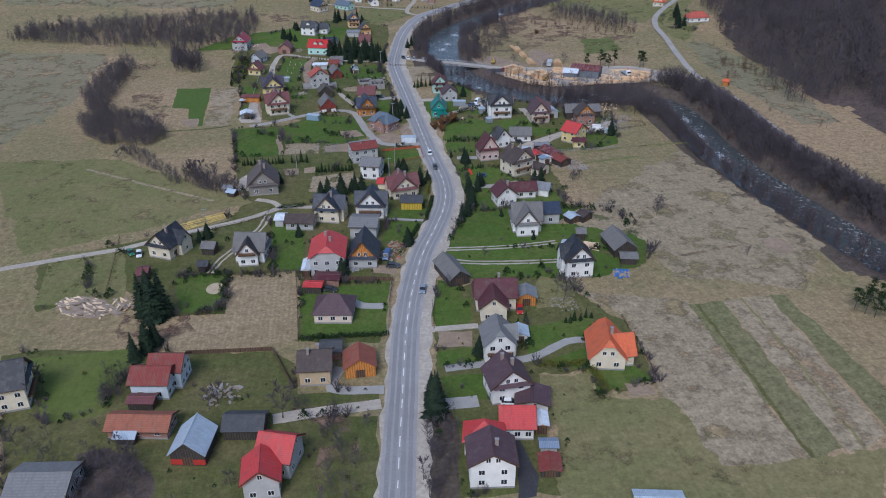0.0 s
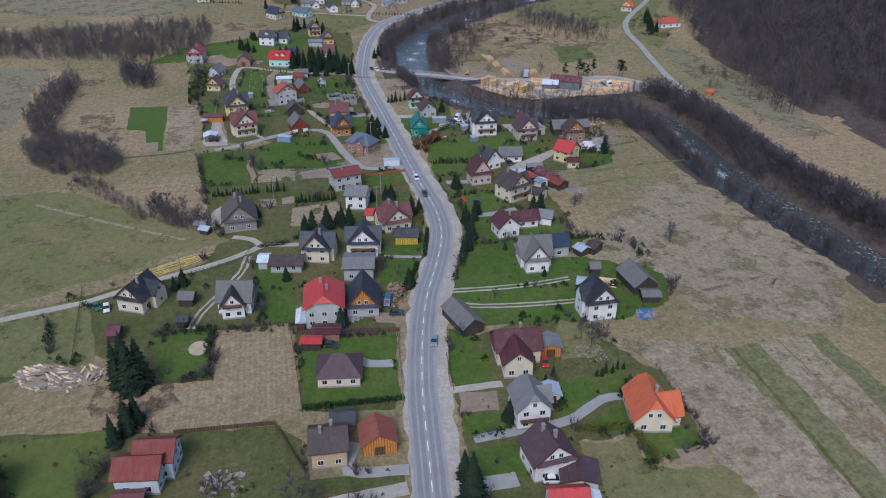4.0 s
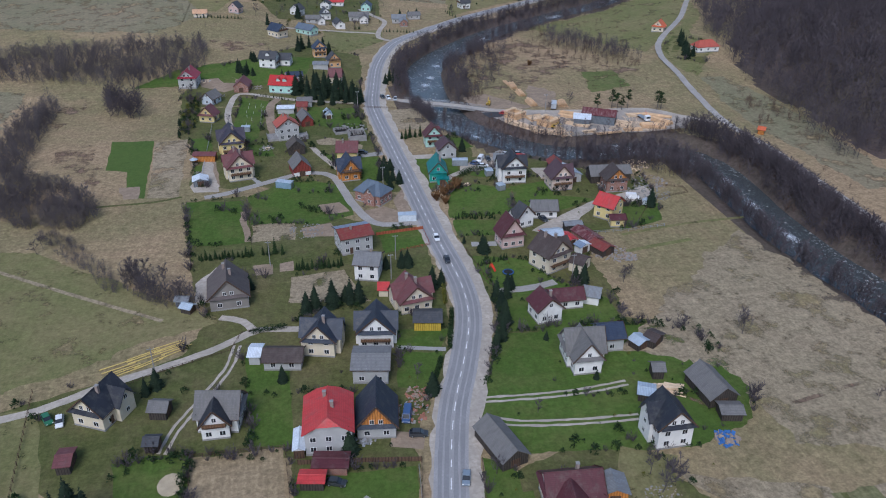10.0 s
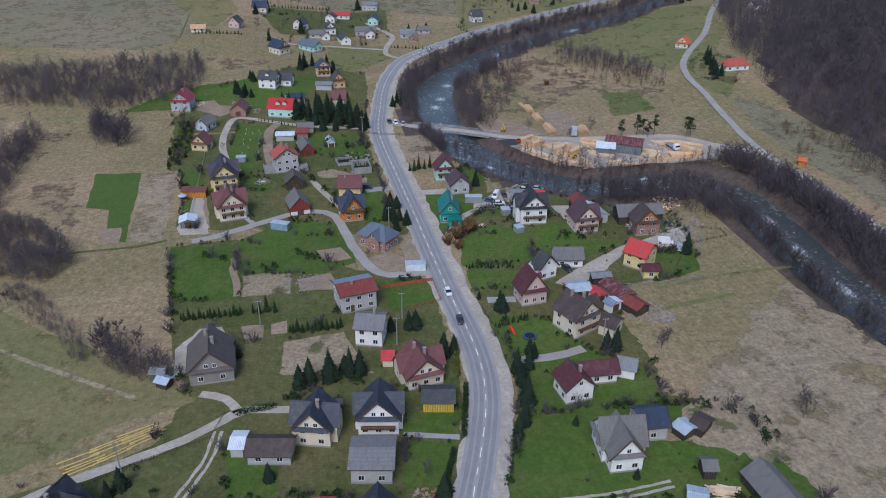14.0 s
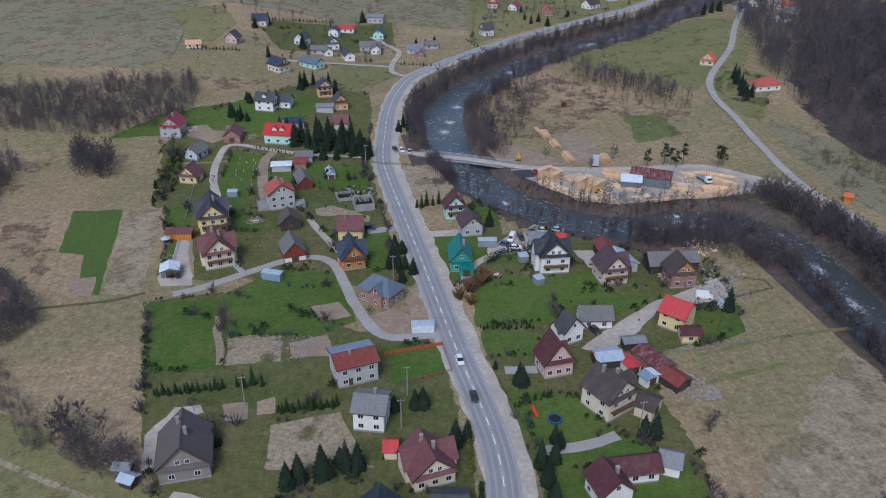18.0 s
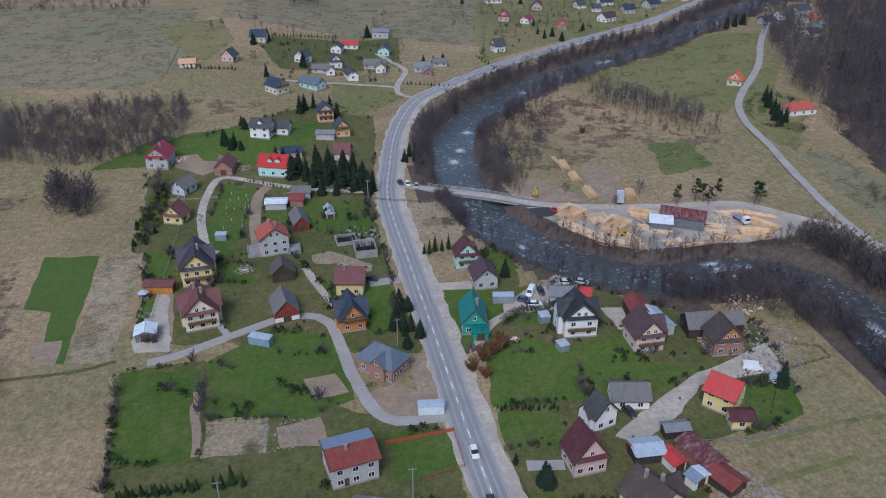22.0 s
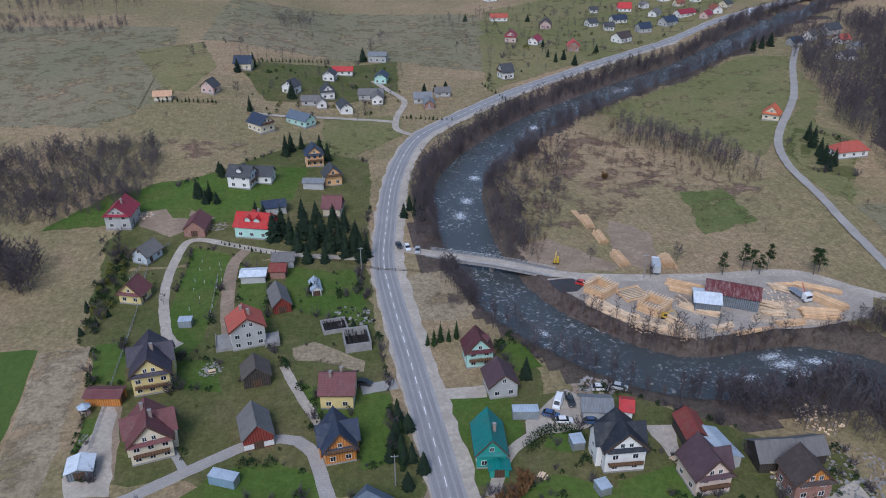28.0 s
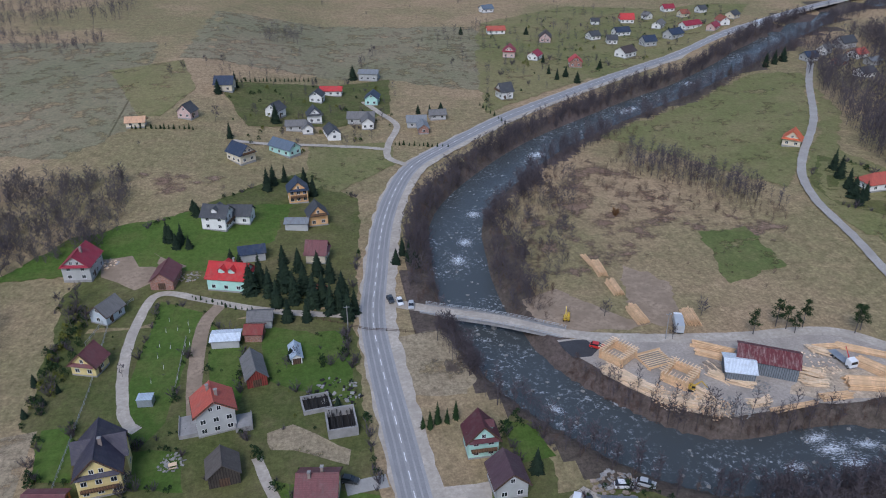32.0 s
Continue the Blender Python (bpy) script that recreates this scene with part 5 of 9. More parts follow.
plot("lawn", [(33, 359), (48, 357), (49, 344), (41, 328), (32, 329)], LAWN, "lawn round teal house", "lawn", 0.0424, 0.6)
plot("lawn", [(51, 381), (58, 377), (60, 367), (51, 366)], LAWN, "grass behind mint house", "lawn", 0.0428, 0.6)
plot("lawn", [(62, 355), (64, 347), (59, 335), (52, 338)], LAWN, "lawn", "lawn", 0.0432, 0.6)
plot("gravel_yard", [(32, 362), (44, 362), (43, 357), (32, 358)], GRAVEL, "gravel drive", "yard", 0.0436, 0.6)
plot("gravel_yard", [(50, 347), (63, 357), (70, 346), (63, 342), (49, 342)], GRAVEL, "gravel parking yard", "yard", 0.0440, 0.6)
plot("gravel_yard", [(-52, 345), (-49, 359), (-49, 369), (-46, 368), (-44, 356), (-41, 338), (-50, 339)], GRAVEL, "pale concrete drive", "yard", 0.0444, 0.6)
plot("dusty_yard", [(74, 411), (86, 410), (108, 406), (128, 404), (148, 402), (163, 394), (167, 384), (159, 374), (147, 373), (130, 372), (120, 372), (110, 371), (100, 374), (94, 377), (89, 382), (84, 387), (80, 394), (75, 401), (71, 406)], YARDGREY, "dusty grey sawmill yard", "yard", 0.0448, 0.5)
plot("sawdust_yard", [(81, 396), (86, 394), (92, 386), (103, 381), (109, 377), (105, 373), (100, 374), (94, 377), (89, 382), (84, 388), (81, 394)], SAWDUST, "pale sawdust along the yard edge", "sawdust", 0.0452, 0.8)
plot("sawdust_yard", [(134, 388), (144, 385), (153, 381), (147, 373), (131, 374), (124, 378)], SAWDUST, "pale bark and sawdust round log stacks", "sawdust", 0.0456, 0.8)
plot("millings_heap", [(74, 410), (82, 410), (84, 405), (81, 402), (76, 402), (73, 406)], TAR, "low heap of dark road millings", "heap", 0.0460, 0.5)
plot("bare_ground", [(63, 430), (82, 438), (96, 420), (103, 414), (77, 413)], SOIL, "bare earth clearing", "bare ground", 0.0464, 1.2)
plot("bare_ground", [(108, 449), (119, 436), (110, 411), (98, 415)], SOIL, "churned log landing", "bare ground", 0.0468, 1.5)
plot("grass_plot", [(143.6, 467.2), (162.2, 467.6), (160.4, 439.1), (137, 432)], FADING, "grassy green patch in meadow", "grass", 0.0472, 1.5)
plot("grass_plot", [(143.2, 566.5), (198.0, 599.5), (255.4, 633.6), (285.2, 629.5), (247.8, 560.6), (203.2, 503.3), (192.1, 491.7), (176.7, 525.6), (153.4, 549.9)], PASTURE, "greenish far meadow", "meadow", 0.0476, 2.5)
plot("grass_plot", [(274.5, 603.9), (265.2, 566.7), (231.9, 517.6), (237.7, 492.9), (199.9, 442.7), (196.5, 459.4), (196.1, 483.6), (205.5, 502.5), (246.3, 552.8)], PASTURE, "green grass between lane and wood", "grass", 0.0480, 2)
plot("garden", [(219.8, 514.4), (230.3, 499.5), (227.1, 480.0), (212.9, 460.0), (200.7, 471.7), (202.4, 492.0)], GARDEN, "lawn round a white bungalow", "lawn", 0.0484, 1)
plot("grass_plot", [(-93.6, 677.3), (-57.0, 695.4), (-44.9, 639.0), (-57.1, 602.9), (-66.9, 604.3)], PASTURE, "green field by far houses", "field", 0.0488, 1)
plot("garden", [(-26.3, 656.0), (15.5, 664.6), (57.0, 675.0), (50.7, 614.9), (24.5, 598.4), (-17.4, 592.9), (-30.8, 635.7)], GARDEN, "green gardens of far hamlet", "lawn", 0.0492, 1)
plot("grass_plot", [(140.2, 810.8), (222.7, 861.1), (357.1, 815.9), (310.3, 755.3), (245.3, 699.4), (186.1, 665.2), (152.9, 647.3), (98.5, 606.8), (113.2, 702.3)], PASTURE, "green plots among far houses", "grass", 0.0496, 2)
plot("grass_plot", [(9.9, 572.8), (46.1, 574.8), (45.3, 548.0), (19.8, 522.1), (7.0, 527.2)], PASTURE, "rough grass by junction", "grass", 0.0508, 1)
plot("straw_field", [(29, 420), (47, 422), (52, 402), (45, 392), (30, 394)], STRAW, "dry grass by the river", "meadow", 0.0512, 1)
# drives
lane("drive", [(5, 178), (-1, 179), (-5, 183)], 3, PAVING, "grey paved drive", 0.07, 0.1)
twin_track([(25, 202), (31, 199), (44, 197), (59, 196)], "twin-rutted pale drive across grass")
twin_track([(25, 208), (40, 207), (50, 207), (61, 208)], "worn dirt track beside a lawn")
lane("drive", [(16, 165), (29, 165)], 2.4, GRAVEL, "short gravel drive", 0.07, 0.1)
lane("drive", [(18, 148), (34, 149), (41, 150), (50, 155), (55, 155)], 2.6, PAVING, "paved drive to villa", 0.07, 0.1)
lane("drive", [(14, 135), (24, 135)], 4, PAVING, "reddish paved drive", 0.07, 0.1)
lane("drive", [(3, 142), (-9, 144), (-7, 152)], 3, PAVING, "paved drive", 0.07, 0.1)
lane("drive", [(2, 137), (-13, 136), (-22, 135)], 3.5, GRAVEL, "dirt lane to sheds", 0.07, 0.1)
lane("drive", [(10, 197), (3, 199)], 5, SOIL, "dirt forecourt", 0.07, 0.1)
twin_track([(-31, 240), (-33, 230), (-40, 216), (-43, 210), (-45, 203)], "rutted dirt track to a grey house")
lane("drive", [(21, 229), (9, 232)], 1.6, PAVING, "garden path", 0.07, 0.1)
lane("drive", [(37, 325), (43, 336), (49, 341), (59, 346)], 2.8, GRAVEL, "curving gravel lane", 0.07, 0.1)
lane("drive", [(40, 254), (51, 254), (59, 256)], 3, LANEGREY, "asphalt drive", 0.07, 0.1)
lane("drive", [(40, 283), (48, 282)], 3, PAVING, "paved entrance", 0.07, 0.1)
lane("drive", [(-21, 393), (-23, 412), (-23, 436), (-19.0, 446.7)], 4, SOIL, "rubble-strewn track", 0.07, 0.1)
lane("drive", [(3, 352), (-3, 368), (-6, 378)], 2.4, GRAVEL, "dirt track by barn", 0.07, 0.1)
lane("drive", [(-30, 350), (-33, 356), (-27, 344)], 2, PAVING, "path", 0.07, 0.1)
lane("drive", [(13, 365), (22, 366)], 4, PAVING, "reddish paved drive", 0.07, 0.1)
lane("drive", [(87, 270), (98, 272), (111, 274)], 1.8, PASTURE, "faint green track across the meadow", 0.0567, 0.1)
lane("drive", [(90, 281), (115, 285), (137, 286)], 1.4, PASTURE, "faint grassy track", 0.0579, 0.1)
lane("drive", [(71, 202), (84, 193), (118, 198)], 1.2, BRACKEN, "faint trodden path across dry meadow", 0.0591, 0.1)
lane("drive", [(-104, 292), (-76, 272), (-51, 255)], 1.4, STRAW, "faint wheel track in pasture", 0.0603, 0.1)
lane("drive", [(-83, 332), (-63, 333), (-54, 336)], 1.4, GARDEN, "grassy field boundary", 0.0615, 0.1)
# evergreens
fir(-59.4, 181.8, 14)
fir(-56.0, 179.7, 15)
fir(-54.2, 181.6, 14)
fir(-58.3, 185.9, 13)
fir(-57.1, 161.2, 9)
fir(-54.9, 165.1, 10)
fir(-53.4, 167.4, 9)
fir(13.8, 131.5, 12.5)
fir(14.6, 134.5, 10)
fir(13.6, 137.5, 8)
fir(27.1, 152.5, 6)
fir(15.1, 213.8, 5)
fir(33.7, 227.0, 7.5)
fir(36.2, 230.6, 8)
fir(38.6, 237.2, 8.5)
fir(39.5, 244.5, 7)
fir(42.7, 250.3, 7.5)
fir(39.4, 249.3, 8)
fir(14.4, 212.2, 7)
fir(-6.1, 196.6, 7)
fir(-0.2, 223.1, 4)
fir(-10.6, 253.7, 8)
fir(-5.8, 254.3, 9)
fir(-13.0, 252.6, 7)
fir(-0.9, 255.0, 9)
fir(1.6, 255.2, 8)
fir(42.1, 277.2, 7)
fir(22.9, 258.8, 8)
fir(25.7, 260.0, 6)
fir(54.3, 210.7, 3)
fir(47.4, 228.5, 3)
fir(-48.8, 226.2, 6)
fir(-50.9, 223.9, 5)
fir(-19.7, 223.2, 5)
fir(108.5, 299.6, 8)
fir(67.0, 254.2, 7)
fir(64.9, 255.4, 6)
fir(45.2, 254.5, 5)
fir(44.6, 256.3, 5)
fir(42.8, 276.9, 6)
fir(37.8, 284.1, 3)
fir(11.2, 272.4, 5)
fir(16.0, 272.5, 6)
fir(17.9, 272.8, 6)
fir(-31.3, 268.0, 4)
fir(-28.4, 267.5, 5)
fir(-0.9, 256.2, 6)
fir(-2.0, 257.3, 5)
fir(22.2, 338.1, 6)
fir(24.2, 334.5, 6)
fir(19.6, 345.5, 5)
fir(22.6, 348.6, 5)
fir(17.2, 339.0, 4)
fir(20.3, 330.3, 5)
fir(12.8, 392.2, 4)
fir(1.6, 414.6, 4)
fir(-9.0, 416.3, 3)
fir(-62.4, 414.2, 4)
fir(-58.2, 406.0, 3)
fir(-61.4, 401.7, 3)
fir(-55.9, 410.6, 3)
fir(-16.8, 464.8, 9)
fir(-13.6, 458.2, 11)
fir(-10.6, 451.7, 11)
fir(-7.8, 455.4, 12)
fir(-4.9, 448.9, 11)
fir(-2.4, 442.5, 10)
fir(-0.1, 452.3, 12)
fir(2.6, 443.7, 12)
fir(5.6, 449.3, 11)
fir(8.2, 440.8, 12)
fir(11.0, 442.3, 11)
fir(13.0, 435.9, 11)
fir(15.5, 437.5, 10)
fir(17.9, 432.3, 10)
fir(9.9, 459.4, 9)
fir(13.6, 454.6, 10)
fir(4.0, 462.4, 9)
fir(-1.0, 467.3, 8)
fir(16.9, 445.6, 9)
fir(19.9, 434.7, 9)
fir(6.1, 433.1, 8)
fir(0.7, 434.0, 8)
fir(-38.4, 486.6, 7)
fir(-35.0, 487.3, 7)
fir(-31.9, 481.6, 5)
fir(-35.9, 481.9, 6)
fir(-31.6, 504.7, 6)
fir(39.8, 464.2, 8)
fir(38.2, 468.3, 7)
fir(35.4, 462.5, 6)
fir(41.3, 460.2, 6)
fir(19.5, 347.2, 5)
fir(20.1, 341.5, 5)
fir(20.7, 352.0, 5)
fir(18.5, 343.6, 5)
fir(20.3, 337.9, 6)
fir(17.4, 339.2, 5)
fir(54.3, 362.9, 7)
fir(-5.1, 599.2, 10)
fir(-24.5, 578.0, 8)
fir(-25.9, 646.4, 9)
fir(-33.7, 634.8, 8)
fir(36.6, 678.2, 9)
fir(-7.2, 524.6, 10)
fir(-5.1, 529.8, 9)
fir(7.0, 527.3, 9)
fir(10.1, 519.4, 8)
fir(-0.7, 532.5, 8)
fir(-39.3, 487.0, 8)
fir(-35.3, 484.9, 5)
fir(-33.1, 508.8, 5)
fir(150.4, 671.1, 6)
fir(151.7, 659.0, 7)
fir(158.3, 663.7, 7)
fir(161.2, 651.6, 7)
fir(154.2, 695.8, 6)
fir(184.2, 677.8, 6)
fir(164.0, 770.2, 6)
fir(261.6, 752.4, 6)
fir(253.5, 650.0, 8)
fir(271.7, 644.6, 9)
fir(279.8, 649.1, 9)
fir(288.3, 654.2, 9)
fir(217.1, 499.7, 9)
fir(214.5, 491.9, 10)
fir(211.6, 482.4, 9)
fir(209.3, 475.8, 9)
fir(207.3, 469.5, 9)
fir(212.0, 472.9, 8)
fir(118.8, 777.7, 6)
fir(76.6, 615.1, 5)
fir(70.3, 611.7, 5)
fir(64.6, 612.7, 5)
pine(137.3, 406.8, 9)
pine(139.4, 405.0, 8)
pine(144.6, 405.0, 9)
pine(140.7, 402.7, 7)
pine(157.2, 399.6, 10)
pine(159.7, 400.8, 8)
pine(128.9, 404.2, 8)
pine(130.5, 159.0, 7)
pine(131.9, 156.5, 8)
pine(133.5, 154.7, 7)
pine(137.9, 158.8, 8)
pine(135.1, 152.3, 7)
pine(137.4, 162.6, 7)
pine(138.6, 154.5, 8)
row_of(thuja, (-44, 287), (-28, 287), 15, 3.2)
row_of(thuja, (-25, 287), (-19, 287), 4, 5)
row_of(thuja, (-15, 276), (-2, 276), 13, 3.5)
row_of(thuja, (-27.9, 451.3), (-7, 439), 15, 1.6)
row_of(thuja, (32, 381), (40, 383), 5, 5.5)
row_of(thuja, (39, 269), (49, 272), 9, 2.2)
row_of(thuja, (-67.6, 589.5), (-40.7, 585.8), 14, 2.5)
row_of(thuja, (38, 302), (52, 300), 14, 1.8)
row_of(thuja, (52, 163), (59, 165), 6, 3)
row_of(thuja, (37, 163), (42, 165), 3, 3)
row_of(thuja, (98.2, 620.4), (104.7, 584.9), 9, 2.5)
row_of(thuja, (48.1, 571.1), (70.7, 563.8), 12, 2.2)
row_of(thuja, (-25.4, 656.6), (15.5, 673.3), 20, 2.5)
row_of(thuja, (21, 357), (20, 336), 10, 3.5)
# hedges
garden_scatter([(140.2, 810.8), (357.1, 815.9), (245.3, 699.4), (152.9, 647.3), (99.4, 611.3)], 70, 78, 1.0, 2.6)
garden_scatter([(-38.8, 660.8), (60.8, 674.1), (45.2, 568.4), (-20.5, 560.3)], 60, 79, 0.8, 2.2)
garden_scatter([(-62.6, 455.5), (-62, 425), (-62, 400), (-57, 398), (-55, 423), (-55.9, 448.4)], 95, 71)
garden_scatter([(-59, 431), (-50, 441), (19, 425), (25, 330), (-15, 337), (-26, 344), (-31, 354)], 45, 72, 0.3, 0.9)
garden_scatter([(40, 324), (66, 331), (108, 305), (105, 285), (80, 284), (58, 259), (39, 252)], 35, 73, 0.3, 0.9)
garden_scatter([(-30, 235), (13, 262), (9, 197), (-17, 196)], 30, 74, 0.3, 0.9)
garden_scatter([(31, 224), (72, 232), (85, 195), (57, 167), (20, 172)], 30, 75, 0.3, 0.9)
garden_scatter([(-90, 166), (-45, 162), (0, 140), (-1, 109), (-73, 119)], 60, 76, 0.35, 1.1)
garden_scatter([(24, 195), (62, 165), (37, 109), (14, 110)], 35, 77, 0.35, 1.1)
hedge([(41, 146), (53, 145)], 2.0, 1.5, HEDGE_Y, "yellow-green clipped hedge")
hedge([(53, 144), (54, 134)], 2.0, 1.5, HEDGE_Y, "yellow-green clipped hedge")
hedge([(-17, 165), (5, 164)], 1.2, 1.3, HEDGE, "dark clipped hedge")
hedge([(26, 246), (22, 229)], 1.2, 1.5, HEDGE, "roadside hedge")
hedge([(-27, 245), (-19, 246)], 1.5, 1.4, HEDGE, "dark hedge")
hedge([(19, 225), (14, 212)], 1.2, 1.2, HEDGE, "roadside hedge")
hedge([(27, 265), (25, 250)], 1.0, 1.3, HEDGE_Y, "flowering yellow hedge")
hedge([(48, 337), (53, 342), (59, 342), (61, 337)], 3.0, 1.5, HEDGE, "rounded evergreen hedge")
# bare trees and shrubs
bare_tree(-19.9, 135.2, 11)
bare_tree(-34.9, 142.1, 7)
bare_tree(-36.5, 140.3, 6)
bare_tree(-8.7, 128.2, 6)
bare_tree(-7.6, 122.9, 6)
bare_tree(-48.9, 118.8, 7)
bare_tree(-53.5, 129.0, 6)
bare_tree(-55.3, 122.7, 6)
bare_tree(-48.8, 123.5, 7)
bare_tree(9.2, 112.6, 6)
bare_tree(12.0, 117.0, 7)
bare_tree(9.9, 108.0, 6)
bare_tree(-28.8, 116.1, 5)
bare_tree(-25.6, 117.2, 4)
bare_tree(-75.4, 133.7, 6)
bare_tree(-70.0, 136.4, 5)
bare_tree(-60.1, 136.9, 3)
bare_tree(-1.4, 129.0, 5)
bare_tree(-4.2, 117.5, 6)
bare_tree(12.0, 218.5, 5)
bare_tree(54.1, 173.9, 8)
bare_tree(53.9, 179.1, 7)
bare_tree(58.5, 176.5, 7)
bare_tree(35.5, 180.8, 4)
bare_tree(22.9, 184.9, 5)
bare_tree(36.8, 201.5, 4)
bare_tree(70.1, 232.9, 6)
bare_tree(84.5, 225.9, 5)
bare_tree(116.1, 191.2, 4)
bare_tree(101.2, 225.7, 6)
bare_tree(99.1, 221.8, 7)
bare_tree(-92.3, 303.3, 6)
bare_tree(-93.1, 299.6, 5)
bare_tree(-58.0, 278.6, 7)
bare_tree(-60.1, 275.6, 8)
bare_tree(-52.7, 274.2, 7)
bare_tree(-47.2, 266.6, 7)
bare_tree(-63.5, 283.1, 6)
bare_tree(-43.7, 262.8, 6)
bare_tree(-54.4, 267.9, 7)
bare_tree(-34.2, 279.6, 5)
bare_tree(79.5, 253.7, 5)
bare_tree(82.6, 256.7, 4)
bare_tree(8.0, 225.3, 3)
bare_tree(78.8, 252.3, 5)
bare_tree(81.7, 255.3, 4)
bare_tree(59.1, 302.2, 5)
bare_tree(58.4, 305.0, 5)
bare_tree(44.4, 302.0, 3)
bare_tree(-61.3, 278.9, 8)
bare_tree(-62.1, 275.6, 7)
bare_tree(-84.4, 325.7, 8)
bare_tree(-86.5, 323.5, 8)
bare_tree(-58.7, 273.4, 6)
bare_tree(-26.6, 273.2, 4)
bare_tree(9.1, 313.1, 4)
bare_tree(7.5, 286.9, 4)
bare_tree(-64.5, 450.1, 7)
bare_tree(-60.6, 453.1, 8)
bare_tree(-55.8, 441.5, 7)
bare_tree(-60.3, 442.1, 6)
bare_tree(-33.5, 370.6, 5)
bare_tree(-32.5, 372.7, 5)
bare_tree(-41.4, 414.6, 4)
bare_tree(3.0, 413.7, 5)
bare_tree(0.4, 410.9, 4)
bare_tree(-87.7, 480.2, 9)
bare_tree(-87.6, 472.1, 8)
bare_tree(-58.9, 660.2, 7)
bare_tree(-43.4, 681.8, 6)
bare_tree(-34.5, 686.4, 7)
bare_tree(-54.3, 670.7, 6)
bare_tree(43.3, 701.4, 9)
bare_tree(52.4, 726.5, 9)
bare_tree(-32.1, 597.0, 8)
bare_tree(96.9, 692.4, 7)
bare_tree(119.0, 415.6, 7)
bare_tree(105.8, 406.1, 5)
bare_tree(91.4, 420.5, 6)
rust_shrub(35.3, 317.2, 3.5)
rust_shrub(38.5, 321.2, 3.5)
rust_shrub(41.5, 323.7, 4)
rust_shrub(44.6, 326.3, 4)
rust_shrub(37.8, 314.0, 3)
rust_shrub(119.5, 485.2, 3)

joined("garden_shrubs", "dark green garden shrubs along plot boundaries", "shrubs", LEAFY, HEDGE, EDGE["green"])
joined("garden_shrubs", "bare brown garden shrubs along plot boundaries", "shrubs", SH2, TWIG_HAZE, [(x, y, z, s * 0.5, t) for x, y, z, s, t in EDGE["bare"]])
joined("garden_shrubs", "yellow-green budding garden shrubs", "shrubs", LEAFY, HEDGE_Y, EDGE["yellow"])


# ---- houses ----
FRAME = surface("window_frame_white", (0.75, 0.75, 0.74), 0.5, grain=10, amount=0.05)
CHIM = surface("chimney_render", (0.3, 0.24, 0.21), 0.9, grain=8, amount=0.2)
PLINTH = surface("plinth_concrete", (0.3, 0.29, 0.28), 0.9, grain=5, amount=0.15)
TRIM = wood_mat("boards_trim", (0.1, 0.06, 0.04))
GLASS = glass_mat()
KEEP = {}


def unit_window(w, h):
    """Shared meshes of a window: frame ring and pane, in the x-z plane, facing -y."""
    key = (w, h)
    if key not in KEEP:
        t = 0.09
        gx, gz = [-w / 2, -w / 2 + t, -0.035, 0.035, w / 2 - t, w / 2], [0, t, h - t, h]
        solid = {(i, j) for i in range(5) for j in range(3)} - {(1, 1), (3, 1)}
        fr = Mesher()
        fr.add([(x, y, z) for y in (-0.05, 0.03) for z in gz for x in gx], [])
        for i, j in sorted(solid):
            p = [j * 6 + i, j * 6 + i + 1, (j + 1) * 6 + i + 1, (j + 1) * 6 + i]
            fr.f += [tuple(p), tuple(24 + k for k in p[::-1])]
            for k, (di, dj) in enumerate(((0, -1), (1, 0), (0, 1), (-1, 0))):
                if (i + di, j + dj) not in solid:
                    u, v = p[k], p[(k + 1) % 4]
                    fr.f.append((v, u, u + 24, v + 24))
        pn = Mesher().box(-w / 2 + t, -0.025, t, w / 2 - t, 0.0, h - t)
        KEEP[key] = (fr.mesh("window_frame", FRAME), pn.mesh("pane", GLASS))
    return KEEP[key]


def window(parent, x, y, z, face, w=1.3, h=1.3):
    fr, pn = unit_window(w, h)
    o = part("window", fr, None, parent)
    o.matrix_basis = pose(x, y, z, 0, 0, face)
    part("pane", pn, None, o)


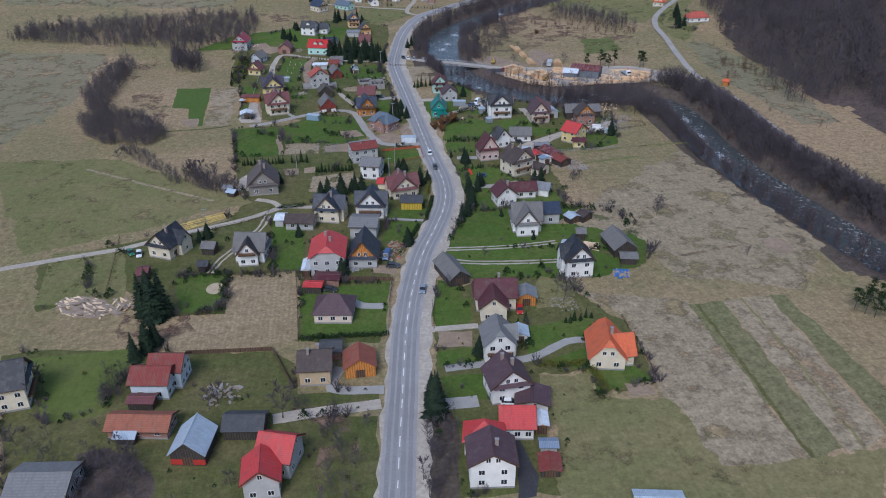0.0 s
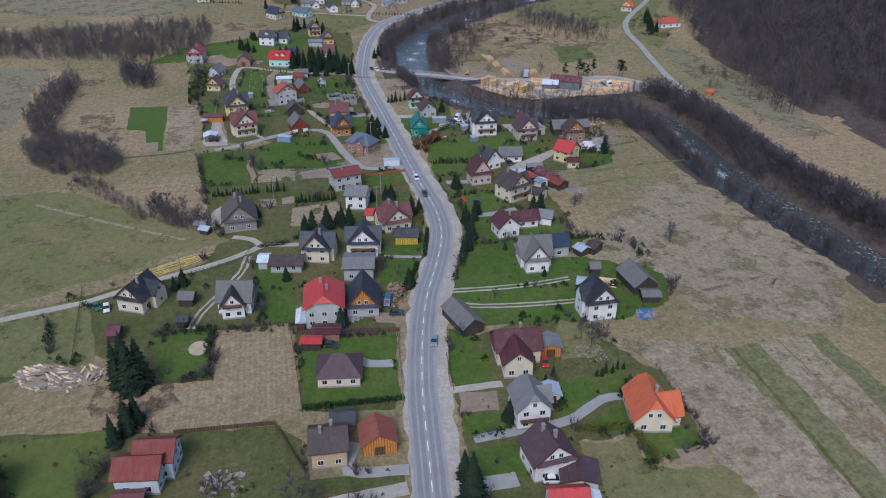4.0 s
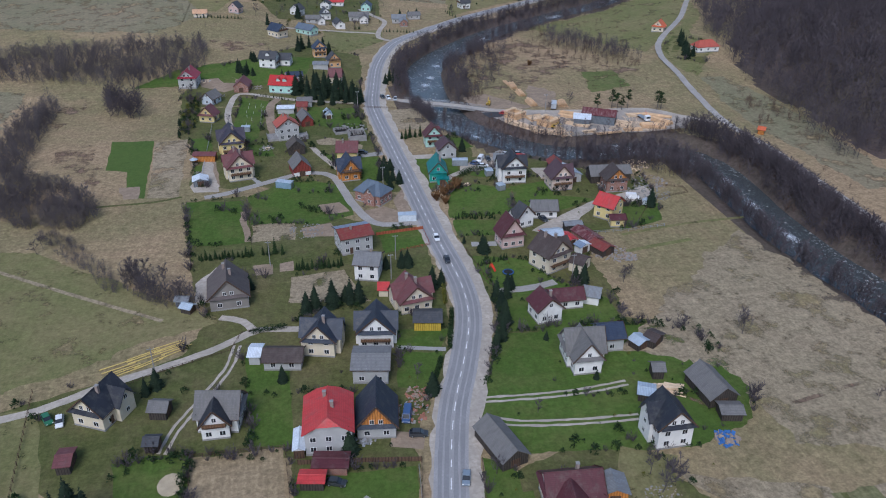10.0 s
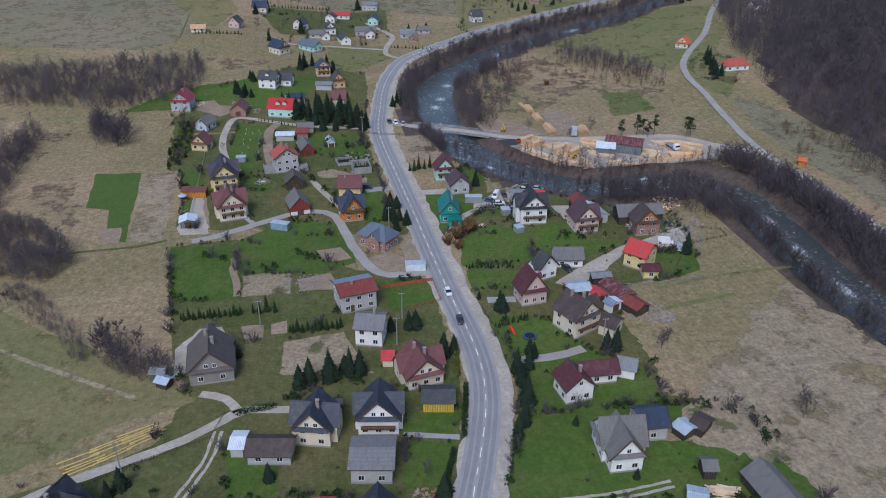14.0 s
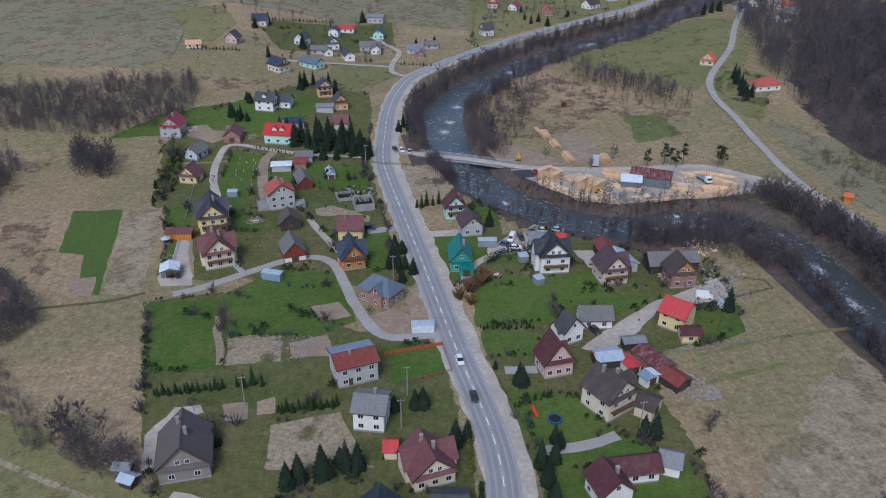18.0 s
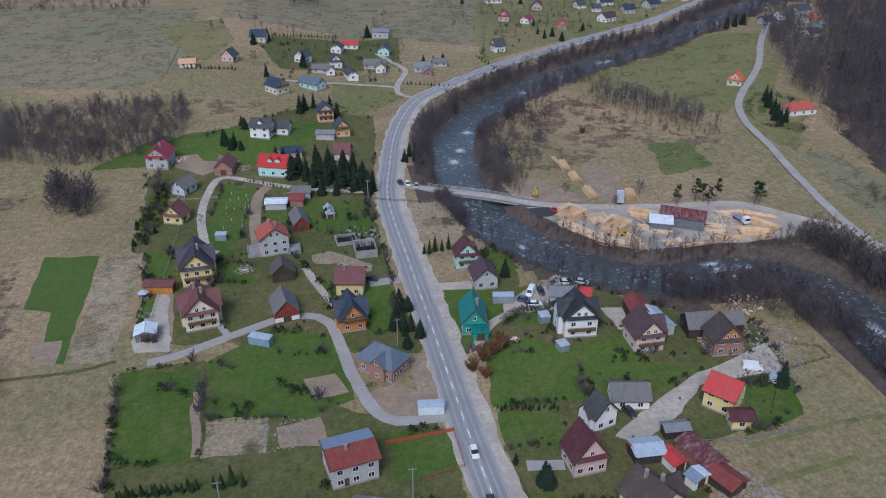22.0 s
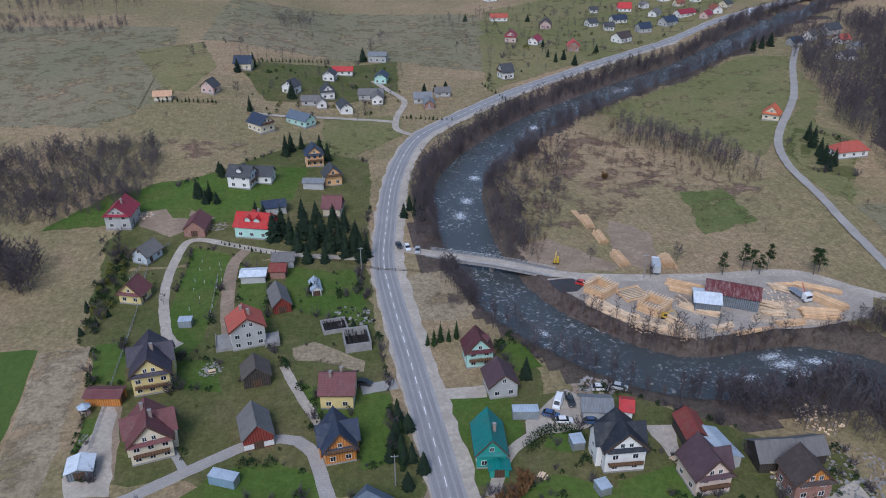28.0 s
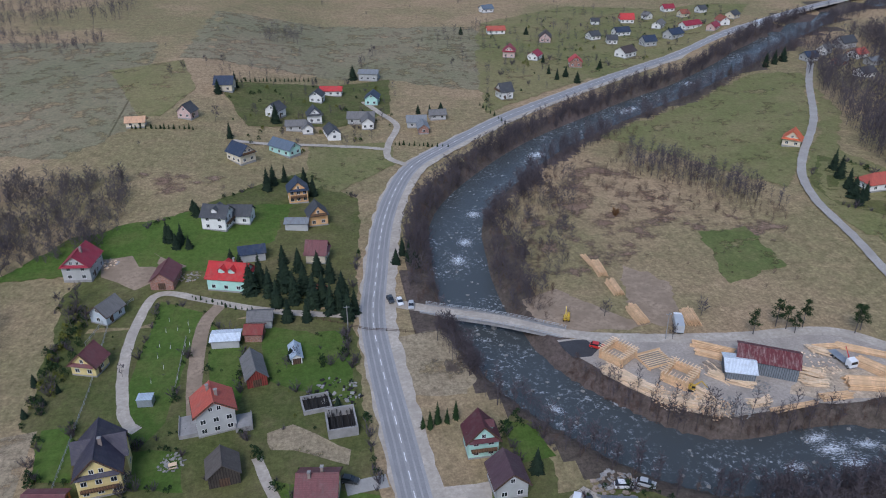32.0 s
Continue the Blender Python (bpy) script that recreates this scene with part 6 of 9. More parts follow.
def house(label, x, y, ang, L, W, he, hr, roof, wall, n=2, bal=0, chim=0, hip=0, win=1, base="", gable="", roof2="", dorm=0, clip=0, wings=()):
    """A gabled (or hipped) building: local y runs along the ridge, the front gable faces -y."""
    kind = "house" if n and win else "barn"
    ob = thing(kind, label, kind, pose(x, y, 0, 0, 0, ang))
    ov = 0.6 if kind == "house" else 0.45          # overhang
    l, w = L / 2 - ov, W / 2 - ov                  # wall half sizes
    l = max(l, 1.2)
    wm, rm = wall_of(wall), roof_of(roof)
    zf = -0.7 if rise(x, y) > 0.2 else 0.0         # foot of the walls on sloping ground
    slope = (hr - he) / (W / 2)
    top = he + slope * ov                          # wall top under the slope
    if hip:
        part("wall", Mesher().box(-w, -l, zf, w, l, he + 0.1), wm, ob)
    else:
        g = Mesher()
        k, zk = clip / slope, hr - 0.12 - clip     # half width and height of the clipped gable top
        g.add([(-w, -l, zf), (w, -l, zf), (w, l, zf), (-w, l, zf), (-w, -l, top), (w, -l, top), (w, l, top), (-w, l, top), (k, -l, zk), (-k, -l, zk), (k, l, zk), (-k, l, zk)],
              [(3, 2, 1, 0), (0, 1, 5, 8, 9, 4), (2, 3, 7, 11, 10, 6), (1, 2, 6, 5), (3, 0, 4, 7), (5, 6, 10, 8), (7, 4, 9, 11), (9, 8, 10, 11)])
        part("wall", g, wm, ob)
        if gable:
            gw = w - 0.1
            gl = Mesher()
            zb = top - 0.1
            gl.add([(-gw, -l - 0.05, zb), (gw, -l - 0.05, zb), (0, -l - 0.05, hr - 0.35), (-gw, -l, zb), (gw, -l, zb), (0, -l, hr - 0.35)],
                   [(0, 1, 2), (5, 4, 3), (0, 3, 4, 1), (1, 4, 5, 2), (2, 5, 3, 0)])
            part("gable_cladding", gl, wall_of(gable), ob, "timber-clad gable")
    if base:
        part("base_band", Mesher().box(-w - 0.03, -l - 0.03, 0.3, w + 0.03, -l + 0.4, 1.7), surface("band_" + base, (0.45, 0.04, 0.03) if base == "red" else (0.7, 0.7, 0.68)), ob, base + " painted lower front")
    if kind == "house":
        part("plinth", Mesher().box(-w - 0.05, -l - 0.05, zf, w + 0.05, l + 0.05, 0.45), PLINTH, ob)
    ht = 0.16
    if hip:
        r = max(0.3, L / 2 - W / 2 * 0.8)
        e, f = W / 2, L / 2
        for q in ([(-e, -f, he), (e, -f, he), (0, -r, hr)], [(e, -f, he), (e, f, he), (0, r, hr), (0, -r, hr)],
                  [(e, f, he), (-e, f, he), (0, r, hr)], [(-e, f, he), (-e, -f, he), (0, -r, hr), (0, r, hr)]):
            part("roof_slope", Mesher().slab(q, ht), rm, ob)
        part("ridge_cap", Mesher().tube((0, -r, hr), (0, r, hr), 0.14, 0.14, 6), rm, ob)
    else:
        e, f = W / 2, L / 2
        if clip:
            k, zk, r = clip / slope, hr - clip, f - clip * 0.8
            part("roof_slope", Mesher().slab([(0, -r, hr), (k, -f, zk), (e, -f, he), (e, f, he), (k, f, zk), (0, r, hr)], ht), rm, ob)
            part("roof_slope", Mesher().slab([(0, r, hr), (-k, f, zk), (-e, f, he), (-e, -f, he), (-k, -f, zk), (0, -r, hr)], ht), rm, ob)
            for q in ([(-k, -f, zk), (k, -f, zk), (0, -r, hr)], [(k, f, zk), (-k, f, zk), (0, r, hr)]):
                part("gable_hip", Mesher().slab(q, ht), rm, ob)
            part("ridge_cap", Mesher().tube((0, -r, hr), (0, r, hr), 0.13, 0.13, 6), rm, ob)
        else:
            part("roof_slope", Mesher().slab([(0, -f, hr), (e, -f, he), (e, f, he), (0, f, hr)], ht), rm, ob)
            part("roof_slope", Mesher().slab([(0, f, hr), (-e, f, he), (-e, -f, he), (0, -f, hr)], ht), roof_of(roof2) if roof2 else rm, ob)
            part("ridge_cap", Mesher().tube((0, -f - 0.02, hr), (0, f + 0.02, hr), 0.13, 0.13, 6), rm, ob)
        if kind == "house" and y < 450 and not clip:
            for s in (-1, 1):
                vb = Mesher()
                vb.slab([(0, -f - 0.05, hr - 0.02), (0, -f - 0.01, hr - 0.02), (s * e, -f - 0.01, he - 0.02), (s * e, -f - 0.05, he - 0.02)][::s], 0.3)
                part("bargeboard", vb, TRIM, ob)
                part("gutter", Mesher().tube((s * (e + 0.05), -f, he - 0.12), (s * (e + 0.05), f, he - 0.12), 0.08, 0.08, 6), TRIM, ob)
    for s, py, ww, reach, we, wh in wings:         # gabled wings across the ridge: side, place, width, reach, eaves and ridge height
        x1, hw = s * (w + reach), ww / 2 - 0.4
        wt = we + (wh - we) * 0.4 / (ww / 2)
        g = Mesher().add([(0, py - hw, zf), (x1, py - hw, zf), (x1, py + hw, zf), (0, py + hw, zf), (0, py - hw, wt), (x1, py - hw, wt), (x1, py + hw, wt), (0, py + hw, wt), (0, py, wh - 0.15), (x1, py, wh - 0.15)],
                         [(0, 1, 5, 4), (2, 3, 7, 6), (1, 2, 6, 9, 5), (3, 0, 4, 8, 7), (4, 5, 9, 8), (6, 7, 8, 9)])
        wo = part("wing", g, wm, ob)
        xe = x1 + s * 0.5
        for k in (-1, 1):
            q = [(0, py, wh), (xe, py, wh), (xe, py + k * ww / 2, we), (0, py + k * ww / 2, we)]
            part("wing_roof", Mesher().slab(q if s * k > 0 else q[::-1], ht), rm, wo)
        for z in ([1.0, 3.5] if we > 4.5 else [1.0]) + ([wt + 0.2] if wh - wt > 1.8 else []):
            window(ob, x1, py, z, 90 * s, 1.1, 1.2)
    if kind == "house" and not hip and not clip and hr - he >= 3.8 and W >= 7.5:
        for s in (-1, 1):
            q = [(-w, s * (l + 0.95), top - 0.25), (w, s * (l + 0.95), top - 0.25), (w, s * (l - 0.02), top + 0.35), (-w, s * (l - 0.02), top + 0.35)]
            part("pent_roof", Mesher().slab(q if s < 0 else q[::-1], 0.12), rm, ob, "narrow roof band across the gable")
    for i in range(dorm):
        s = 1 if i % 2 == 0 else -1
        yy = (i // 2) * 3.2 - (1.6 if dorm > 2 else 0)
        xd = W * 0.30
        zd = hr - slope * xd
        d = part("dormer", Mesher().add([(s * xd, yy - 1, zd - 0.4), (s * xd, yy + 1, zd - 0.4), (s * xd, yy + 1, zd + 0.9), (s * xd, yy - 1, zd + 0.9), (s * xd, yy, zd + 1.7), (s * 0.3, yy - 1, zd + 0.9), (s * 0.3, yy + 1, zd + 0.9), (s * 0.3, yy, zd + 1.7), (s * 0.3, yy - 1, zd - 0.4), (s * 0.3, yy + 1, zd - 0.4)],
                                        [(0, 1, 2, 4, 3), (1, 9, 6, 2), (8, 0, 3, 5), (9, 8, 5, 7, 6)]), wm, ob)
        for k in (-1, 1):
            q = [(s * (xd + 0.45), yy, zd + 1.78), (s * (xd + 0.45), yy + k * 1.35, zd + 0.72), (s * 0.1, yy + k * 1.35, zd + 0.72), (s * 0.1, yy, zd + 1.78)]
            part("dormer_roof", Mesher().slab(q if s * k < 0 else q[::-1], -0.1 if False else 0.1), rm, d)
        fr, pn = unit_window(1.0, 1.0)
        o = part("dormer_window", fr, None, d)
        o.matrix_basis = pose(s * xd, yy, zd - 0.1, 0, 0, 90 * s)
    for i in range(chim):
        cy = (-0.15 + 0.45 * i) * L * 0.6
        cx = 0.9 if i % 2 == 0 else -0.7
        zc = hr - slope * abs(cx)
        c = part("chimney", Mesher().box(cx - 0.35, cy - 0.3, zc - 0.8, cx + 0.35, cy + 0.3, hr + 0.9), CHIM, ob)
        part("chimney_cap", Mesher().box(cx - 0.42, cy - 0.37, hr + 0.9, cx + 0.42, cy + 0.37, hr + 1.0), PLINTH, c)
    if win:
        floors = [1.0] + ([3.6] if top > 5 else [])
        for z in floors:
            for side, span, dist in ((0, w, l), (180, w, l), (90, l, w), (-90, l, w)):
                k = max(1, n if span == w else min(3, int(span / 1.6)))
                if span < 1.6:
                    k = 1
                away = radians(ang + side)
                if y > 280 and math.sin(away) * (10 - x) - math.cos(away) * (235 - y) < -0.2 * math.hypot(10 - x, 235 - y):
                    continue
                for i in range(k):
                    p = -span + 2 * span * (i + 0.5) / k
                    if side == 0:
                        window(ob, p, -dist, z, 0)
                    elif side == 180:
                        window(ob, p, dist, z, 180)
                    elif side == 90:
                        window(ob, dist, p, z, 90)
                    else:
                        window(ob, -dist, p, z, -90)
        if not hip and hr - top - clip > 2.2:
            for s, face in ((-l - 0.05 if gable else -l, 0), (l, 180))[:1 if y > 600 else 2]:
                for gx in ((-0.95, 0.95) if W > 8.5 else (0,)):
                    window(ob, gx, s, top + 0.35, face, 1.0, 1.2)
        d = part("door", Mesher().box(w - 0.02, -0.5 - l * 0.4, 0.3, w + 0.06, 0.5 - l * 0.4, 2.35), TRIM, ob, "dark wooden door")
        part("handle", Mesher().box(w + 0.06, -l * 0.4 + 0.3, 1.25, w + 0.1, -l * 0.4 + 0.42, 1.3), FRAME, d)
    else:
        part("door", Mesher().box(-1.1, -l - 0.06, 0.05, 1.1, -l + 0.02, min(2.2, he - 0.2)), TRIM, ob, "wide plank door")
    if bal:
        zb = top - 0.2 if top < 4.6 else 2.75
        b = part("balcony", Mesher().box(-w * 0.85, -l - 1.15, zb - 0.14, w * 0.85, -l - 0.01, zb), TRIM, ob, "timber balcony under the front gable")
        part("railing", Mesher().box(-w * 0.85, -l - 1.15, zb + 0.9, w * 0.85, -l - 1.07, zb + 1.0).box(-w * 0.85, -l - 1.13, zb + 0.15, w * 0.85, -l - 1.09, zb + 0.8), wood_mat("boards_rail", (0.16, 0.09, 0.05)), b)
    return ob


house("large chalet with black roof and timber ground floor", -82.4, 149.6, 100, 11.0, 10, 6, 11, "slate", "cream", bal=1, n=3)
house("pale blue-grey house with faded red sheet roof", -49.7, 149.0, 82, 9.6, 8, 4.5, 7, "rustred", "bluegrey", n=3)
house("taller red-roofed rear block of pale house", -46.8, 152.6, 82, 8.6, 8, 5, 7.6, "rustred", "bluegrey", n=3)
house("long low outbuilding with weathered orange tile roof", -49.8, 135.4, 81, 14.2, 7, 2.4, 4.2, "terracotta", "brick", n=3)
house("barn with pale blue sheet metal roof and red base", -37.5, 127.0, -9, 9.2, 8, 3, 6.5, "ltmetal", "darkwood", n=1, win=0, base='red')
house("house with bright red metal roof on the main wing", -19.3, 121.1, 72, 8.1, 9, 4.5, 8, "red", "greywall", n=2)
house("gabled wing with bright red metal roof", -22.4, 115.0, 2, 8.2, 8, 4.5, 7.6, "red", "greywall", n=2)
house("low porch under a faded maroon sheet roof", -51.4, 143.4, 82, 6.4, 4.0, 2.3, 2.9, "maroon2", "darkwood", n=0, win=0)
house("lean-to patched with pale metal sheets", -52.4, 132.2, 82, 5.0, 3.4, 1.9, 2.7, "ltmetal", "darkwood", n=0, win=0)
house("canopy roofed with loose red metal sheets", 34.8, 112.2, -8, 5.4, 4.8, 2.0, 2.5, "rustred", "darkwood", n=0, win=0)
house("small dark blue sheet-roofed shed", 35.9, 117.6, 82, 4.2, 3.2, 2.0, 2.4, "bluemetal", "greywall", n=0, win=0)
house("narrow white annex with plank doors", 36.0, 124.6, -8, 5.0, 3.2, 2.6, 3.1, "whitemetal", "orangewood", n=0, win=0)
house("low shed with pale blue sheet roof", 52.8, 99.5, 80, 9.6, 5.0, 2.3, 2.9, "ltmetal", "greywall", n=0, win=0)
house("long dark open-fronted shed", -27.4, 132.2, 83, 9.2, 7, 2.6, 4.5, "darkgrey", "darkwood", n=0, win=0)
house("beige house with dark brown roof", -12.6, 149.5, 87, 8.3, 9, 4.6, 7.5, "brown", "beige", n=3, chim=2)
house("garage with brick-red roof and orange wooden doors", -2.3, 150.7, 1, 7.6, 8, 3, 5.5, "brick", "orangewood", n=0, win=0)
house("tumbledown grey-roofed lean-to shed", -9.1, 157.7, 85, 5.7, 6, 2.5, 4, "darkgrey", "brick", n=0, win=0)
house("low house with mauve-brown hipped roof", -8.2, 175.6, 82, 11.0, 10, 3, 6.6, "purple", "pinkcream", hip=1, n=3)
house("long building with grey tiled roof", -64.8, 119.5, 84, 12.5, 10, 3, 5, "greytile", "greywall", n=4)
house("white two-storey gabled house with mauve roof", 22.8, 112.5, -5, 9.0, 10, 6, 9, "purple", "white", n=2, chim=1)
house("red-roofed single-storey wing with white front", 30.6, 124.8, 82, 8.0, 8, 3.4, 6.5, "red", "white", n=3)
house("red-roofed house block with a chimney", 22.7, 120.3, -11, 6.6, 9, 4, 7.5, "red", "white", n=2, hip=1)
house("gabled house with mauve-brown roof and white gable", 30.9, 137.5, 6, 9.0, 10, 4.6, 9, "purple", "white", n=2, chim=2)
house("low white garage with mauve roof", 35.9, 132.3, -14, 7.2, 8, 2.6, 3.6, "purple", "white", n=1, win=1)
house("white house with steep grey roof", 31.7, 152.8, -2, 9.4, 8.5, 5.0, 9.2, "greytile", "white", n=2, bal=1, clip=1.3, wings=((1, 0.6, 5.4, 0.8, 4.8, 8.0),))
house("white lean-to with pale sheet roof", 38.3, 157.9, -7, 5.1, 5, 2.4, 3.4, "ltmetal", "white", n=0, win=0)
house("cream house with dark maroon roof on the main wing", 35.2, 175.3, 86, 11.8, 9, 4.2, 8, "maroon", "cream", n=3, chim=1)
house("front gabled wing of maroon-roofed cream house", 33.7, 169.8, -6, 8.2, 8, 4.2, 7.6, "maroon", "cream", n=2)
house("small grey-roofed orange timber annex", 43.9, 175.3, -8, 5.9, 6, 2.8, 4.2, "greymetal", "orangewood", n=0, win=0)
house("cream villa with bright orange tile roof", 57.5, 147.6, -11, 12.0, 9.5, 3.2, 8.5, "orange", "cream", n=2, chim=1, clip=1.6)
house("small orange-roofed hut beside the lane", 189.0, 361.9, 51, 3.5, 4.5, 2.2, 3.2, "orange", "orangewood", n=0, win=0)
house("cream side wing with orange roof", 60.4, 146.2, 91, 6.8, 7.5, 3.2, 7.6, "orange", "cream", n=2)
house("old log barn with grey shingle roof", 25.5, 191.7, 16, 12.8, 7, 2.5, 5, "oldgrey", "darkwood", n=0, win=0)
house("white house with steep black gabled roof", 62.0, 189.4, 0, 9.4, 9, 5.5, 10, "slate", "white", n=2, wings=((-1, 1.0, 5.8, 0.9, 5.4, 9.2),))
house("weathered plank barn with grey roof", 78.9, 201.3, 5, 11.4, 8, 2.5, 5.5, "oldgrey", "darkwood", n=0, win=0)
house("grey lean-to on barn end", 79.1, 192.8, 79, 5.6, 5, 2.2, 3, "oldgrey", "darkwood", n=0, win=0)
house("white gabled wing with grey shingle roof", 53.0, 217.0, -2, 9.6, 8, 4, 9, "oldgrey", "white", n=2)
house("large grey-shingled house on the main wing", 53.7, 219.8, 85, 10.3, 9, 4, 9, "oldgrey", "white", n=3)
house("blue-grey sheet roofed house extension", 62.3, 224.0, 88, 7.2, 8, 4, 6.5, "blueslate", "greywall", n=2)
house("plank shed with pale blue sheet roof", 69.9, 221.6, 24, 4.2, 5, 2.2, 3, "ltmetal", "darkwood", n=0, win=0)
house("small dark plank garden shed", 74.1, 222.3, 37, 4.0, 6, 2.3, 3.2, "brown", "darkwood", n=0, win=0)
house("small square hut with grey roof", 69.2, 209.6, 80, 3.5, 4.5, 2.5, 3.8, "oldgrey", "darkwood", n=1, win=0)
house("garden shelter with pale flat roof", 63.2, 202.3, 64, 4.3, 5, 2.3, 2.8, "ltmetal", "darkwood", n=0, win=0)
house("white gabled house with maroon roof", 50.3, 239.2, 8, 8.0, 8, 4, 7.5, "maroon", "white", n=2, chim=1)
house("long low white wing with maroon roof", 57.0, 243.8, 89, 11.4, 6, 3, 5.5, "maroon", "white", n=3)
house("white end shed with grey metal roof", 65.9, 244.7, 62, 5.2, 6, 2.6, 4.5, "greymetal", "white", n=0, win=0)
house("brown-roofed cream villa with timber balconies", 60.3, 265.9, 25, 9.8, 10, 5.5, 10, "brown", "cream", n=2, chim=2, bal=1, wings=((1, -0.6, 6.0, 1.2, 5.4, 9.0),))
house("low cream garage with brown roof", 68.7, 262.5, 45, 5.1, 7, 3, 4.5, "brown", "cream", n=1, win=0)
house("tall chalet with steep maroon roof and pink base", 52.0, 281.6, 7, 7.7, 8.5, 4, 10, "maroon", "pink", dorm=1, n=3)
house("small white gabled cottage with grey roof", 59.8, 293.4, 18, 5.4, 7, 4, 8, "darkgrey", "white", n=2, wings=((-1, 1.0, 4.6, 1.0, 3.6, 6.6),))
house("long white garage with grey roof", 69.2, 300.1, 81, 9.6, 8, 3, 5.5, "oldgrey", "white", n=2)
house("yellow house with bright red roof", 91.0, 295.6, 41, 8.1, 9, 4.8, 8, "red", "yellow", n=2)
house("maroon-roofed ground-floor porch block", 91.0, 288.1, 81, 5.7, 5, 3, 4, "maroon", "yellow", n=1, win=1)
house("long shed with rusty red sheet roof", 77.1, 278.9, 18, 10.4, 6, 2.6, 3.7, "patchyred", "brick", n=0, win=0)
house("cluttered open shed with patched roof", 79.0, 271.1, 25, 7.0, 6, 2.4, 3.6, "rustred", "darkwood", n=0, win=0)
house("low canopy of red and pale blue sheets", 65.7, 282.0, 94, 6.8, 5, 2.6, 3.4, "red", "darkwood", n=0, win=0, roof2='ltmetal')
house("long canopy with red sheet roof", 70.6, 278.6, 16, 6.0, 4.2, 2.4, 3.0, "red", "white", n=0, win=0)
house("canopy end with white and blue sheets", 73.2, 272.5, 24, 3.5, 5, 2.6, 3.4, "whitemetal", "white", n=0, win=0, roof2='bluemetal')
house("lean-to with pale corrugated roof", 66.2, 281.9, 90, 7.1, 6, 2.6, 3.6, "ltmetal", "darkwood", n=0, win=0)
house("grey flat-roofed timber carport", 75.2, 287.4, 89, 6.4, 4, 2.4, 3.2, "greymetal", "darkwood", n=0, win=0)
house("white three-storey house with black roof", 66.8, 331.7, -3, 9.6, 10, 5.8, 10.5, "slate", "white", n=2, bal=1, wings=((-1, 0.8, 6.2, 1.2, 5.7, 9.8), (1, 0.8, 5.6, 0.7, 5.7, 9.5)))
house("low workshop with grey metal roof", 67.2, 347.0, 77, 7.6, 7, 3, 4.5, "greymetal", "greywall", n=1, win=0)
house("small white outbuilding with red roof", 73.9, 345.2, 68, 3.7, 6, 3.2, 4.5, "red", "white", n=0, win=0)
house("pinkish house with maroon roof", 82.0, 322.3, 2, 9.4, 9, 4.6, 9.5, "purple", "pinkcream", n=2, bal=1, wings=((1, 0.4, 6.0, 1.0, 4.6, 8.6),))
house("shed with streaky red sheet roof", 85.4, 335.4, -4, 9.1, 6, 3.4, 5.5, "rustred", "darkwood", n=0, win=0)
house("grey lean-to with pale blue metal roof", 88.2, 329.0, 9, 10.3, 7, 3, 4.5, "ltmetal", "greywall", n=0, win=0)
house("old plank barn with grey shingles", 99.1, 325.5, 85, 8.6, 8, 3, 6, "oldgrey", "darkwood", n=0, win=0)
house("plank barn wing with grey roof", 107.2, 325.5, 91, 7.9, 7, 3, 5.5, "oldgrey", "darkwood", n=0, win=0)
house("unfinished brick house with brown roof and orange timber gable", 101.6, 316.9, -2, 8.1, 9, 4.5, 9, "brown", "brick", n=2, gable='orangewood')
house("teal house with teal sheet metal roof", 39.3, 338.3, -6, 11.5, 7.5, 3.6, 8, "teal", "tealwall", n=2, chim=1)
house("low teal porch with teal sheet roof", 40.0, 331.4, -6, 3.4, 5.0, 2.4, 3.0, "teal", "tealwall", n=0, win=0)
house("mint-green house with maroon roof", 43.8, 372.2, -0, 7.2, 8, 4.6, 9, "maroon", "mint", dorm=1, n=2, bal=1)
house("grey house with mauve gabled roof", 46.9, 359.9, 2, 8.7, 8, 3.6, 7, "purple", "greywall", n=2)
house("grey house with broad brown roof", -33.9, 263.5, 4, 13.0, 11.4, 3.6, 9.2, "brownflat", "rawgrey", n=2, chim=2)
house("little grey metal-roofed field hut", -46.2, 262.2, 75, 4.2, 3.6, 2.0, 2.7, "greymetal", "greymetal", n=0, win=0)
house("tilted hut with pale sheet roof", -44.6, 258.6, 60, 3.8, 3.6, 1.8, 2.6, "ltmetal", "darkwood", n=0, win=0)
house("white cube-like house with shallow grey roof", 5.9, 269.9, 73, 8.1, 9, 5.4, 7.5, "greytile", "white", n=3, chim=1)
house("grey block house with red and blue roof halves", 3.0, 287.8, -78, 11.0, 10, 5.8, 7.2, "rustred", "greywall", n=3, chim=1, roof2='bluemetal')
house("cream house with reddish-brown roof", 15.7, 251.8, 11, 10.4, 10, 3.4, 8, "maroon2", "cream", n=3, chim=2, wings=((1, 1.2, 6.4, 1.4, 3.4, 7.2), (-1, 1.2, 6.0, 0.8, 3.4, 7.0)))
house("tiny garage with bright red roof", 8.9, 258.8, 80, 3.5, 5, 2.2, 3.6, "red", "cream", n=0, win=0)
house("unplastered brick house with blue-grey hipped roof", 13.2, 321.9, 48, 11.8, 8.5, 4, 7.5, "bluegreytile", "brick", hip=1, n=3, wings=((-1, -1.4, 5.0, 1.0, 4, 6.9),))
house("orange log house with dark blue roof", 6.4, 344.4, 6, 10.0, 8, 3.4, 8.5, "blueslate", "orangewood", n=2, bal=1, wings=((1, 0.6, 5.6, 1.0, 3.4, 7.7), (-1, 0.6, 5.6, 0.8, 3.4, 7.6)))
house("yellow house with reddish-brown roof", 7.5, 362.9, 81, 9.0, 10, 4.4, 7.5, "maroon2", "yellow", n=3, chim=2)
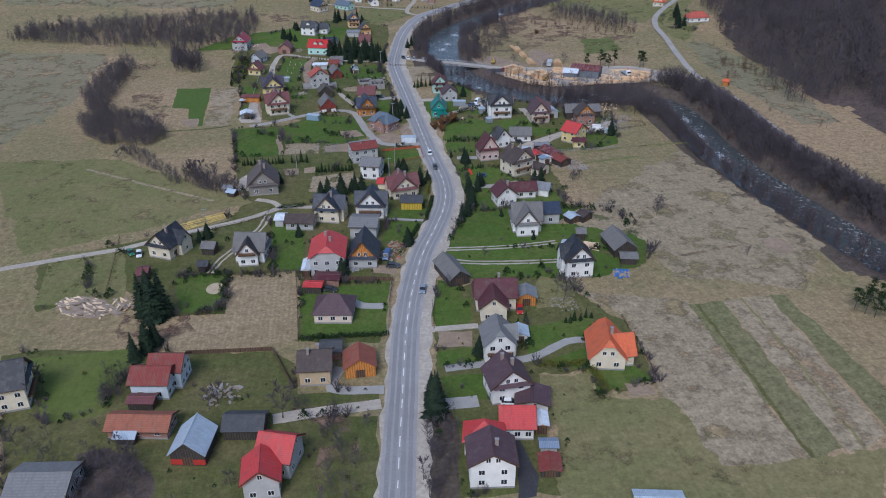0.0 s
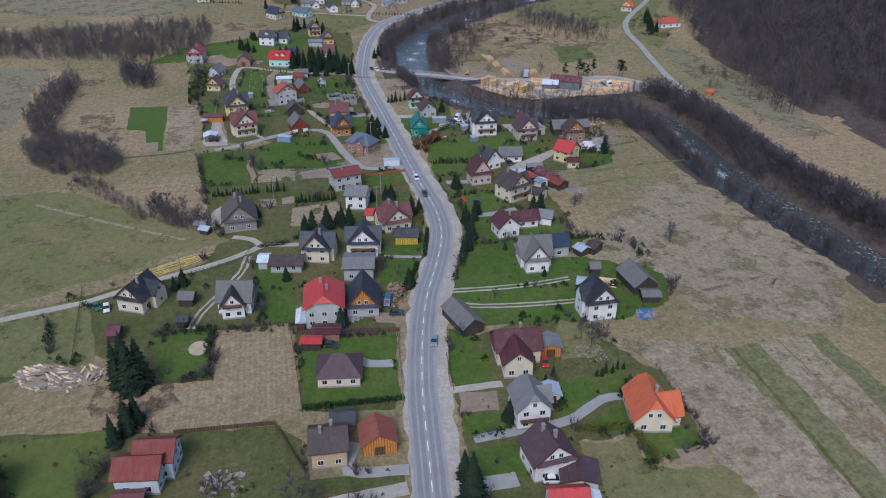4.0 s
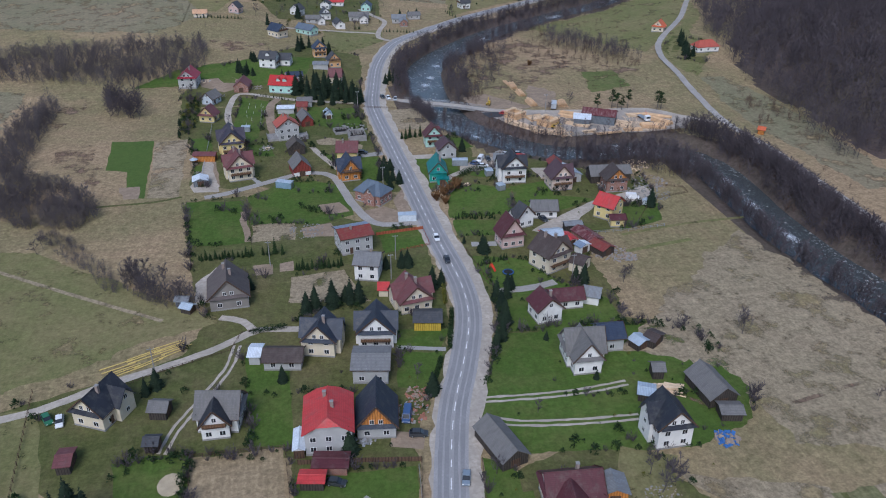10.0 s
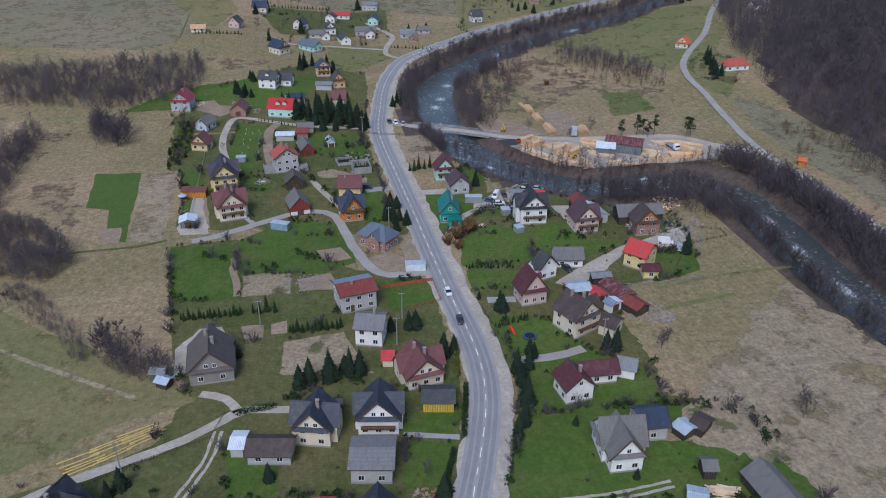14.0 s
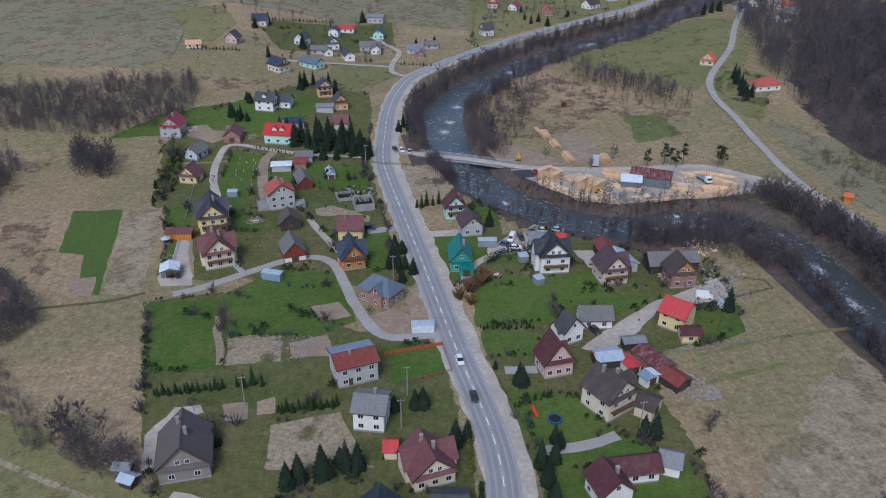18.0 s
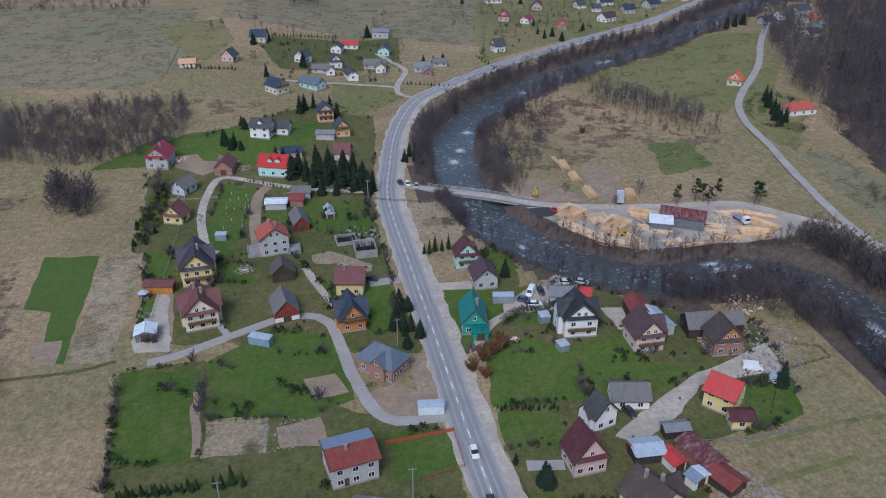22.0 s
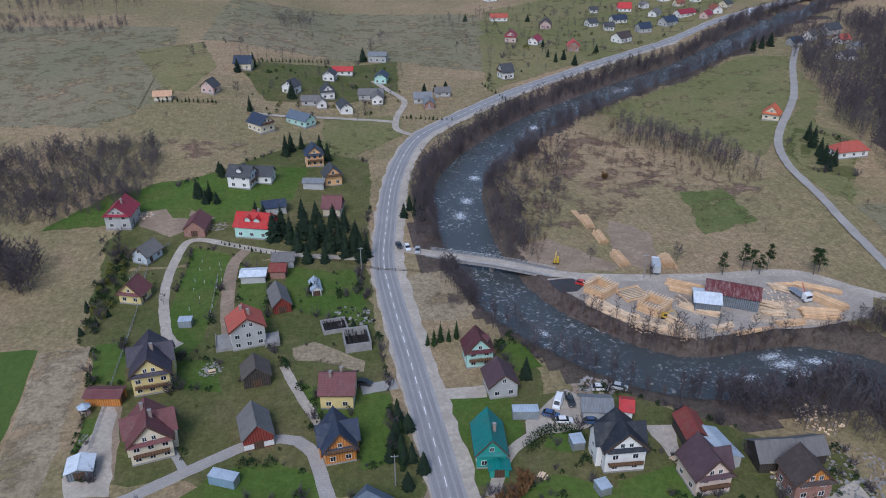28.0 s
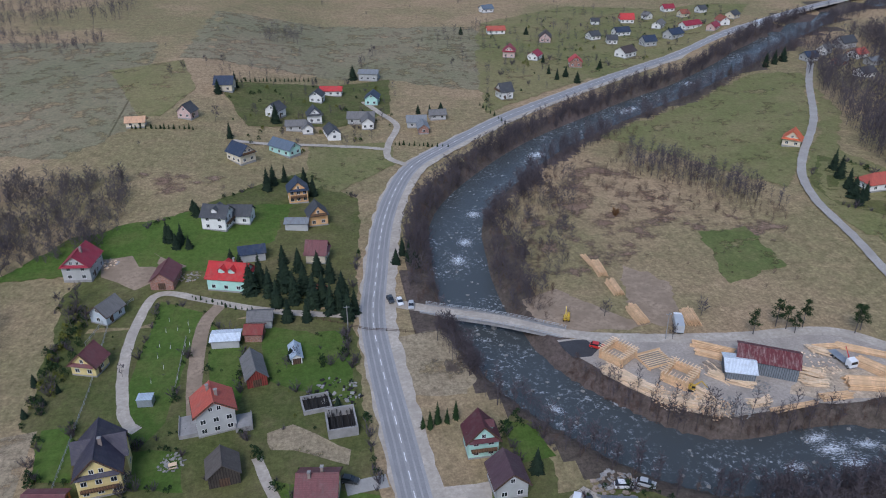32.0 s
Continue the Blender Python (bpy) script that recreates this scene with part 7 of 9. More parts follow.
house("barn with grey roof, red and white front", -11.7, 351.8, 11, 9.3, 7.5, 3.2, 7, "oldgrey", "redwood", n=0, win=0, base='white')
house("small dark plank barn with brown roof", -12.7, 373.3, 8, 6.8, 7.5, 3, 6.2, "oldbrown", "darkwood", n=0, win=0)
house("unfinished grey block house with salmon-red roof", -15.9, 391.6, 12, 9.0, 10, 6, 9.5, "salmon", "greywall", n=3, chim=2)
house("large yellow chalet with dark violet roof", -38.2, 378.2, 7, 14.2, 10, 5.6, 10.5, "slatepurple", "yellow", n=3, chim=1, bal=1, wings=((1, 1.6, 6.4, 0.9, 5.5, 9.6), (-1, 1.6, 6.0, 0.7, 5.5, 9.4)))
house("cream chalet with maroon roof and timber balconies", -34.5, 352.3, 12, 11.4, 10, 5, 10, "maroon2", "cream", n=3, chim=2, bal=1, wings=((1, 0.8, 6.6, 1.1, 5.0, 9.2), (-1, 0.8, 6.0, 0.8, 5.0, 9.0)))
house("long low shelter with maroon roof", -48.2, 370.9, 81, 9.2, 5, 2.6, 3.4, "maroon2", "orangewood", n=0, win=0)
house("metal garage with white roof", -48.1, 346.3, 5, 5.6, 6, 2.4, 3.4, "whitemetal", "greymetal", n=0, win=0)
house("yellow cottage with maroon roof", -50.0, 419.4, -19, 7.2, 8, 3, 7, "maroon2", "yellow", n=2)
house("small blue-grey cottage behind bare trees", -50.7, 444.7, -30, 8.6, 7.0, 3.0, 6.0, "oldgrey", "bluegrey", n=1)
house("pale house with crimson roof", -62.8, 470.8, -8, 11.6, 9.8, 4.9, 8.9, "crimson", "greywall", n=2, chim=1)
house("barn with dark maroon roof", -36.6, 462.0, -8, 10.6, 7.9, 2.8, 5.9, "maroon2", "brick", n=0, win=0)
house("mint-green house with red roof and dormers", -16.5, 457.5, 72, 13.1, 10.0, 4.2, 8.0, "crimsonred", "mint", dorm=4, n=4, chim=1)
house("low outbuilding with pale blue metal roof", -15.9, 425.6, 86, 8.3, 6, 2.6, 3.2, "whitemetal", "greywall", n=1, win=0)
house("shed with rust-red sheet roof", -8.3, 427.3, 81, 5.6, 6, 2.6, 4.2, "rustred", "brick", n=0, win=0)
house("derelict shed with grey broken roof", -6.9, 434.3, 86, 7.5, 7, 2.6, 4.2, "oldgrey", "greywall", n=0, win=0)
house("narrow barn with grey and rust roof", -7.7, 409.0, 11, 10.7, 6, 2.6, 5.5, "oldgrey", "redwood", n=0, win=0)
house("small white garden shed with metal roof", 2.8, 415.4, 6, 7.1, 3.6, 2, 3.4, "ltmetal", "white", n=0, win=0)
house("white chalet with dark roof on the main wing", -23.3, 496.7, 71, 10.0, 8.8, 4.9, 8.3, "darkgrey", "white", dorm=2, n=3, bal=1)
house("white garage wing with dark roof", -15.6, 500.1, 77, 9.0, 7.8, 3.3, 6.3, "darkgrey", "white", n=1)
house("peach chalet with dark blue roof", 4.4, 515.8, 6, 7.6, 8.3, 4.9, 8.8, "blueslate", "peach", n=3, bal=1)
house("peach chalet with dark grey roof", 11.0, 496.4, 9, 7.1, 7.9, 3.9, 7.9, "darkgrey", "peach", n=2, bal=1)
house("low garage with grey metal roof", 4.0, 492.9, 80, 8.8, 5.9, 2.8, 3.9, "greymetal", "greywall", n=0, win=0)
house("cottage with maroon roof between firs", 10.3, 469.7, 77, 7.5, 8.0, 3.2, 7.0, "maroon2", "cream", n=2)
house("low shed with blue-grey roof", -10.9, 473.4, 96, 9.1, 6.9, 2.8, 4.6, "blueslate", "greywall", n=0, win=0)
house("small hut among firs", 10.0, 446.0, -11, 4.1, 5, 2.6, 4, "brick", "darkwood", n=0, win=0)
house("cream house with black roof beside field lane", -59.2, 218.4, -27, 10.5, 9, 4.0, 8.3, "slate", "cream", n=2, chim=1, wings=((1, 1.8, 6.0, 1.4, 3.8, 7.4),))
house("white house with dark grey roof and front gable", -33.0, 211.6, 80, 10.0, 9, 4, 8.4, "oldgrey", "white", n=3)
house("front gabled bay of dark-roofed house", -33.9, 207.6, -1, 5.2, 7, 3.6, 8, "slate", "white", n=2, bal=1)
house("old plank hut with grey roof", -46.6, 216.3, 77, 4.7, 5, 2.4, 3.8, "oldgrey", "darkwood", n=0, win=0)
house("little dark plank garden shed", -46.9, 205.3, 82, 3.6, 4, 2.2, 3.2, "darkgrey", "darkwood", n=0, win=0)
house("large grey block house with bright red roof", -9.9, 202.6, -4, 13.0, 11, 6, 9.4, "red", "greywall", n=3, chim=2, clip=1.6)
house("narrow white lean-to beside the red-roofed house", -16.4, 199.6, -4, 7.0, 2.8, 2.6, 3.2, "whitemetal", "white", n=0, win=0)
house("A-frame house with slate roof and orange timber gable", 0.6, 204.6, -7, 11.2, 9.5, 3, 9, "slateblue", "greywall", n=2, gable='orangewood')
house("low house with broad grey roof", 1.5, 222.9, 80, 9.5, 10, 4.4, 5.6, "greytile", "greywall", n=3)
house("white house with dark slate roof", 4.3, 236.6, -9, 9.4, 10, 4.4, 9.4, "slateblue", "white", n=3, bal=1, wings=((1, 0.6, 6.0, 0.8, 4.4, 8.4), (-1, 0.6, 6.0, 0.8, 4.4, 8.4)))
house("cream house with blue slate roof", -9.6, 235.6, -15, 9.6, 9, 4.4, 9.2, "slateblue", "cream", n=2, chim=1, wings=((1, 0.4, 6.4, 1.2, 4.4, 8.6), (-1, 0.4, 6.4, 1.0, 4.4, 8.6)))
house("low cream annex with slate roof", -5.3, 240.5, 88, 3.7, 6, 3, 5, "slateblue", "cream", n=0, win=0)
house("low grey cottage with brown roof", -19.2, 230.4, 80, 10.1, 7, 2.8, 4.6, "brown", "greywall", n=3)
house("grey lean-to with pale metal roof", -26.0, 233.5, 80, 3.5, 6, 2.6, 3.4, "whitemetal", "greywall", n=0, win=0)
house("garage with grey roof and yellow wall", 18.4, 240.9, 80, 7.9, 7, 2.8, 4.2, "darkgrey", "yellowwood", n=0, win=0)
house("low dark red sheet canopy", -10.2, 192.6, 79, 7.7, 5, 2.4, 2.8, "maroon", "brick", n=0, win=0)
house("carport with bright red roof", -14.2, 188.6, 79, 5.6, 4, 2.4, 2.8, "red", "darkwood", n=0, win=0)
house("low plank shed with faded mauve roof", -63.6, 203.1, 88, 3.6, 6, 2.4, 3.2, "maroon2", "darkwood", n=0, win=0)
house("sawmill hall with patchy dark red sheet roof", 124.0, 389.2, 60, 15.7, 9, 4, 6, "patchyred", "greymetal", n=0, win=0)
house("white-roofed annex of sawmill hall", 115.3, 387.9, 68, 8.1, 9, 3.4, 4.6, "whitemetal", "greymetal", n=0, win=0)
house("cottage with pale peach roof", -66.0, 592.7, 90, 9.2, 6.3, 2.4, 4.5, "peach", "cream", n=2)
house("pink gabled house with grey roof", -44.4, 600.6, -26, 7.3, 8.1, 3.1, 6.8, "darkgrey", "pink", n=2)
house("house with dark blue roof beside firs", -30.5, 641.6, 80, 10.2, 8.9, 3.6, 7.2, "blueslate", "cream", n=2)
house("white gabled house with grey roof", -5.1, 608.8, -35, 7.6, 8.5, 3.8, 7.1, "darkgrey", "white", n=2)
house("long white outbuilding with red roof", 23.2, 650.5, 80, 12.4, 6.7, 2.9, 4.8, "red", "white", n=3)
house("white gabled cottage with dark roof", 15.3, 636.9, -17, 7.6, 7.6, 3.4, 6.2, "darkgrey", "white", n=2)
house("long pale grey metal-roofed barn", 45.9, 677.6, 73, 11.8, 8.7, 4.2, 5.8, "greymetal", "greywall", n=2)
house("pale mint gabled cottage", 43.6, 633.4, -14, 9.6, 7.8, 3.5, 6.3, "blueslate", "mint", n=2)
house("white timbered cottage with dark roof", 13.0, 604.7, 5, 7.7, 7.7, 3.8, 7.7, "darkgrey", "white", n=2)
house("low barn with grey shingle roof", 4.3, 592.1, 85, 9.9, 6.7, 2.7, 4.8, "oldgrey", "greywall", n=1)
house("small white cottage with grey roof", 9.3, 589.1, 7, 7.1, 5.8, 2.7, 5.3, "oldgrey", "white", n=1)
house("white gabled barn with dark roof", 20.5, 585.4, 10, 11.5, 6.8, 2.7, 5.4, "darkgrey", "white", n=0)
house("long farmhouse with grey roof", 35.5, 604.4, 80, 13.7, 7.8, 2.9, 5.5, "oldgrey", "greywall", n=2)
house("white gabled porch with grey roof", 38.1, 597.8, -4, 10.8, 6.8, 3.3, 5.8, "oldgrey", "white", n=2)
house("farmhouse with grey roof by the road", 61.2, 594.8, 85, 10.0, 7.8, 2.9, 5.4, "greymetal", "greywall", n=2)
house("unplastered brick annex with gabled roof", 63.1, 586.8, -2, 9.6, 5.9, 2.7, 4.9, "greymetal", "brick", n=1)
house("grey-roofed barn by the road", 72.9, 604.0, 92, 8.9, 6.8, 2.7, 4.7, "oldgrey", "greywall", n=1)
house("cream house with blue roof on a terrace", -18.4, 554.4, 39, 10.9, 8.6, 3.8, 7.6, "blueslate", "cream", n=2, bal=1)
house("pale mint house with blue-grey roof", -0.7, 563.4, 44, 13.7, 7.7, 3.1, 6.0, "bluegreytile", "mint", n=2)
house("white chalet with dark timbered gable", 113.8, 631.4, -77, 7.9, 8.7, 3.9, 8.2, "darkgrey", "white", n=2, bal=1)
house("pink house with steep red roof", 137.5, 714.3, -18, 9.7, 8.6, 3.8, 7.6, "crimson", "pink", n=2)
house("white gabled cottage with red roof", 151.7, 705.3, -36, 10.2, 7.7, 2.9, 5.7, "crimson", "white", n=2)
house("brick house with red gabled roof", 171.4, 685.6, -14, 8.7, 8.6, 3.3, 6.7, "red", "brick", n=2)
house("white bungalow with salmon roof", 143.7, 777.4, 88, 13.4, 8.5, 2.8, 5.2, "salmon", "white", n=3)
house("pink house with brown roof", 171.9, 750.3, -18, 13.2, 8.5, 3.2, 6.6, "brown", "pink", n=2)
house("white house with brown roof", 210.2, 702.5, 120, 12.3, 9.6, 3.4, 6.7, "brown", "white", n=2)
house("white bungalow with dark grey roof", 205.7, 749.8, 106, 8.4, 8.5, 2.8, 5.7, "darkgrey", "white", n=2)
house("white house with grey roof", 213.9, 736.5, 80, 7.7, 8.6, 2.9, 5.7, "darkgrey", "white", n=2)
house("white house with blue-grey roof", 229.1, 758.2, 99, 12.0, 8.5, 2.8, 5.7, "blueslate", "white", n=2)
house("grey house with dark blue roof", 235.7, 727.1, 100, 10.1, 8.6, 3.2, 6.7, "blueslate", "greywall", n=2)
house("grey house with navy roof", 260.7, 742.5, 116, 13.0, 9.5, 3.2, 6.6, "blueslate", "greywall", n=2)
house("white bungalow with crimson roof", 281.4, 760.3, 110, 16.6, 8.3, 3.0, 5.6, "crimson", "white", n=2)
house("wide house with bright red roof", 248.5, 796.8, 79, 10.9, 10.4, 2.8, 6.6, "red", "white", n=2)
house("white gabled cottage far off", 264.7, 775.5, -42, 12.6, 7.6, 2.8, 5.7, "oldgrey", "white", n=1)
house("distant white house with red roof", 293.8, 825.2, 94, 9.8, 8.4, 2.8, 5.6, "crimson", "white", n=1)
house("distant house with brick-red roof", 302.5, 754.8, -3, 10.8, 8.1, 3.1, 6.3, "brick", "white", n=1)
house("white roadside building with pale roof", 322.7, 742.8, 123, 12.1, 8.1, 2.5, 4.5, "whitemetal", "white", n=2)
house("distant house with blue-grey roof", 153.5, 850.2, 109, 10.4, 8.4, 2.8, 5.6, "bluegreytile", "white", n=2)
house("small distant grey-roofed cottage", 222.9, 794.1, 80, 6.8, 7.5, 2.6, 4.7, "darkgrey", "white", n=1)
house("distant white gabled cottage", 268.2, 805.0, 24, 6.8, 7.5, 2.8, 5.6, "oldgrey", "white", n=1)
house("distant cream house with brick roof", 294.0, 798.2, 98, 7.5, 8.3, 2.8, 5.5, "brick", "cream", n=1)
house("distant white house with dark roof", 309.6, 801.5, 101, 7.3, 8.1, 2.7, 5.4, "darkgrey", "white", n=1)
house("distant pink cottage with red roof", 290.4, 744.3, 131, 10.3, 7.3, 2.7, 5.5, "crimson", "pink", n=1)
house("distant cream house by the road", 319.4, 771.5, 123, 9.9, 8.0, 2.7, 5.4, "darkgrey", "cream", n=1)
house("white gabled cottage at wood edge", 323.1, 666.5, 129, 12.6, 7.3, 3.1, 6.4, "oldgrey", "white", n=2)
house("brick cottage with grey roof at wood edge", 317.0, 642.1, 115, 9.9, 7.3, 2.7, 5.5, "oldgrey", "brick", n=2)
house("grey barn at wood edge", 335.9, 639.3, 106, 9.6, 7.3, 2.8, 4.6, "greymetal", "greywall", n=1)
house("blue-roofed house at wood edge", 304.6, 653.6, 99, 9.1, 8.2, 2.7, 5.5, "blueslate", "greywall", n=2)
house("dark-roofed house at wood edge", 345.0, 678.5, 109, 13.7, 9.1, 3.6, 7.3, "darkgrey", "greywall", n=2)
house("salmon-roofed house at wood edge", 337.6, 655.0, 112, 11.3, 8.2, 2.7, 5.5, "salmon", "white", n=2)
house("grey-roofed house at wood edge", 315.2, 617.4, 106, 11.4, 8.3, 2.8, 5.5, "darkgrey", "white", n=2)
house("cream house with orange gabled roof on meadow", 217.5, 529.9, -39, 7.7, 8.5, 3.0, 7.1, "orange", "cream", n=2)
house("white bungalow with salmon hipped roof", 223.7, 481.6, 95, 15.1, 8.6, 3.0, 6.2, "salmon", "white", hip=1, n=3)



# ---- loose things ----
STEEL = surface("galvanised_steel", (0.4, 0.42, 0.44), 0.45, 0.6, grain=8, amount=0.15)
RUBBER = surface("tyre_rubber", (0.02, 0.02, 0.021), 0.9)
LOG = surface("peeled_logs", (0.76, 0.51, 0.3), 0.8, grain=2, amount=0.25, stain=0.4, stain_amount=0.3, rand=0.35)
PLANK = surface("sawn_planks", (0.86, 0.65, 0.44), 0.8, grain=2, amount=0.18, stain=0.4, stain_amount=0.25, rand=0.3)
OLDPLANK = surface("old_planks", (0.33, 0.265, 0.21), 0.9, grain=3, amount=0.3)
FENCEWOOD = wood_mat("boards_fence", (0.12, 0.075, 0.05))
FENCERED = wood_mat("boards_fence_red", (0.36, 0.1, 0.05))
CONCRETE = surface("raw_concrete", (0.31, 0.3, 0.29), 0.9, grain=4, amount=0.15, stain=0.5, stain_amount=0.35)
SOOT = surface("burnt_timber", (0.025, 0.023, 0.022), 0.95, grain=3, amount=0.4)
BRICKBIT = surface("loose_bricks", (0.36, 0.16, 0.11), 0.9, grain=5, amount=0.3)
STONE = surface("river_stone", (0.24, 0.235, 0.22), 0.85, grain=4, amount=0.3, kind="World")
SAND = surface("pale_sand", (0.5, 0.41, 0.28), 0.95, grain=2, amount=0.15, kind="World")
PAINTS = {}


def paint(name, col):
    if name not in PAINTS:
        m = surface("car_paint_" + name, col, 0.3, 0.0, grain=12, amount=0.05, stain=0.8, stain_amount=0.12, bumpy=0.05)
        m.node_tree.nodes["Principled BSDF"].inputs["Specular IOR Level"].default_value = 0.6
        PAINTS[name] = m
    return PAINTS[name]


COLS = {"white": (0.75, 0.76, 0.77), "dark": (0.04, 0.045, 0.05), "blue": (0.05, 0.1, 0.22), "steel": (0.2, 0.25, 0.3), "red": (0.5, 0.03, 0.025),
        "yellow": (0.55, 0.36, 0.04), "silver": (0.42, 0.44, 0.46), "green": (0.03, 0.16, 0.08)}
WHEEL = Mesher().tube((-0.11, 0, 0), (0.11, 0, 0), 0.32, 0.32, 14).mesh("tyre", RUBBER)
RIM = Mesher().tube((-0.12, 0, 0), (0.12, 0, 0), 0.19, 0.19, 10).mesh("rim", STEEL)
LAMP_W = surface("headlight_glass", (0.8, 0.8, 0.78), 0.15)
LAMP_R = surface("tail_light_glass", (0.4, 0.02, 0.02), 0.2)


def loft(rings):
    """Skin over cross-sections (same number of points each), closed at both ends."""
    g = Mesher()
    k = len(rings[0])
    vs = [p for r in rings for p in r]
    fs = [(i * k + j, i * k + (j + 1) % k, (i + 1) * k + (j + 1) % k, (i + 1) * k + j) for i in range(len(rings) - 1) for j in range(k)]
    fs += [tuple(range(k - 1, -1, -1)), tuple((len(rings) - 1) * k + j for j in range(k))]
    return g.add(vs, fs)


def car(x, y, ang, colour, label, van=0):
    ob = thing("van" if van else "car", label, "van" if van else "car", pose(x, y, 0.09, 0, 0, ang))
    pm = paint(colour, COLS[colour])
    hl, hw = (2.5, 0.98) if van else (2.1, 0.86)

    def sec(yy, w, z0, z1):
        return [(-w, yy, z0), (-w * 1.02, yy, (z0 + z1) / 2), (-w * 0.94, yy, z1), (w * 0.94, yy, z1), (w * 1.02, yy, (z0 + z1) / 2), (w, yy, z0)][::-1]

    deck = 0.92 if not van else 1.05
    part("body", loft([sec(-hl, hw * 0.85, 0.35, 0.7), sec(-hl + 0.15, hw * 0.97, 0.25, deck - 0.12), sec(-hl + 1.1, hw, 0.22, deck), sec(hl - 0.6, hw, 0.22, deck), sec(hl - 0.08, hw * 0.95, 0.28, deck - 0.06), sec(hl, hw * 0.86, 0.4, 0.75)]), pm, ob)
    top = 1.45 if not van else 2.05
    a, b = (-hl + 1.0, hl - 0.25) if not van else (-hl + 0.6, hl - 0.06)
    part("cabin", loft([sec(a, hw * 0.9, deck - 0.05, deck + 0.02), sec(a + 0.65, hw * 0.84, deck - 0.05, top - 0.04), sec(b - 0.5, hw * 0.82, deck - 0.05, top), sec(b, hw * 0.86, deck - 0.05, deck + 0.1 if not van else top - 0.08)]), GLASS if not van else pm, ob, "dark glazed cabin" if not van else "")
    part("roof", Mesher().box(-hw * 0.8, a + 0.75, top - 0.03, hw * 0.8, b - 0.55, top + 0.035), pm, ob)
    if van:
        part("windscreen", Mesher().slab([(-hw * 0.75, a + 0.05, deck + 0.08), (hw * 0.75, a + 0.05, deck + 0.08), (hw * 0.7, a + 0.55, top - 0.12), (-hw * 0.7, a + 0.55, top - 0.12)], -0.03), GLASS, ob)
    for sx in (-1, 1):
        for sy in (-hl + 0.85, hl - 0.8):
            w = part("wheel", WHEEL, None, ob)
            w.matrix_basis = pose(sx * (hw - 0.08), sy, 0.32)
            part("rim", RIM, None, w)
        part("headlight", Mesher().box(sx * hw * 0.72 - 0.17, -hl - 0.01, 0.55, sx * hw * 0.72 + 0.17, -hl + 0.1, 0.7), LAMP_W, ob)
        part("tail_light", Mesher().box(sx * hw * 0.75 - 0.13, hl - 0.08, 0.6, sx * hw * 0.75 + 0.13, hl + 0.012, 0.8), LAMP_R, ob)
    return ob


def truck(x, y, ang, label, box=True):
    ob = thing("truck", label, "truck", pose(x, y, 0.05, 0, 0, ang))
    pm = paint("white", COLS["white"])
    part("chassis", Mesher().box(-0.5, -3.6, 0.55, 0.5, 4.0, 0.8), RUBBER, ob)
    part("cab", Mesher().box(-1.15, -3.9, 0.6, 1.15, -2.1, 2.6).slab([(-1.1, -3.8, 2.6), (1.1, -3.8, 2.6), (1.1, -2.2, 2.85), (-1.1, -2.2, 2.85)], 0.2), pm, ob)
    part("windscreen", Mesher().box(-1.0, -3.95, 1.6, 1.0, -3.88, 2.4), GLASS, ob)
    if box:
        part("cargo_box", Mesher().box(-1.25, -1.9, 0.85, 1.25, 4.1, 3.2), paint("silver", COLS["silver"]), ob, "pale grey cargo box")
    else:
        part("flatbed", Mesher().box(-1.2, -1.6, 0.85, 1.2, 4.1, 1.0), STEEL, ob)
        c = part("crane_post", Mesher().box(-0.2, -1.9, 0.8, 0.2, -1.5, 2.6), paint("red", COLS["red"]), ob)
        part("crane_arm", Mesher().tube((0, -1.7, 2.5), (1.5, 1.4, 3.6), 0.14, 0.1, 6).tube((1.5, 1.4, 3.6), (3.2, 3.2, 1.6), 0.1, 0.08, 6), paint("red", COLS["red"]), c)
    for sx in (-1, 1):
        for sy in (-3.0, 1.8, 2.9):
            w = part("wheel", WHEEL, None, ob)
            w.matrix_basis = pose(sx * 1.0, sy, 0.48) @ Matrix.Scale(1.5, 4)
            part("rim", RIM, None, w)
    return ob


def excavator(x, y, ang, label):
    ob = thing("excavator", label, "excavator", pose(x, y, 0.03, 0, 0, ang) @ Matrix.Scale(0.72, 4))
    ym = paint("yellow", COLS["yellow"])
    for sx in (-1, 1):
        part("track", Mesher().prism([(-1.7, 0.0), (1.7, 0.0), (1.95, 0.35), (1.7, 0.75), (-1.7, 0.75), (-1.95, 0.35)], sx * 1.1 - 0.28, sx * 1.1 + 0.28), RUBBER, ob).matrix_basis = Matrix(((0, 0, 1, 0), (1, 0, 0, 0), (0, 1, 0, 0), (0, 0, 0, 1)))
    part("housing", Mesher().box(-1.2, -0.6, 0.85, 1.2, 2.0, 1.9), ym, ob)
    cb = part("cab", Mesher().box(-1.2, -1.5, 0.9, -0.2, -0.1, 2.7), ym, ob)
    part("cab_glass", Mesher().box(-1.22, -1.52, 1.6, -0.18, -0.3, 2.5), GLASS, cb)
    part("boom", Mesher().tube((0.3, -0.8, 1.5), (0.4, -3.2, 4.2), 0.28, 0.2, 6), ym, ob)
    part("arm", Mesher().tube((0.4, -3.2, 4.2), (0.4, -5.4, 2.0), 0.2, 0.14, 6), ym, ob)
    part("bucket", loft([[(0.0, -5.8, 1.2), (0.8, -5.8, 1.2), (0.8, -5.8, 2.0), (0.0, -5.8, 2.0)], [(0.0, -5.0, 1.5), (0.8, -5.0, 1.5), (0.8, -5.1, 2.1), (0.0, -5.1, 2.1)]]), STEEL, ob)
    return ob


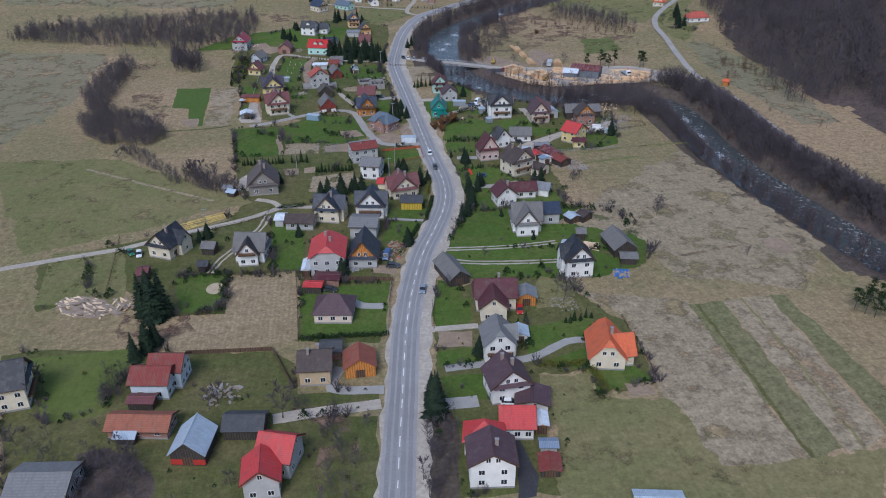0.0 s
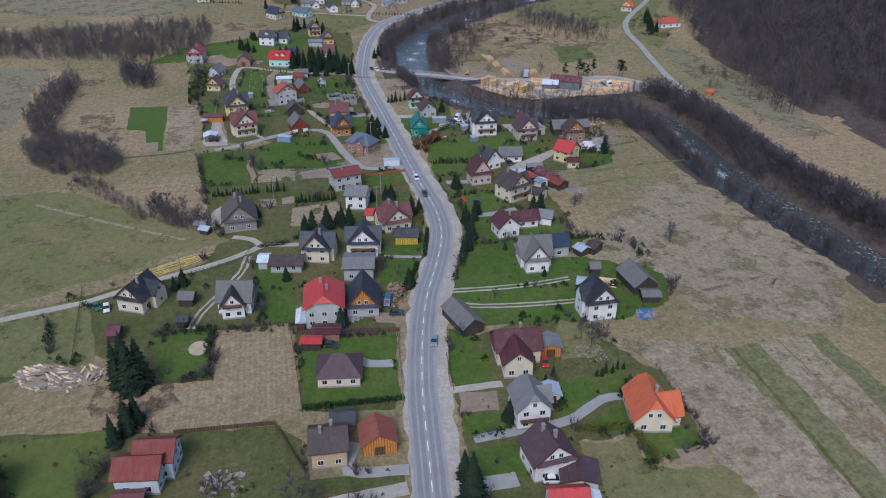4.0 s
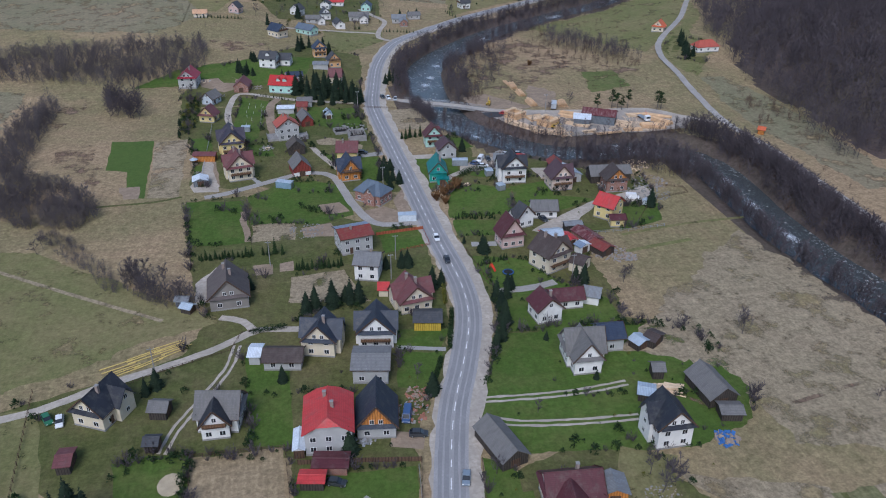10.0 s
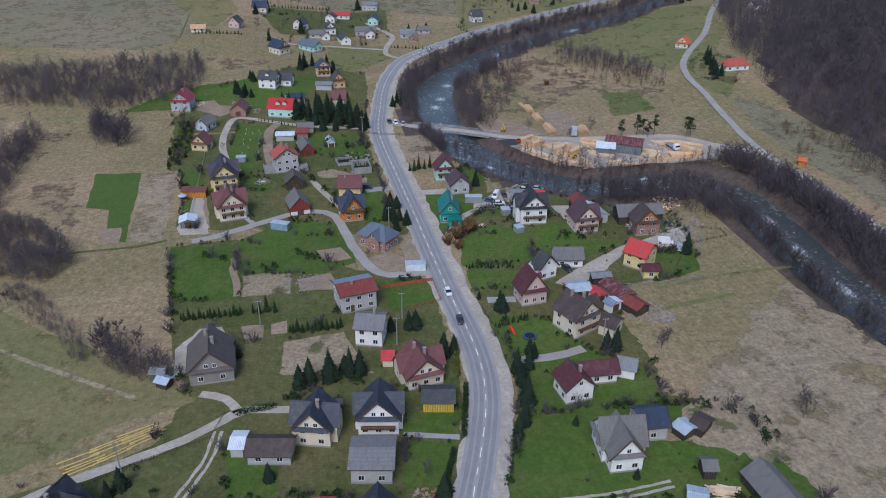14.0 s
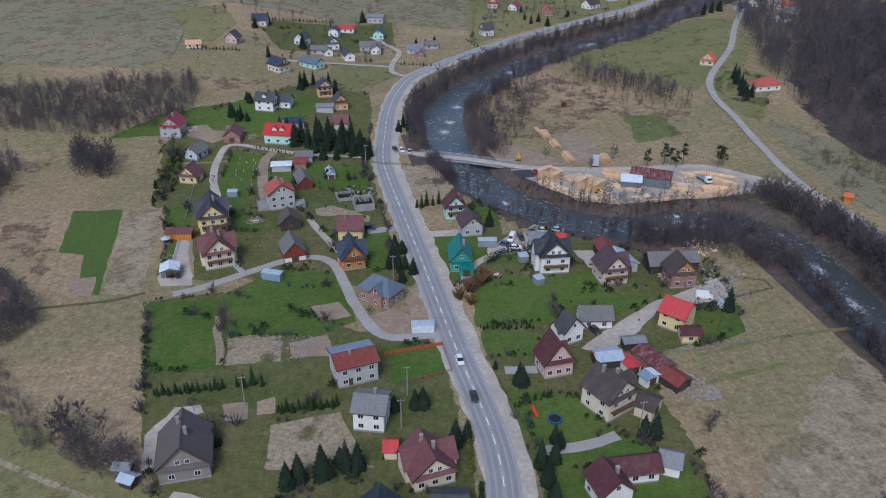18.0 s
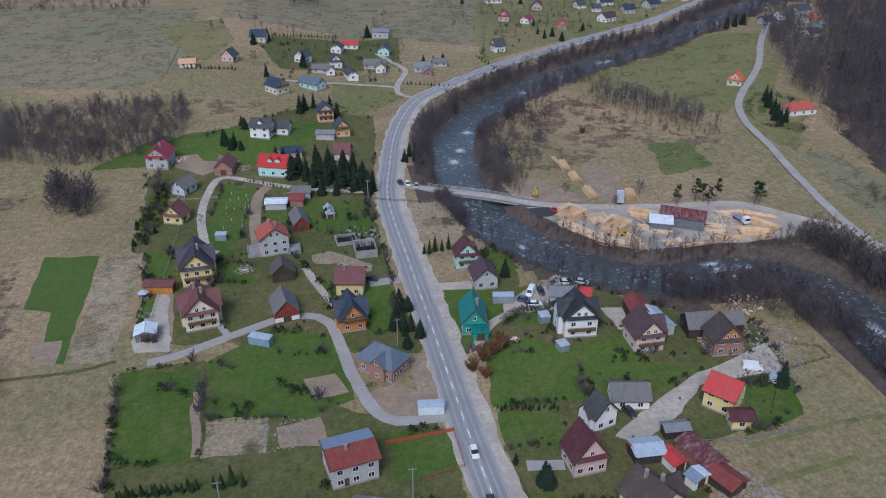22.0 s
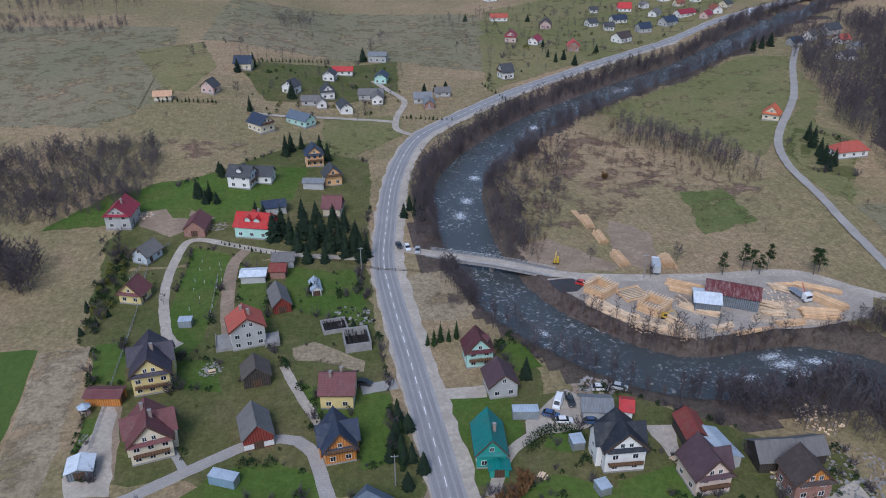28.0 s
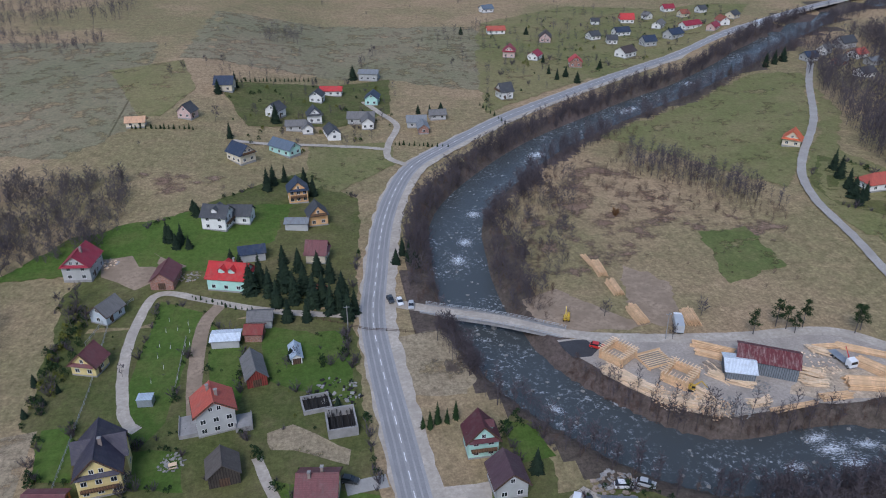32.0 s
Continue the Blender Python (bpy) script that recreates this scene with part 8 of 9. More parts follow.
LOGS = [Mesher().tube((0, -4, 0), (0, 4, 0), 0.24, 0.18, 8).mesh("log", LOG), Mesher().tube((0, -3.6, 0), (0, 3.9, 0), 0.2, 0.15, 8).mesh("log", LOG)]
PLANKS = [Mesher().box(-0.16, -2.6, 0, 0.16, 2.6, 0.12).mesh("plank", PLANK), Mesher().box(-0.2, -2.2, 0, 0.2, 2.4, 0.14).mesh("plank", PLANK)]


PLANKS_OLD = [Mesher().box(-0.3, -1.6, 0, 0.3, 1.7, 0.16).mesh("plank", OLDPLANK), Mesher().box(-0.2, -1.3, 0, 0.2, 1.2, 0.2).mesh("plank", OLDPLANK), Mesher().box(-0.25, -1.4, 0, 0.25, 1.3, 0.14).mesh("plank", PLANK)]


def slab_heap(x, y, ang, rx, ry, n, label, seed):
    """A loose heap of short weathered slabs lying mostly one way."""
    ob = thing("slabwood_heap", label, "timber heap", pose(x, y, 0.03, 0, 0, ang))
    rnd = random.Random(seed)
    for i in range(n):
        a, q = rnd.uniform(0, 6.28), math.sqrt(rnd.random())
        o = part("plank", PLANKS_OLD[rnd.randrange(3)], None, ob)
        o.matrix_basis = pose(rx * q * math.cos(a), ry * q * math.sin(a), 1.1 * (1 - q) * rnd.random(), rnd.uniform(-6, 6), rnd.uniform(-8, 8), rnd.gauss(0, 22))
    return ob


def log_pile(x, y, ang, label, across=9, layers=4, length=1.0, seed=3):
    ob = thing("log_pile", label, "log pile", pose(x, y, 0.03, 0, 0, ang))
    rnd = random.Random(seed)
    for r in range(layers):
        for i in range(across - r):
            o = part("log", LOGS[rnd.randrange(2)], None, ob)
            o.matrix_basis = pose((i - (across - r - 1) / 2) * 0.46 + rnd.uniform(-0.05, 0.05), rnd.uniform(-0.6, 0.6), 0.22 + r * 0.38, 0, 0, rnd.uniform(-2, 2)) @ Matrix.Diagonal((1, length, 1, 1))
    return ob


def plank_pile(x, y, ang, label, n=24, spread=2.0, seed=5):
    ob = thing("plank_pile", label, "timber pile", pose(x, y, 0.03, 0, 0, ang))
    rnd = random.Random(seed)
    for i in range(n):
        o = part("plank", PLANKS[rnd.randrange(2)], None, ob)
        k = i / n
        o.matrix_basis = pose(rnd.uniform(-spread, spread) * (1 - 0.6 * k), rnd.uniform(-1.2, 1.2), 0.15 * int(k * 7), rnd.uniform(-2, 2), 0, rnd.gauss(0, 7))
    return ob


def log_cabin_frame(x, y, ang, label, w=7.0, d=7.0, courses=7, rafters=True):
    """Square of notched logs with ceiling beams, set up on the yard before delivery."""
    ob = thing("log_cabin_frame", label, "log frame", pose(x, y, 0.03, 0, 0, ang))
    for c in range(courses):
        z = 0.2 + c * 0.36
        for s in (-1, 1):
            part("log", Mesher().tube((s * w / 2, -d / 2 - 0.5, z), (s * w / 2, d / 2 + 0.5, z), 0.18, 0.18, 7), LOG, ob)
            part("log", Mesher().tube((-w / 2 - 0.5, s * d / 2, z + 0.18), (w / 2 + 0.5, s * d / 2, z + 0.18), 0.18, 0.18, 7), LOG, ob)
    if rafters:
        for i in range(8):
            yy = -d / 2 + d * i / 7
            part("beam", Mesher().box(-w / 2 - 1.0, yy - 0.09, 0.2 + courses * 0.36, -w / 2 + 1.3, yy + 0.09, 0.42 + courses * 0.36), PLANK, ob)
            part("beam", Mesher().box(w / 2 - 1.3, yy - 0.09, 0.2 + courses * 0.36, w / 2 + 1.0, yy + 0.09, 0.42 + courses * 0.36), PLANK, ob)
            xx = -w / 2 + w * i / 7
            part("beam", Mesher().box(xx - 0.09, -d / 2 - 1.0, 0.38 + courses * 0.36, xx + 0.09, -d / 2 + 1.1, 0.58 + courses * 0.36), PLANK, ob)
            part("beam", Mesher().box(xx - 0.09, d / 2 - 1.1, 0.38 + courses * 0.36, xx + 0.09, d / 2 + 1.0, 0.58 + courses * 0.36), PLANK, ob)
    else:
        for i in range(7):
            yy = -d / 2 + d * (i + 1) / 8
            part("beam", Mesher().box(-w / 2, yy - 0.1, courses * 0.36, w / 2, yy + 0.1, 0.2 + courses * 0.36), PLANK, ob)
    return ob


def container(x, y, ang, colour, label, l=6.0, w=2.5, h=2.5):
    ob = thing("container", label, "container", pose(x, y, 0.03, 0, 0, ang))
    k = int(l / 0.3)
    wave = [0.04 * ((i // 2) % 2) for i in range(k + 1)]
    ring = [(w / 2 + wave[i], -l / 2 + l * i / k) for i in range(k + 1)] + [(-w / 2 - wave[i], -l / 2 + l * i / k) for i in range(k, -1, -1)]
    g = Mesher().prism(ring, 0.15, h)
    part("body", g, surface("container_" + colour, {"blue": (0.2, 0.3, 0.38), "white": (0.6, 0.66, 0.7), "grey": (0.25, 0.28, 0.3)}[colour], 0.5), ob)
    part("roof", Mesher().slab([(-w / 2 - 0.1, -l / 2 - 0.1, h + 0.05), (w / 2 + 0.1, -l / 2 - 0.1, h + 0.12), (w / 2 + 0.1, l / 2 + 0.1, h + 0.12), (-w / 2 - 0.1, l / 2 + 0.1, h + 0.05)], 0.06), roof_of("ltmetal"), ob)
    part("door", Mesher().box(-w / 2 + 0.2, -l / 2 - 0.05, 0.2, w / 2 - 0.2, -l / 2, h - 0.2), STEEL, ob)
    return ob


def fence(pts, h, mat, label, boards=False, step=2.5):
    """Posts with rails, or close boards."""
    a0 = pts[0]
    ob = thing("fence", label, "fence", pose(a0[0], a0[1], 0))
    line = []
    for a, b in zip(pts, pts[1:]):
        n = max(1, round(math.hypot(b[0] - a[0], b[1] - a[1]) / step))
        line += [(a[0] + (b[0] - a[0]) * i / n - a0[0], a[1] + (b[1] - a[1]) * i / n - a0[1]) for i in range(n)]
    line.append((pts[-1][0] - a0[0], pts[-1][1] - a0[1]))
    post = Mesher().box(-0.06, -0.06, 0, 0.06, 0.06, h).mesh("post", mat)
    for x, y in line:
        part("post", post, None, ob).matrix_basis = pose(x, y, 0)
    for (xa, ya), (xb, yb) in zip(line, line[1:]):
        d = Vector((xb - xa, yb - ya, 0)).normalized()
        s = Vector((-d.y, d.x, 0)) * 0.025
        zs = ((0.08, h - 0.08),) if boards else ((h * 0.4, h * 0.4 + 0.09), (h * 0.82, h * 0.82 + 0.09))
        for z0, z1 in zs:
            a, b = Vector((xa, ya, 0)), Vector((xb, yb, 0))
            g = Mesher().prism([(a + s)[:2], (b + s)[:2], (b - s)[:2], (a - s)[:2]][::-1], z0, z1)
            part("panel" if boards else "rail", g, mat, ob)
    return ob


def utility_pole(x, y, h=8.5):
    ob = thing("utility_pole", "grey concrete utility pole with a short crossarm", "utility pole", pose(x, y, 0), "utility poles")
    part("shaft", Mesher().tube((0, 0, -0.2), (0, 0, h), 0.17, 0.1, 8), CONCRETE, ob)
    c = part("crossarm", Mesher().box(-0.8, -0.06, h - 0.5, 0.8, 0.06, h - 0.38), STEEL, ob)
    for i in (-0.7, 0, 0.7):
        part("insulator", Mesher().tube((i, 0, h - 0.38), (i, 0, h - 0.2), 0.05, 0.035, 6), FRAME, c)
    return ob


def rubble(x, y, r, n, mats, label, name="rubble", size=0.5, seed=7):
    """A heap of broken pieces too small and many to count."""
    rnd = random.Random(seed)
    ob = thing(name, label, "rubble heap", pose(x, y, 0.02))
    for k, m in enumerate(mats):
        g = Mesher()
        for i in range(n):
            a, q = rnd.uniform(0, 6.28), r * math.sqrt(rnd.random())
            s = size * rnd.uniform(0.3, 1.2)
            c = Vector((math.cos(a) * q, math.sin(a) * q, 0.1 + 0.5 * size * (1 - q / r) * rnd.random()))
            rot = Euler((rnd.uniform(-0.5, 0.5), rnd.uniform(-0.5, 0.5), rnd.uniform(0, 6.28))).to_matrix()
            b = Mesher().box(-s / 2, -s * 0.8, -s * 0.2, s / 2, s * 0.8, s * 0.2)
            g.add([c + rot @ Vector(p) for p in b.v], b.f)
        tagged(part("debris", g, m, ob), kind="stuff")
    return ob


def ruin(x, y, ang, w, d, h, label):
    ob = thing("ruined_building", label, "ruin", pose(x, y, 0, 0, 0, ang))
    for g in (Mesher().box(-w / 2, -d / 2, 0, w / 2, -d / 2 + 0.4, h), Mesher().box(-w / 2, d / 2 - 0.4, 0, w / 2, d / 2, h * 1.1),
              Mesher().box(-w / 2, -d / 2 + 0.4, 0, -w / 2 + 0.4, d / 2 - 0.4, h * 0.8), Mesher().box(w / 2 - 0.4, -d / 2 + 0.4, 0, w / 2, d / 2 - 0.4, h)):
        part("wall", g, CONCRETE, ob)
    rnd = random.Random(4)
    for i in range(12):
        xx = rnd.uniform(-w / 2 + 0.5, w / 2 - 0.5)
        part("burnt_beam", Mesher().tube((xx, -d / 2 + 0.2, h * rnd.uniform(0.7, 1.05)), (xx + rnd.uniform(-1, 1), d / 2 - 0.2, h * rnd.uniform(0.4, 1.0)), 0.12, 0.1, 5), SOOT, ob, "charred roof beam")
    part("floor_slab", Mesher().box(-w / 2 + 0.4, -d / 2 + 0.4, 0.02, w / 2 - 0.4, d / 2 - 0.4, 0.3), SOOT, ob)
    return ob


def trampoline(x, y):
    ob = thing("trampoline", "round blue garden trampoline on the lawn", "trampoline", pose(x, y, 0.02))
    k = 20
    ring = Mesher()
    for i in range(k):
        a, b = 6.283 * i / k, 6.283 * (i + 1) / k
        ring.add([(1.35 * math.cos(a), 1.35 * math.sin(a), 0.82), (1.75 * math.cos(a), 1.75 * math.sin(a), 0.82), (1.75 * math.cos(b), 1.75 * math.sin(b), 0.82), (1.35 * math.cos(b), 1.35 * math.sin(b), 0.82),
                  (1.35 * math.cos(a), 1.35 * math.sin(a), 0.72), (1.75 * math.cos(a), 1.75 * math.sin(a), 0.72), (1.75 * math.cos(b), 1.75 * math.sin(b), 0.72), (1.35 * math.cos(b), 1.35 * math.sin(b), 0.72)],
                 [(0, 1, 2, 3), (1, 5, 6, 2), (0, 3, 7, 4), (7, 6, 5, 4)])
    part("safety_ring", ring, surface("blue_vinyl", (0.03, 0.1, 0.25), 0.5), ob, "blue padded ring")
    part("mat", Mesher().prism([(1.35 * math.cos(6.283 * i / k), 1.35 * math.sin(6.283 * i / k)) for i in range(k)], 0.77, 0.79), RUBBER, ob)
    for i in range(4):
        a = i * 1.571 + 0.4
        part("leg", Mesher().tube((1.6 * math.cos(a), 1.6 * math.sin(a), 0), (1.6 * math.cos(a), 1.6 * math.sin(a), 0.75), 0.04, 0.04, 6), STEEL, ob)


def slide(x, y, ang):
    ob = thing("garden_slide", "red plastic garden slide with frame", "slide", pose(x, y, 0.02, 0, 0, ang))
    rp = surface("red_plastic", (0.6, 0.06, 0.03), 0.4)
    part("chute", Mesher().slab([(-0.3, -1.8, 0.25), (0.3, -1.8, 0.25), (0.3, 0.5, 1.7), (-0.3, 0.5, 1.7)], 0.1), rp, ob)
    for s in (-1, 1):
        part("side_rail", Mesher().slab([(s * 0.32 - 0.04, -1.8, 0.45), (s * 0.32 + 0.04, -1.8, 0.45), (s * 0.32 + 0.04, 0.5, 1.9), (s * 0.32 - 0.04, 0.5, 1.9)], 0.2), rp, ob)
        part("leg", Mesher().tube((s * 0.35, 0.9, 0), (s * 0.3, 0.5, 2.2), 0.05, 0.05, 6), rp, ob)
    part("ladder", Mesher().box(-0.3, 0.6, 0.5, 0.3, 0.7, 0.56).box(-0.3, 0.55, 0.95, 0.3, 0.65, 1.01).box(-0.3, 0.5, 1.4, 0.3, 0.6, 1.46), rp, ob)


def round_patch(x, y, rx, ry, mat, label):
    ground_piece("sand_patch", patch([(x + rx * math.cos(i * 0.5236), y + ry * math.sin(i * 0.5236)) for i in range(12)], 0.078, 0.2, 1.0), mat, label, "sand")


# sawmill yard by the river
log_cabin_frame(87.4, 400.1, 35, "square frame of pale peeled logs with beam ends", 6.5, 6.5, 8)
log_cabin_frame(99.5, 388.4, 40, "second log cabin shell of fresh yellow logs", 7, 6.5, 8)
log_cabin_frame(96.5, 397.4, 12, "low laid-out floor frame of sawn beams", 7.5, 6.5, 2, False)
log_pile(99.6, 447.4, 177, "long stack of peeled logs on the meadow", 8, 4, 1.1, 1)
log_pile(100.1, 434.8, -180, "stack of weathered logs on the meadow", 8, 4, 1.0, 2)
log_pile(100.8, 418.8, -177, "stack of fresh yellow logs beside the lane", 9, 5, 1.1, 3)
log_pile(98.0, 453.7, -175, "thin stack of peeled poles on the meadow", 4, 2, 1.0, 12)
log_pile(115.3, 414.7, 172, "tall heap of fresh logs beside a truck", 10, 5, 0.9, 4)
log_pile(114.0, 399.1, -126, "stack of long trunks in the sawmill yard", 6, 5, 1.35, 5)
log_pile(112.8, 396.1, -125, "second row of long trunks in the yard", 5, 3, 1.25, 15)
log_pile(151.7, 383.3, -149, "big pile of trunks at the yard end", 10, 4, 1.3, 6)
log_pile(145.3, 377.9, -106, "row of pale squared trunks in yard", 12, 4, 1.3, 7)
log_pile(153.6, 391.5, -123, "row of long reddish trunks", 7, 2, 1.6, 8)
log_pile(134.6, 374.9, -92, "pale trunks stacked at the yard edge", 6, 3, 1.0, 9)
log_pile(145.3, 394.9, -93, "short trunks and limbs beside the lane", 5, 2, 1.0, 10)
log_pile(121.9, 373.0, -85, "trunks laid along the top of the bank", 4, 2, 1.6, 11)
for i, (px, py, an, n, sp, lab) in enumerate((
        (86.7, 390.7, -145, 50, 2.6, "broad stack of sawn boards above the bank"), (89.8, 386.3, -139, 46, 2.4, "stacked fresh boards above the bank"),
        (84.5, 394.5, -146, 36, 2.0, "reddish boards thrown down at the yard edge"),
        (93.3, 380.7, -120, 34, 1.6, "pale slabwood strewn along the bank"), (98.7, 378.0, -118, 34, 1.6, "heap of offcut boards on the bank"),
        (110.3, 387.4, -140, 30, 1.8, "stack of white boards near the hall"), (114.2, 383.9, -118, 30, 1.6, "boards laid before the hall"),
        (134.1, 384.7, -124, 30, 2.2, "tall stack of sawn planks beside the hall"), (132.5, 381.1, -115, 30, 2.2, "long sawn planks in a bundle"),
        (124.7, 386.4, -127, 24, 1.2, "boards leaning by the grey hall side"), (114.6, 375.8, -87, 30, 2.0, "grey boards near a gravel heap"),
        (102.6, 381.3, -153, 20, 2.0, "scattered offcuts on the yard"), (141.6, 393.6, -130, 22, 1.8, "bundles of pale firewood by lane"))):
    plank_pile(px, py, an, lab, n, sp, i)
slab_heap(110.8, 392.3, 20, 3.0, 1.8, 24, "grey scrap timber beside the white annex", 31)
rubble(108.4, 375.4, 4.5, 70, (STONE, CONCRETE), "grey heap of stone and gravel in the yard", "rubble", 0.35, 7)
rubble(117.9, 382.3, 3.0, 60, (STONE, CONCRETE), "small heap of grey gravel", "rubble", 0.3, 27)
rubble(95.3, 381.7, 6, 80, (PLANK, LOG), "pale wood chips and offcuts", "wood_chips", 0.35, 8)
rubble(102.6, 376.4, 5, 80, (PLANK, LOG), "sawmill offcuts dumped on the bank", "wood_chips", 0.35, 9)
rubble(139.5, 389.3, 6, 60, (PLANK, OLDPLANK), "splinters and bark scattered on the yard", "wood_chips", 0.35, 28)
truck(109.7, 411.2, -20 + 180, "white box truck parked beside a log heap")
truck(145.4, 388.2, -173 + 180, "grey timber lorry with folded crane", False)
excavator(79.9, 420.7, 160, "yellow excavator on bare earth")
excavator(100.4, 384.0, 60, "small yellow loader among boards")
car(83.7, 405.6, 60, "red", "red car at the sawmill gate")
# bridge
bridge = thing("bridge", "narrow concrete road bridge over the river", "bridge", None)
deck_line = spline([(40, 434), (44, 432), (52, 428.4), (61, 424), (70, 418.6), (77, 414)], 1.5)
part("deck", Mesher().add(*(lambda r, q: (r.v + q.v, [tuple(f) for f in r.f] + [tuple(i + len(r.v) for i in f[::-1]) for f in q.f]))(ribbon(deck_line, 5.4, 0.07), ribbon(deck_line, 5.4, -0.7))), CONCRETE, bridge)
for s in (-2.65, 2.65):
    part("kerb", ribbon(deck_line, 0.3, 0.25, s), CONCRETE, bridge)
    for z in (0.6, 1.05):
        for a, b in zip(deck_line[::2], deck_line[2::2]):
            d = (b - a).normalized()
            n = Vector((d.y, -d.x, 0)) * s
            part("rail", Mesher().tube(a + n + Vector((0, 0, z)), b + n + Vector((0, 0, z)), 0.05, 0.05, 5), STEEL, bridge)
    for a in deck_line[::2]:
        d = (deck_line[-1] - deck_line[0]).normalized()
        n = Vector((d.y, -d.x, 0)) * s
        part("post", Mesher().tube(a + n + Vector((0, 0, -0.1)), a + n + Vector((0, 0, 1.08)), 0.05, 0.05, 5), STEEL, bridge)
    side = ribbon(deck_line, 0.02, 0, s)
    part("side_beam", Mesher().add([(p[0], p[1], 0.05) for p in side.v[::2]] + [(p[0], p[1], -0.72) for p in side.v[::2]], [(i, i + 1, i + 1 + len(deck_line), i + len(deck_line)) for i in range(len(deck_line) - 1)]), CONCRETE, bridge)
for p in (deck_line[3], deck_line[len(deck_line) // 2], deck_line[-4]):
    part("pier", Mesher().tube((p.x, p.y, -5), (p.x, p.y, -0.6), 0.9, 0.9, 8), CONCRETE, bridge)
# vehicles
car(16.4, 184.4, -15, "steel", "blue-grey car parked on the road shoulder")
car(29.6, 288.4, -178 + 180, "white", "white car driving on the main road")
car(30.2, 273.6, -180 + 180, "dark", "dark car driving on the main road")
car(7.4, 205.3, -15, "blue", "blue van in front of the slate-roofed house", 1)
car(9.0, 199.0, 80, "dark", "dark car beside a building plot")
car(-68.1, 217.1, 10, "white", "white car beside the black-roofed house")
car(-71.0, 218.3, 30, "green", "dark green off-roader in the grass")
car(41.2, 170.4, -10, "red", "small red car in a yard")
car(-9.6, 187.9, 70, "dark", "dark car in a paved drive")
car(30.8, 133.0, 80, "white", "white car in front of a garage")
car(59.3, 351.6, -29, "white", "white van in a gravel yard", 1)
car(56.4, 347.7, 60, "blue", "dark blue car in a gravel yard")
car(58.8, 345.0, 82, "white", "white estate car in a gravel yard")
car(65.3, 343.9, 80, "blue", "blue car beside the workshop")
car(62.5, 351.5, 0, "dark", "dark car by the workshop wall")
car(71.3, 355.4, 80, "white", "white car wreck by the river")
car(76.1, 355.0, 60, "silver", "silver car by the river")
car(31.0, 439.9, 10, "dark", "dark car parked by the bridge")
car(33.6, 438.2, 5, "white", "white car parked by the bridge")
car(36.7, 435.6, -8, "silver", "silver car parked by the bridge")
car(13.9, 367.0, 70, "dark", "black car in a paved forecourt")
car(67.8, 295.6, 20, "dark", "dark car beside the white cottage")
car(104.9, 307.0, 70, "white", "white van beside a building site", 1)
# boxes and huts
container(22.5, 303.6, 85, "white", "white metal site container with grey roof")
container(-17.7, 338.1, 65, "blue", "blue-grey metal container on the lawn")
container(50.3, 348.5, 82, "grey", "grey metal container by the teal house")
container(-33.4, 401.9, 85, "grey", "blue-grey hut beside the long lawn", 3.6, 2.6, 2.3)
container(60.1, 322.8, 10, "grey", "small garden hut with pale roof", 3.0, 2.6, 2.2)
container(59.1, 336.8, 0, "grey", "dark garden hut with grey roof", 3.2, 2.8, 2.3)
container(107.7, 301.1, 30, "white", "small pale hut under a fir", 2.4, 2.2, 2.1)
trampoline(46.6, 262.8)
slide(42.5, 266.3, 20)
ruin(13.3, 385.4, 4, 7, 8, 2.6, "burnt-out roofless house with grey walls")
ruin(7.6, 394.2, 8, 7, 6, 1.2, "low concrete foundations strewn with rubble")
round_patch(-42.2, 193.8, 2.6, 3.2, SAND, "round pale sand patch in the lawn")
round_patch(128.7, 196.3, 4, 5.5, SOIL, "pale bare sand in the dry meadow")
slab_heap(-76.5, 188.4, 62, 4.6, 8.0, 170, "heap of weathered grey and pale slabwood in grass", 21)
slab_heap(-66.5, 187.0, 30, 3.5, 4.5, 24, "loose boards beside a slabwood heap", 22)
plank_pile(70.0, 203.8, 75, "stack of pale firewood behind the house", 30, 2.2, 24)
rnd = random.Random(12)
POLE_MESH = Mesher().tube((0, -4, 0.1), (0, 4, 0.1), 0.16, 0.1, 6).mesh("drying_pole", surface("yellow_peeled_poles", (0.66, 0.5, 0.17), 0.7, grain=3, amount=0.2))
for i, k in [(i, k) for i in range(3) for k in range(6)]:
    if rnd.random() < 0.2:
        continue
    u, w = 4.0 + 6.2 * i + rnd.uniform(-1, 1), 0.9 * k + 0.6 * i + rnd.uniform(-0.3, 0.3)
    p = new("drying_pole", POLE_MESH)
    p.matrix_world = pose(-60.5 + 0.9 * u - 0.43 * w, 231.4 + 0.43 * u + 0.9 * w, 0.05, 0, 0, -64.5 + rnd.gauss(0, 3))
    tagged(p, "long yellow peeled pole lying in the field", "pole", "drying poles")
rubble(80.1, 272.4, 5, 70, (CONCRETE, OLDPLANK), "scrap and boards dumped behind a shed")
rubble(112.7, 310.6, 8, 90, (STONE, CONCRETE), "pale stone rubble round the building site", "rubble", 0.45, 12)
rubble(-11.0, 301.7, 6, 60, (CONCRETE, STONE), "grey concrete rubble on a plot", "rubble", 0.35, 13)
rubble(12.2, 397.9, 7, 50, (CONCRETE, SOOT), "burnt rubble round the ruin", "rubble", 0.6, 14)
rubble(74.7, 185.9, 2.5, 30, (surface("blue_tarp", (0.05, 0.16, 0.4), 0.5), OLDPLANK), "blue tarpaulin over scrap", "tarpaulin_heap", 0.8, 15)
rubble(69.7, 355.6, 5, 50, (OLDPLANK, CONCRETE), "scrap heap by the river", "scrap", 0.7, 16)
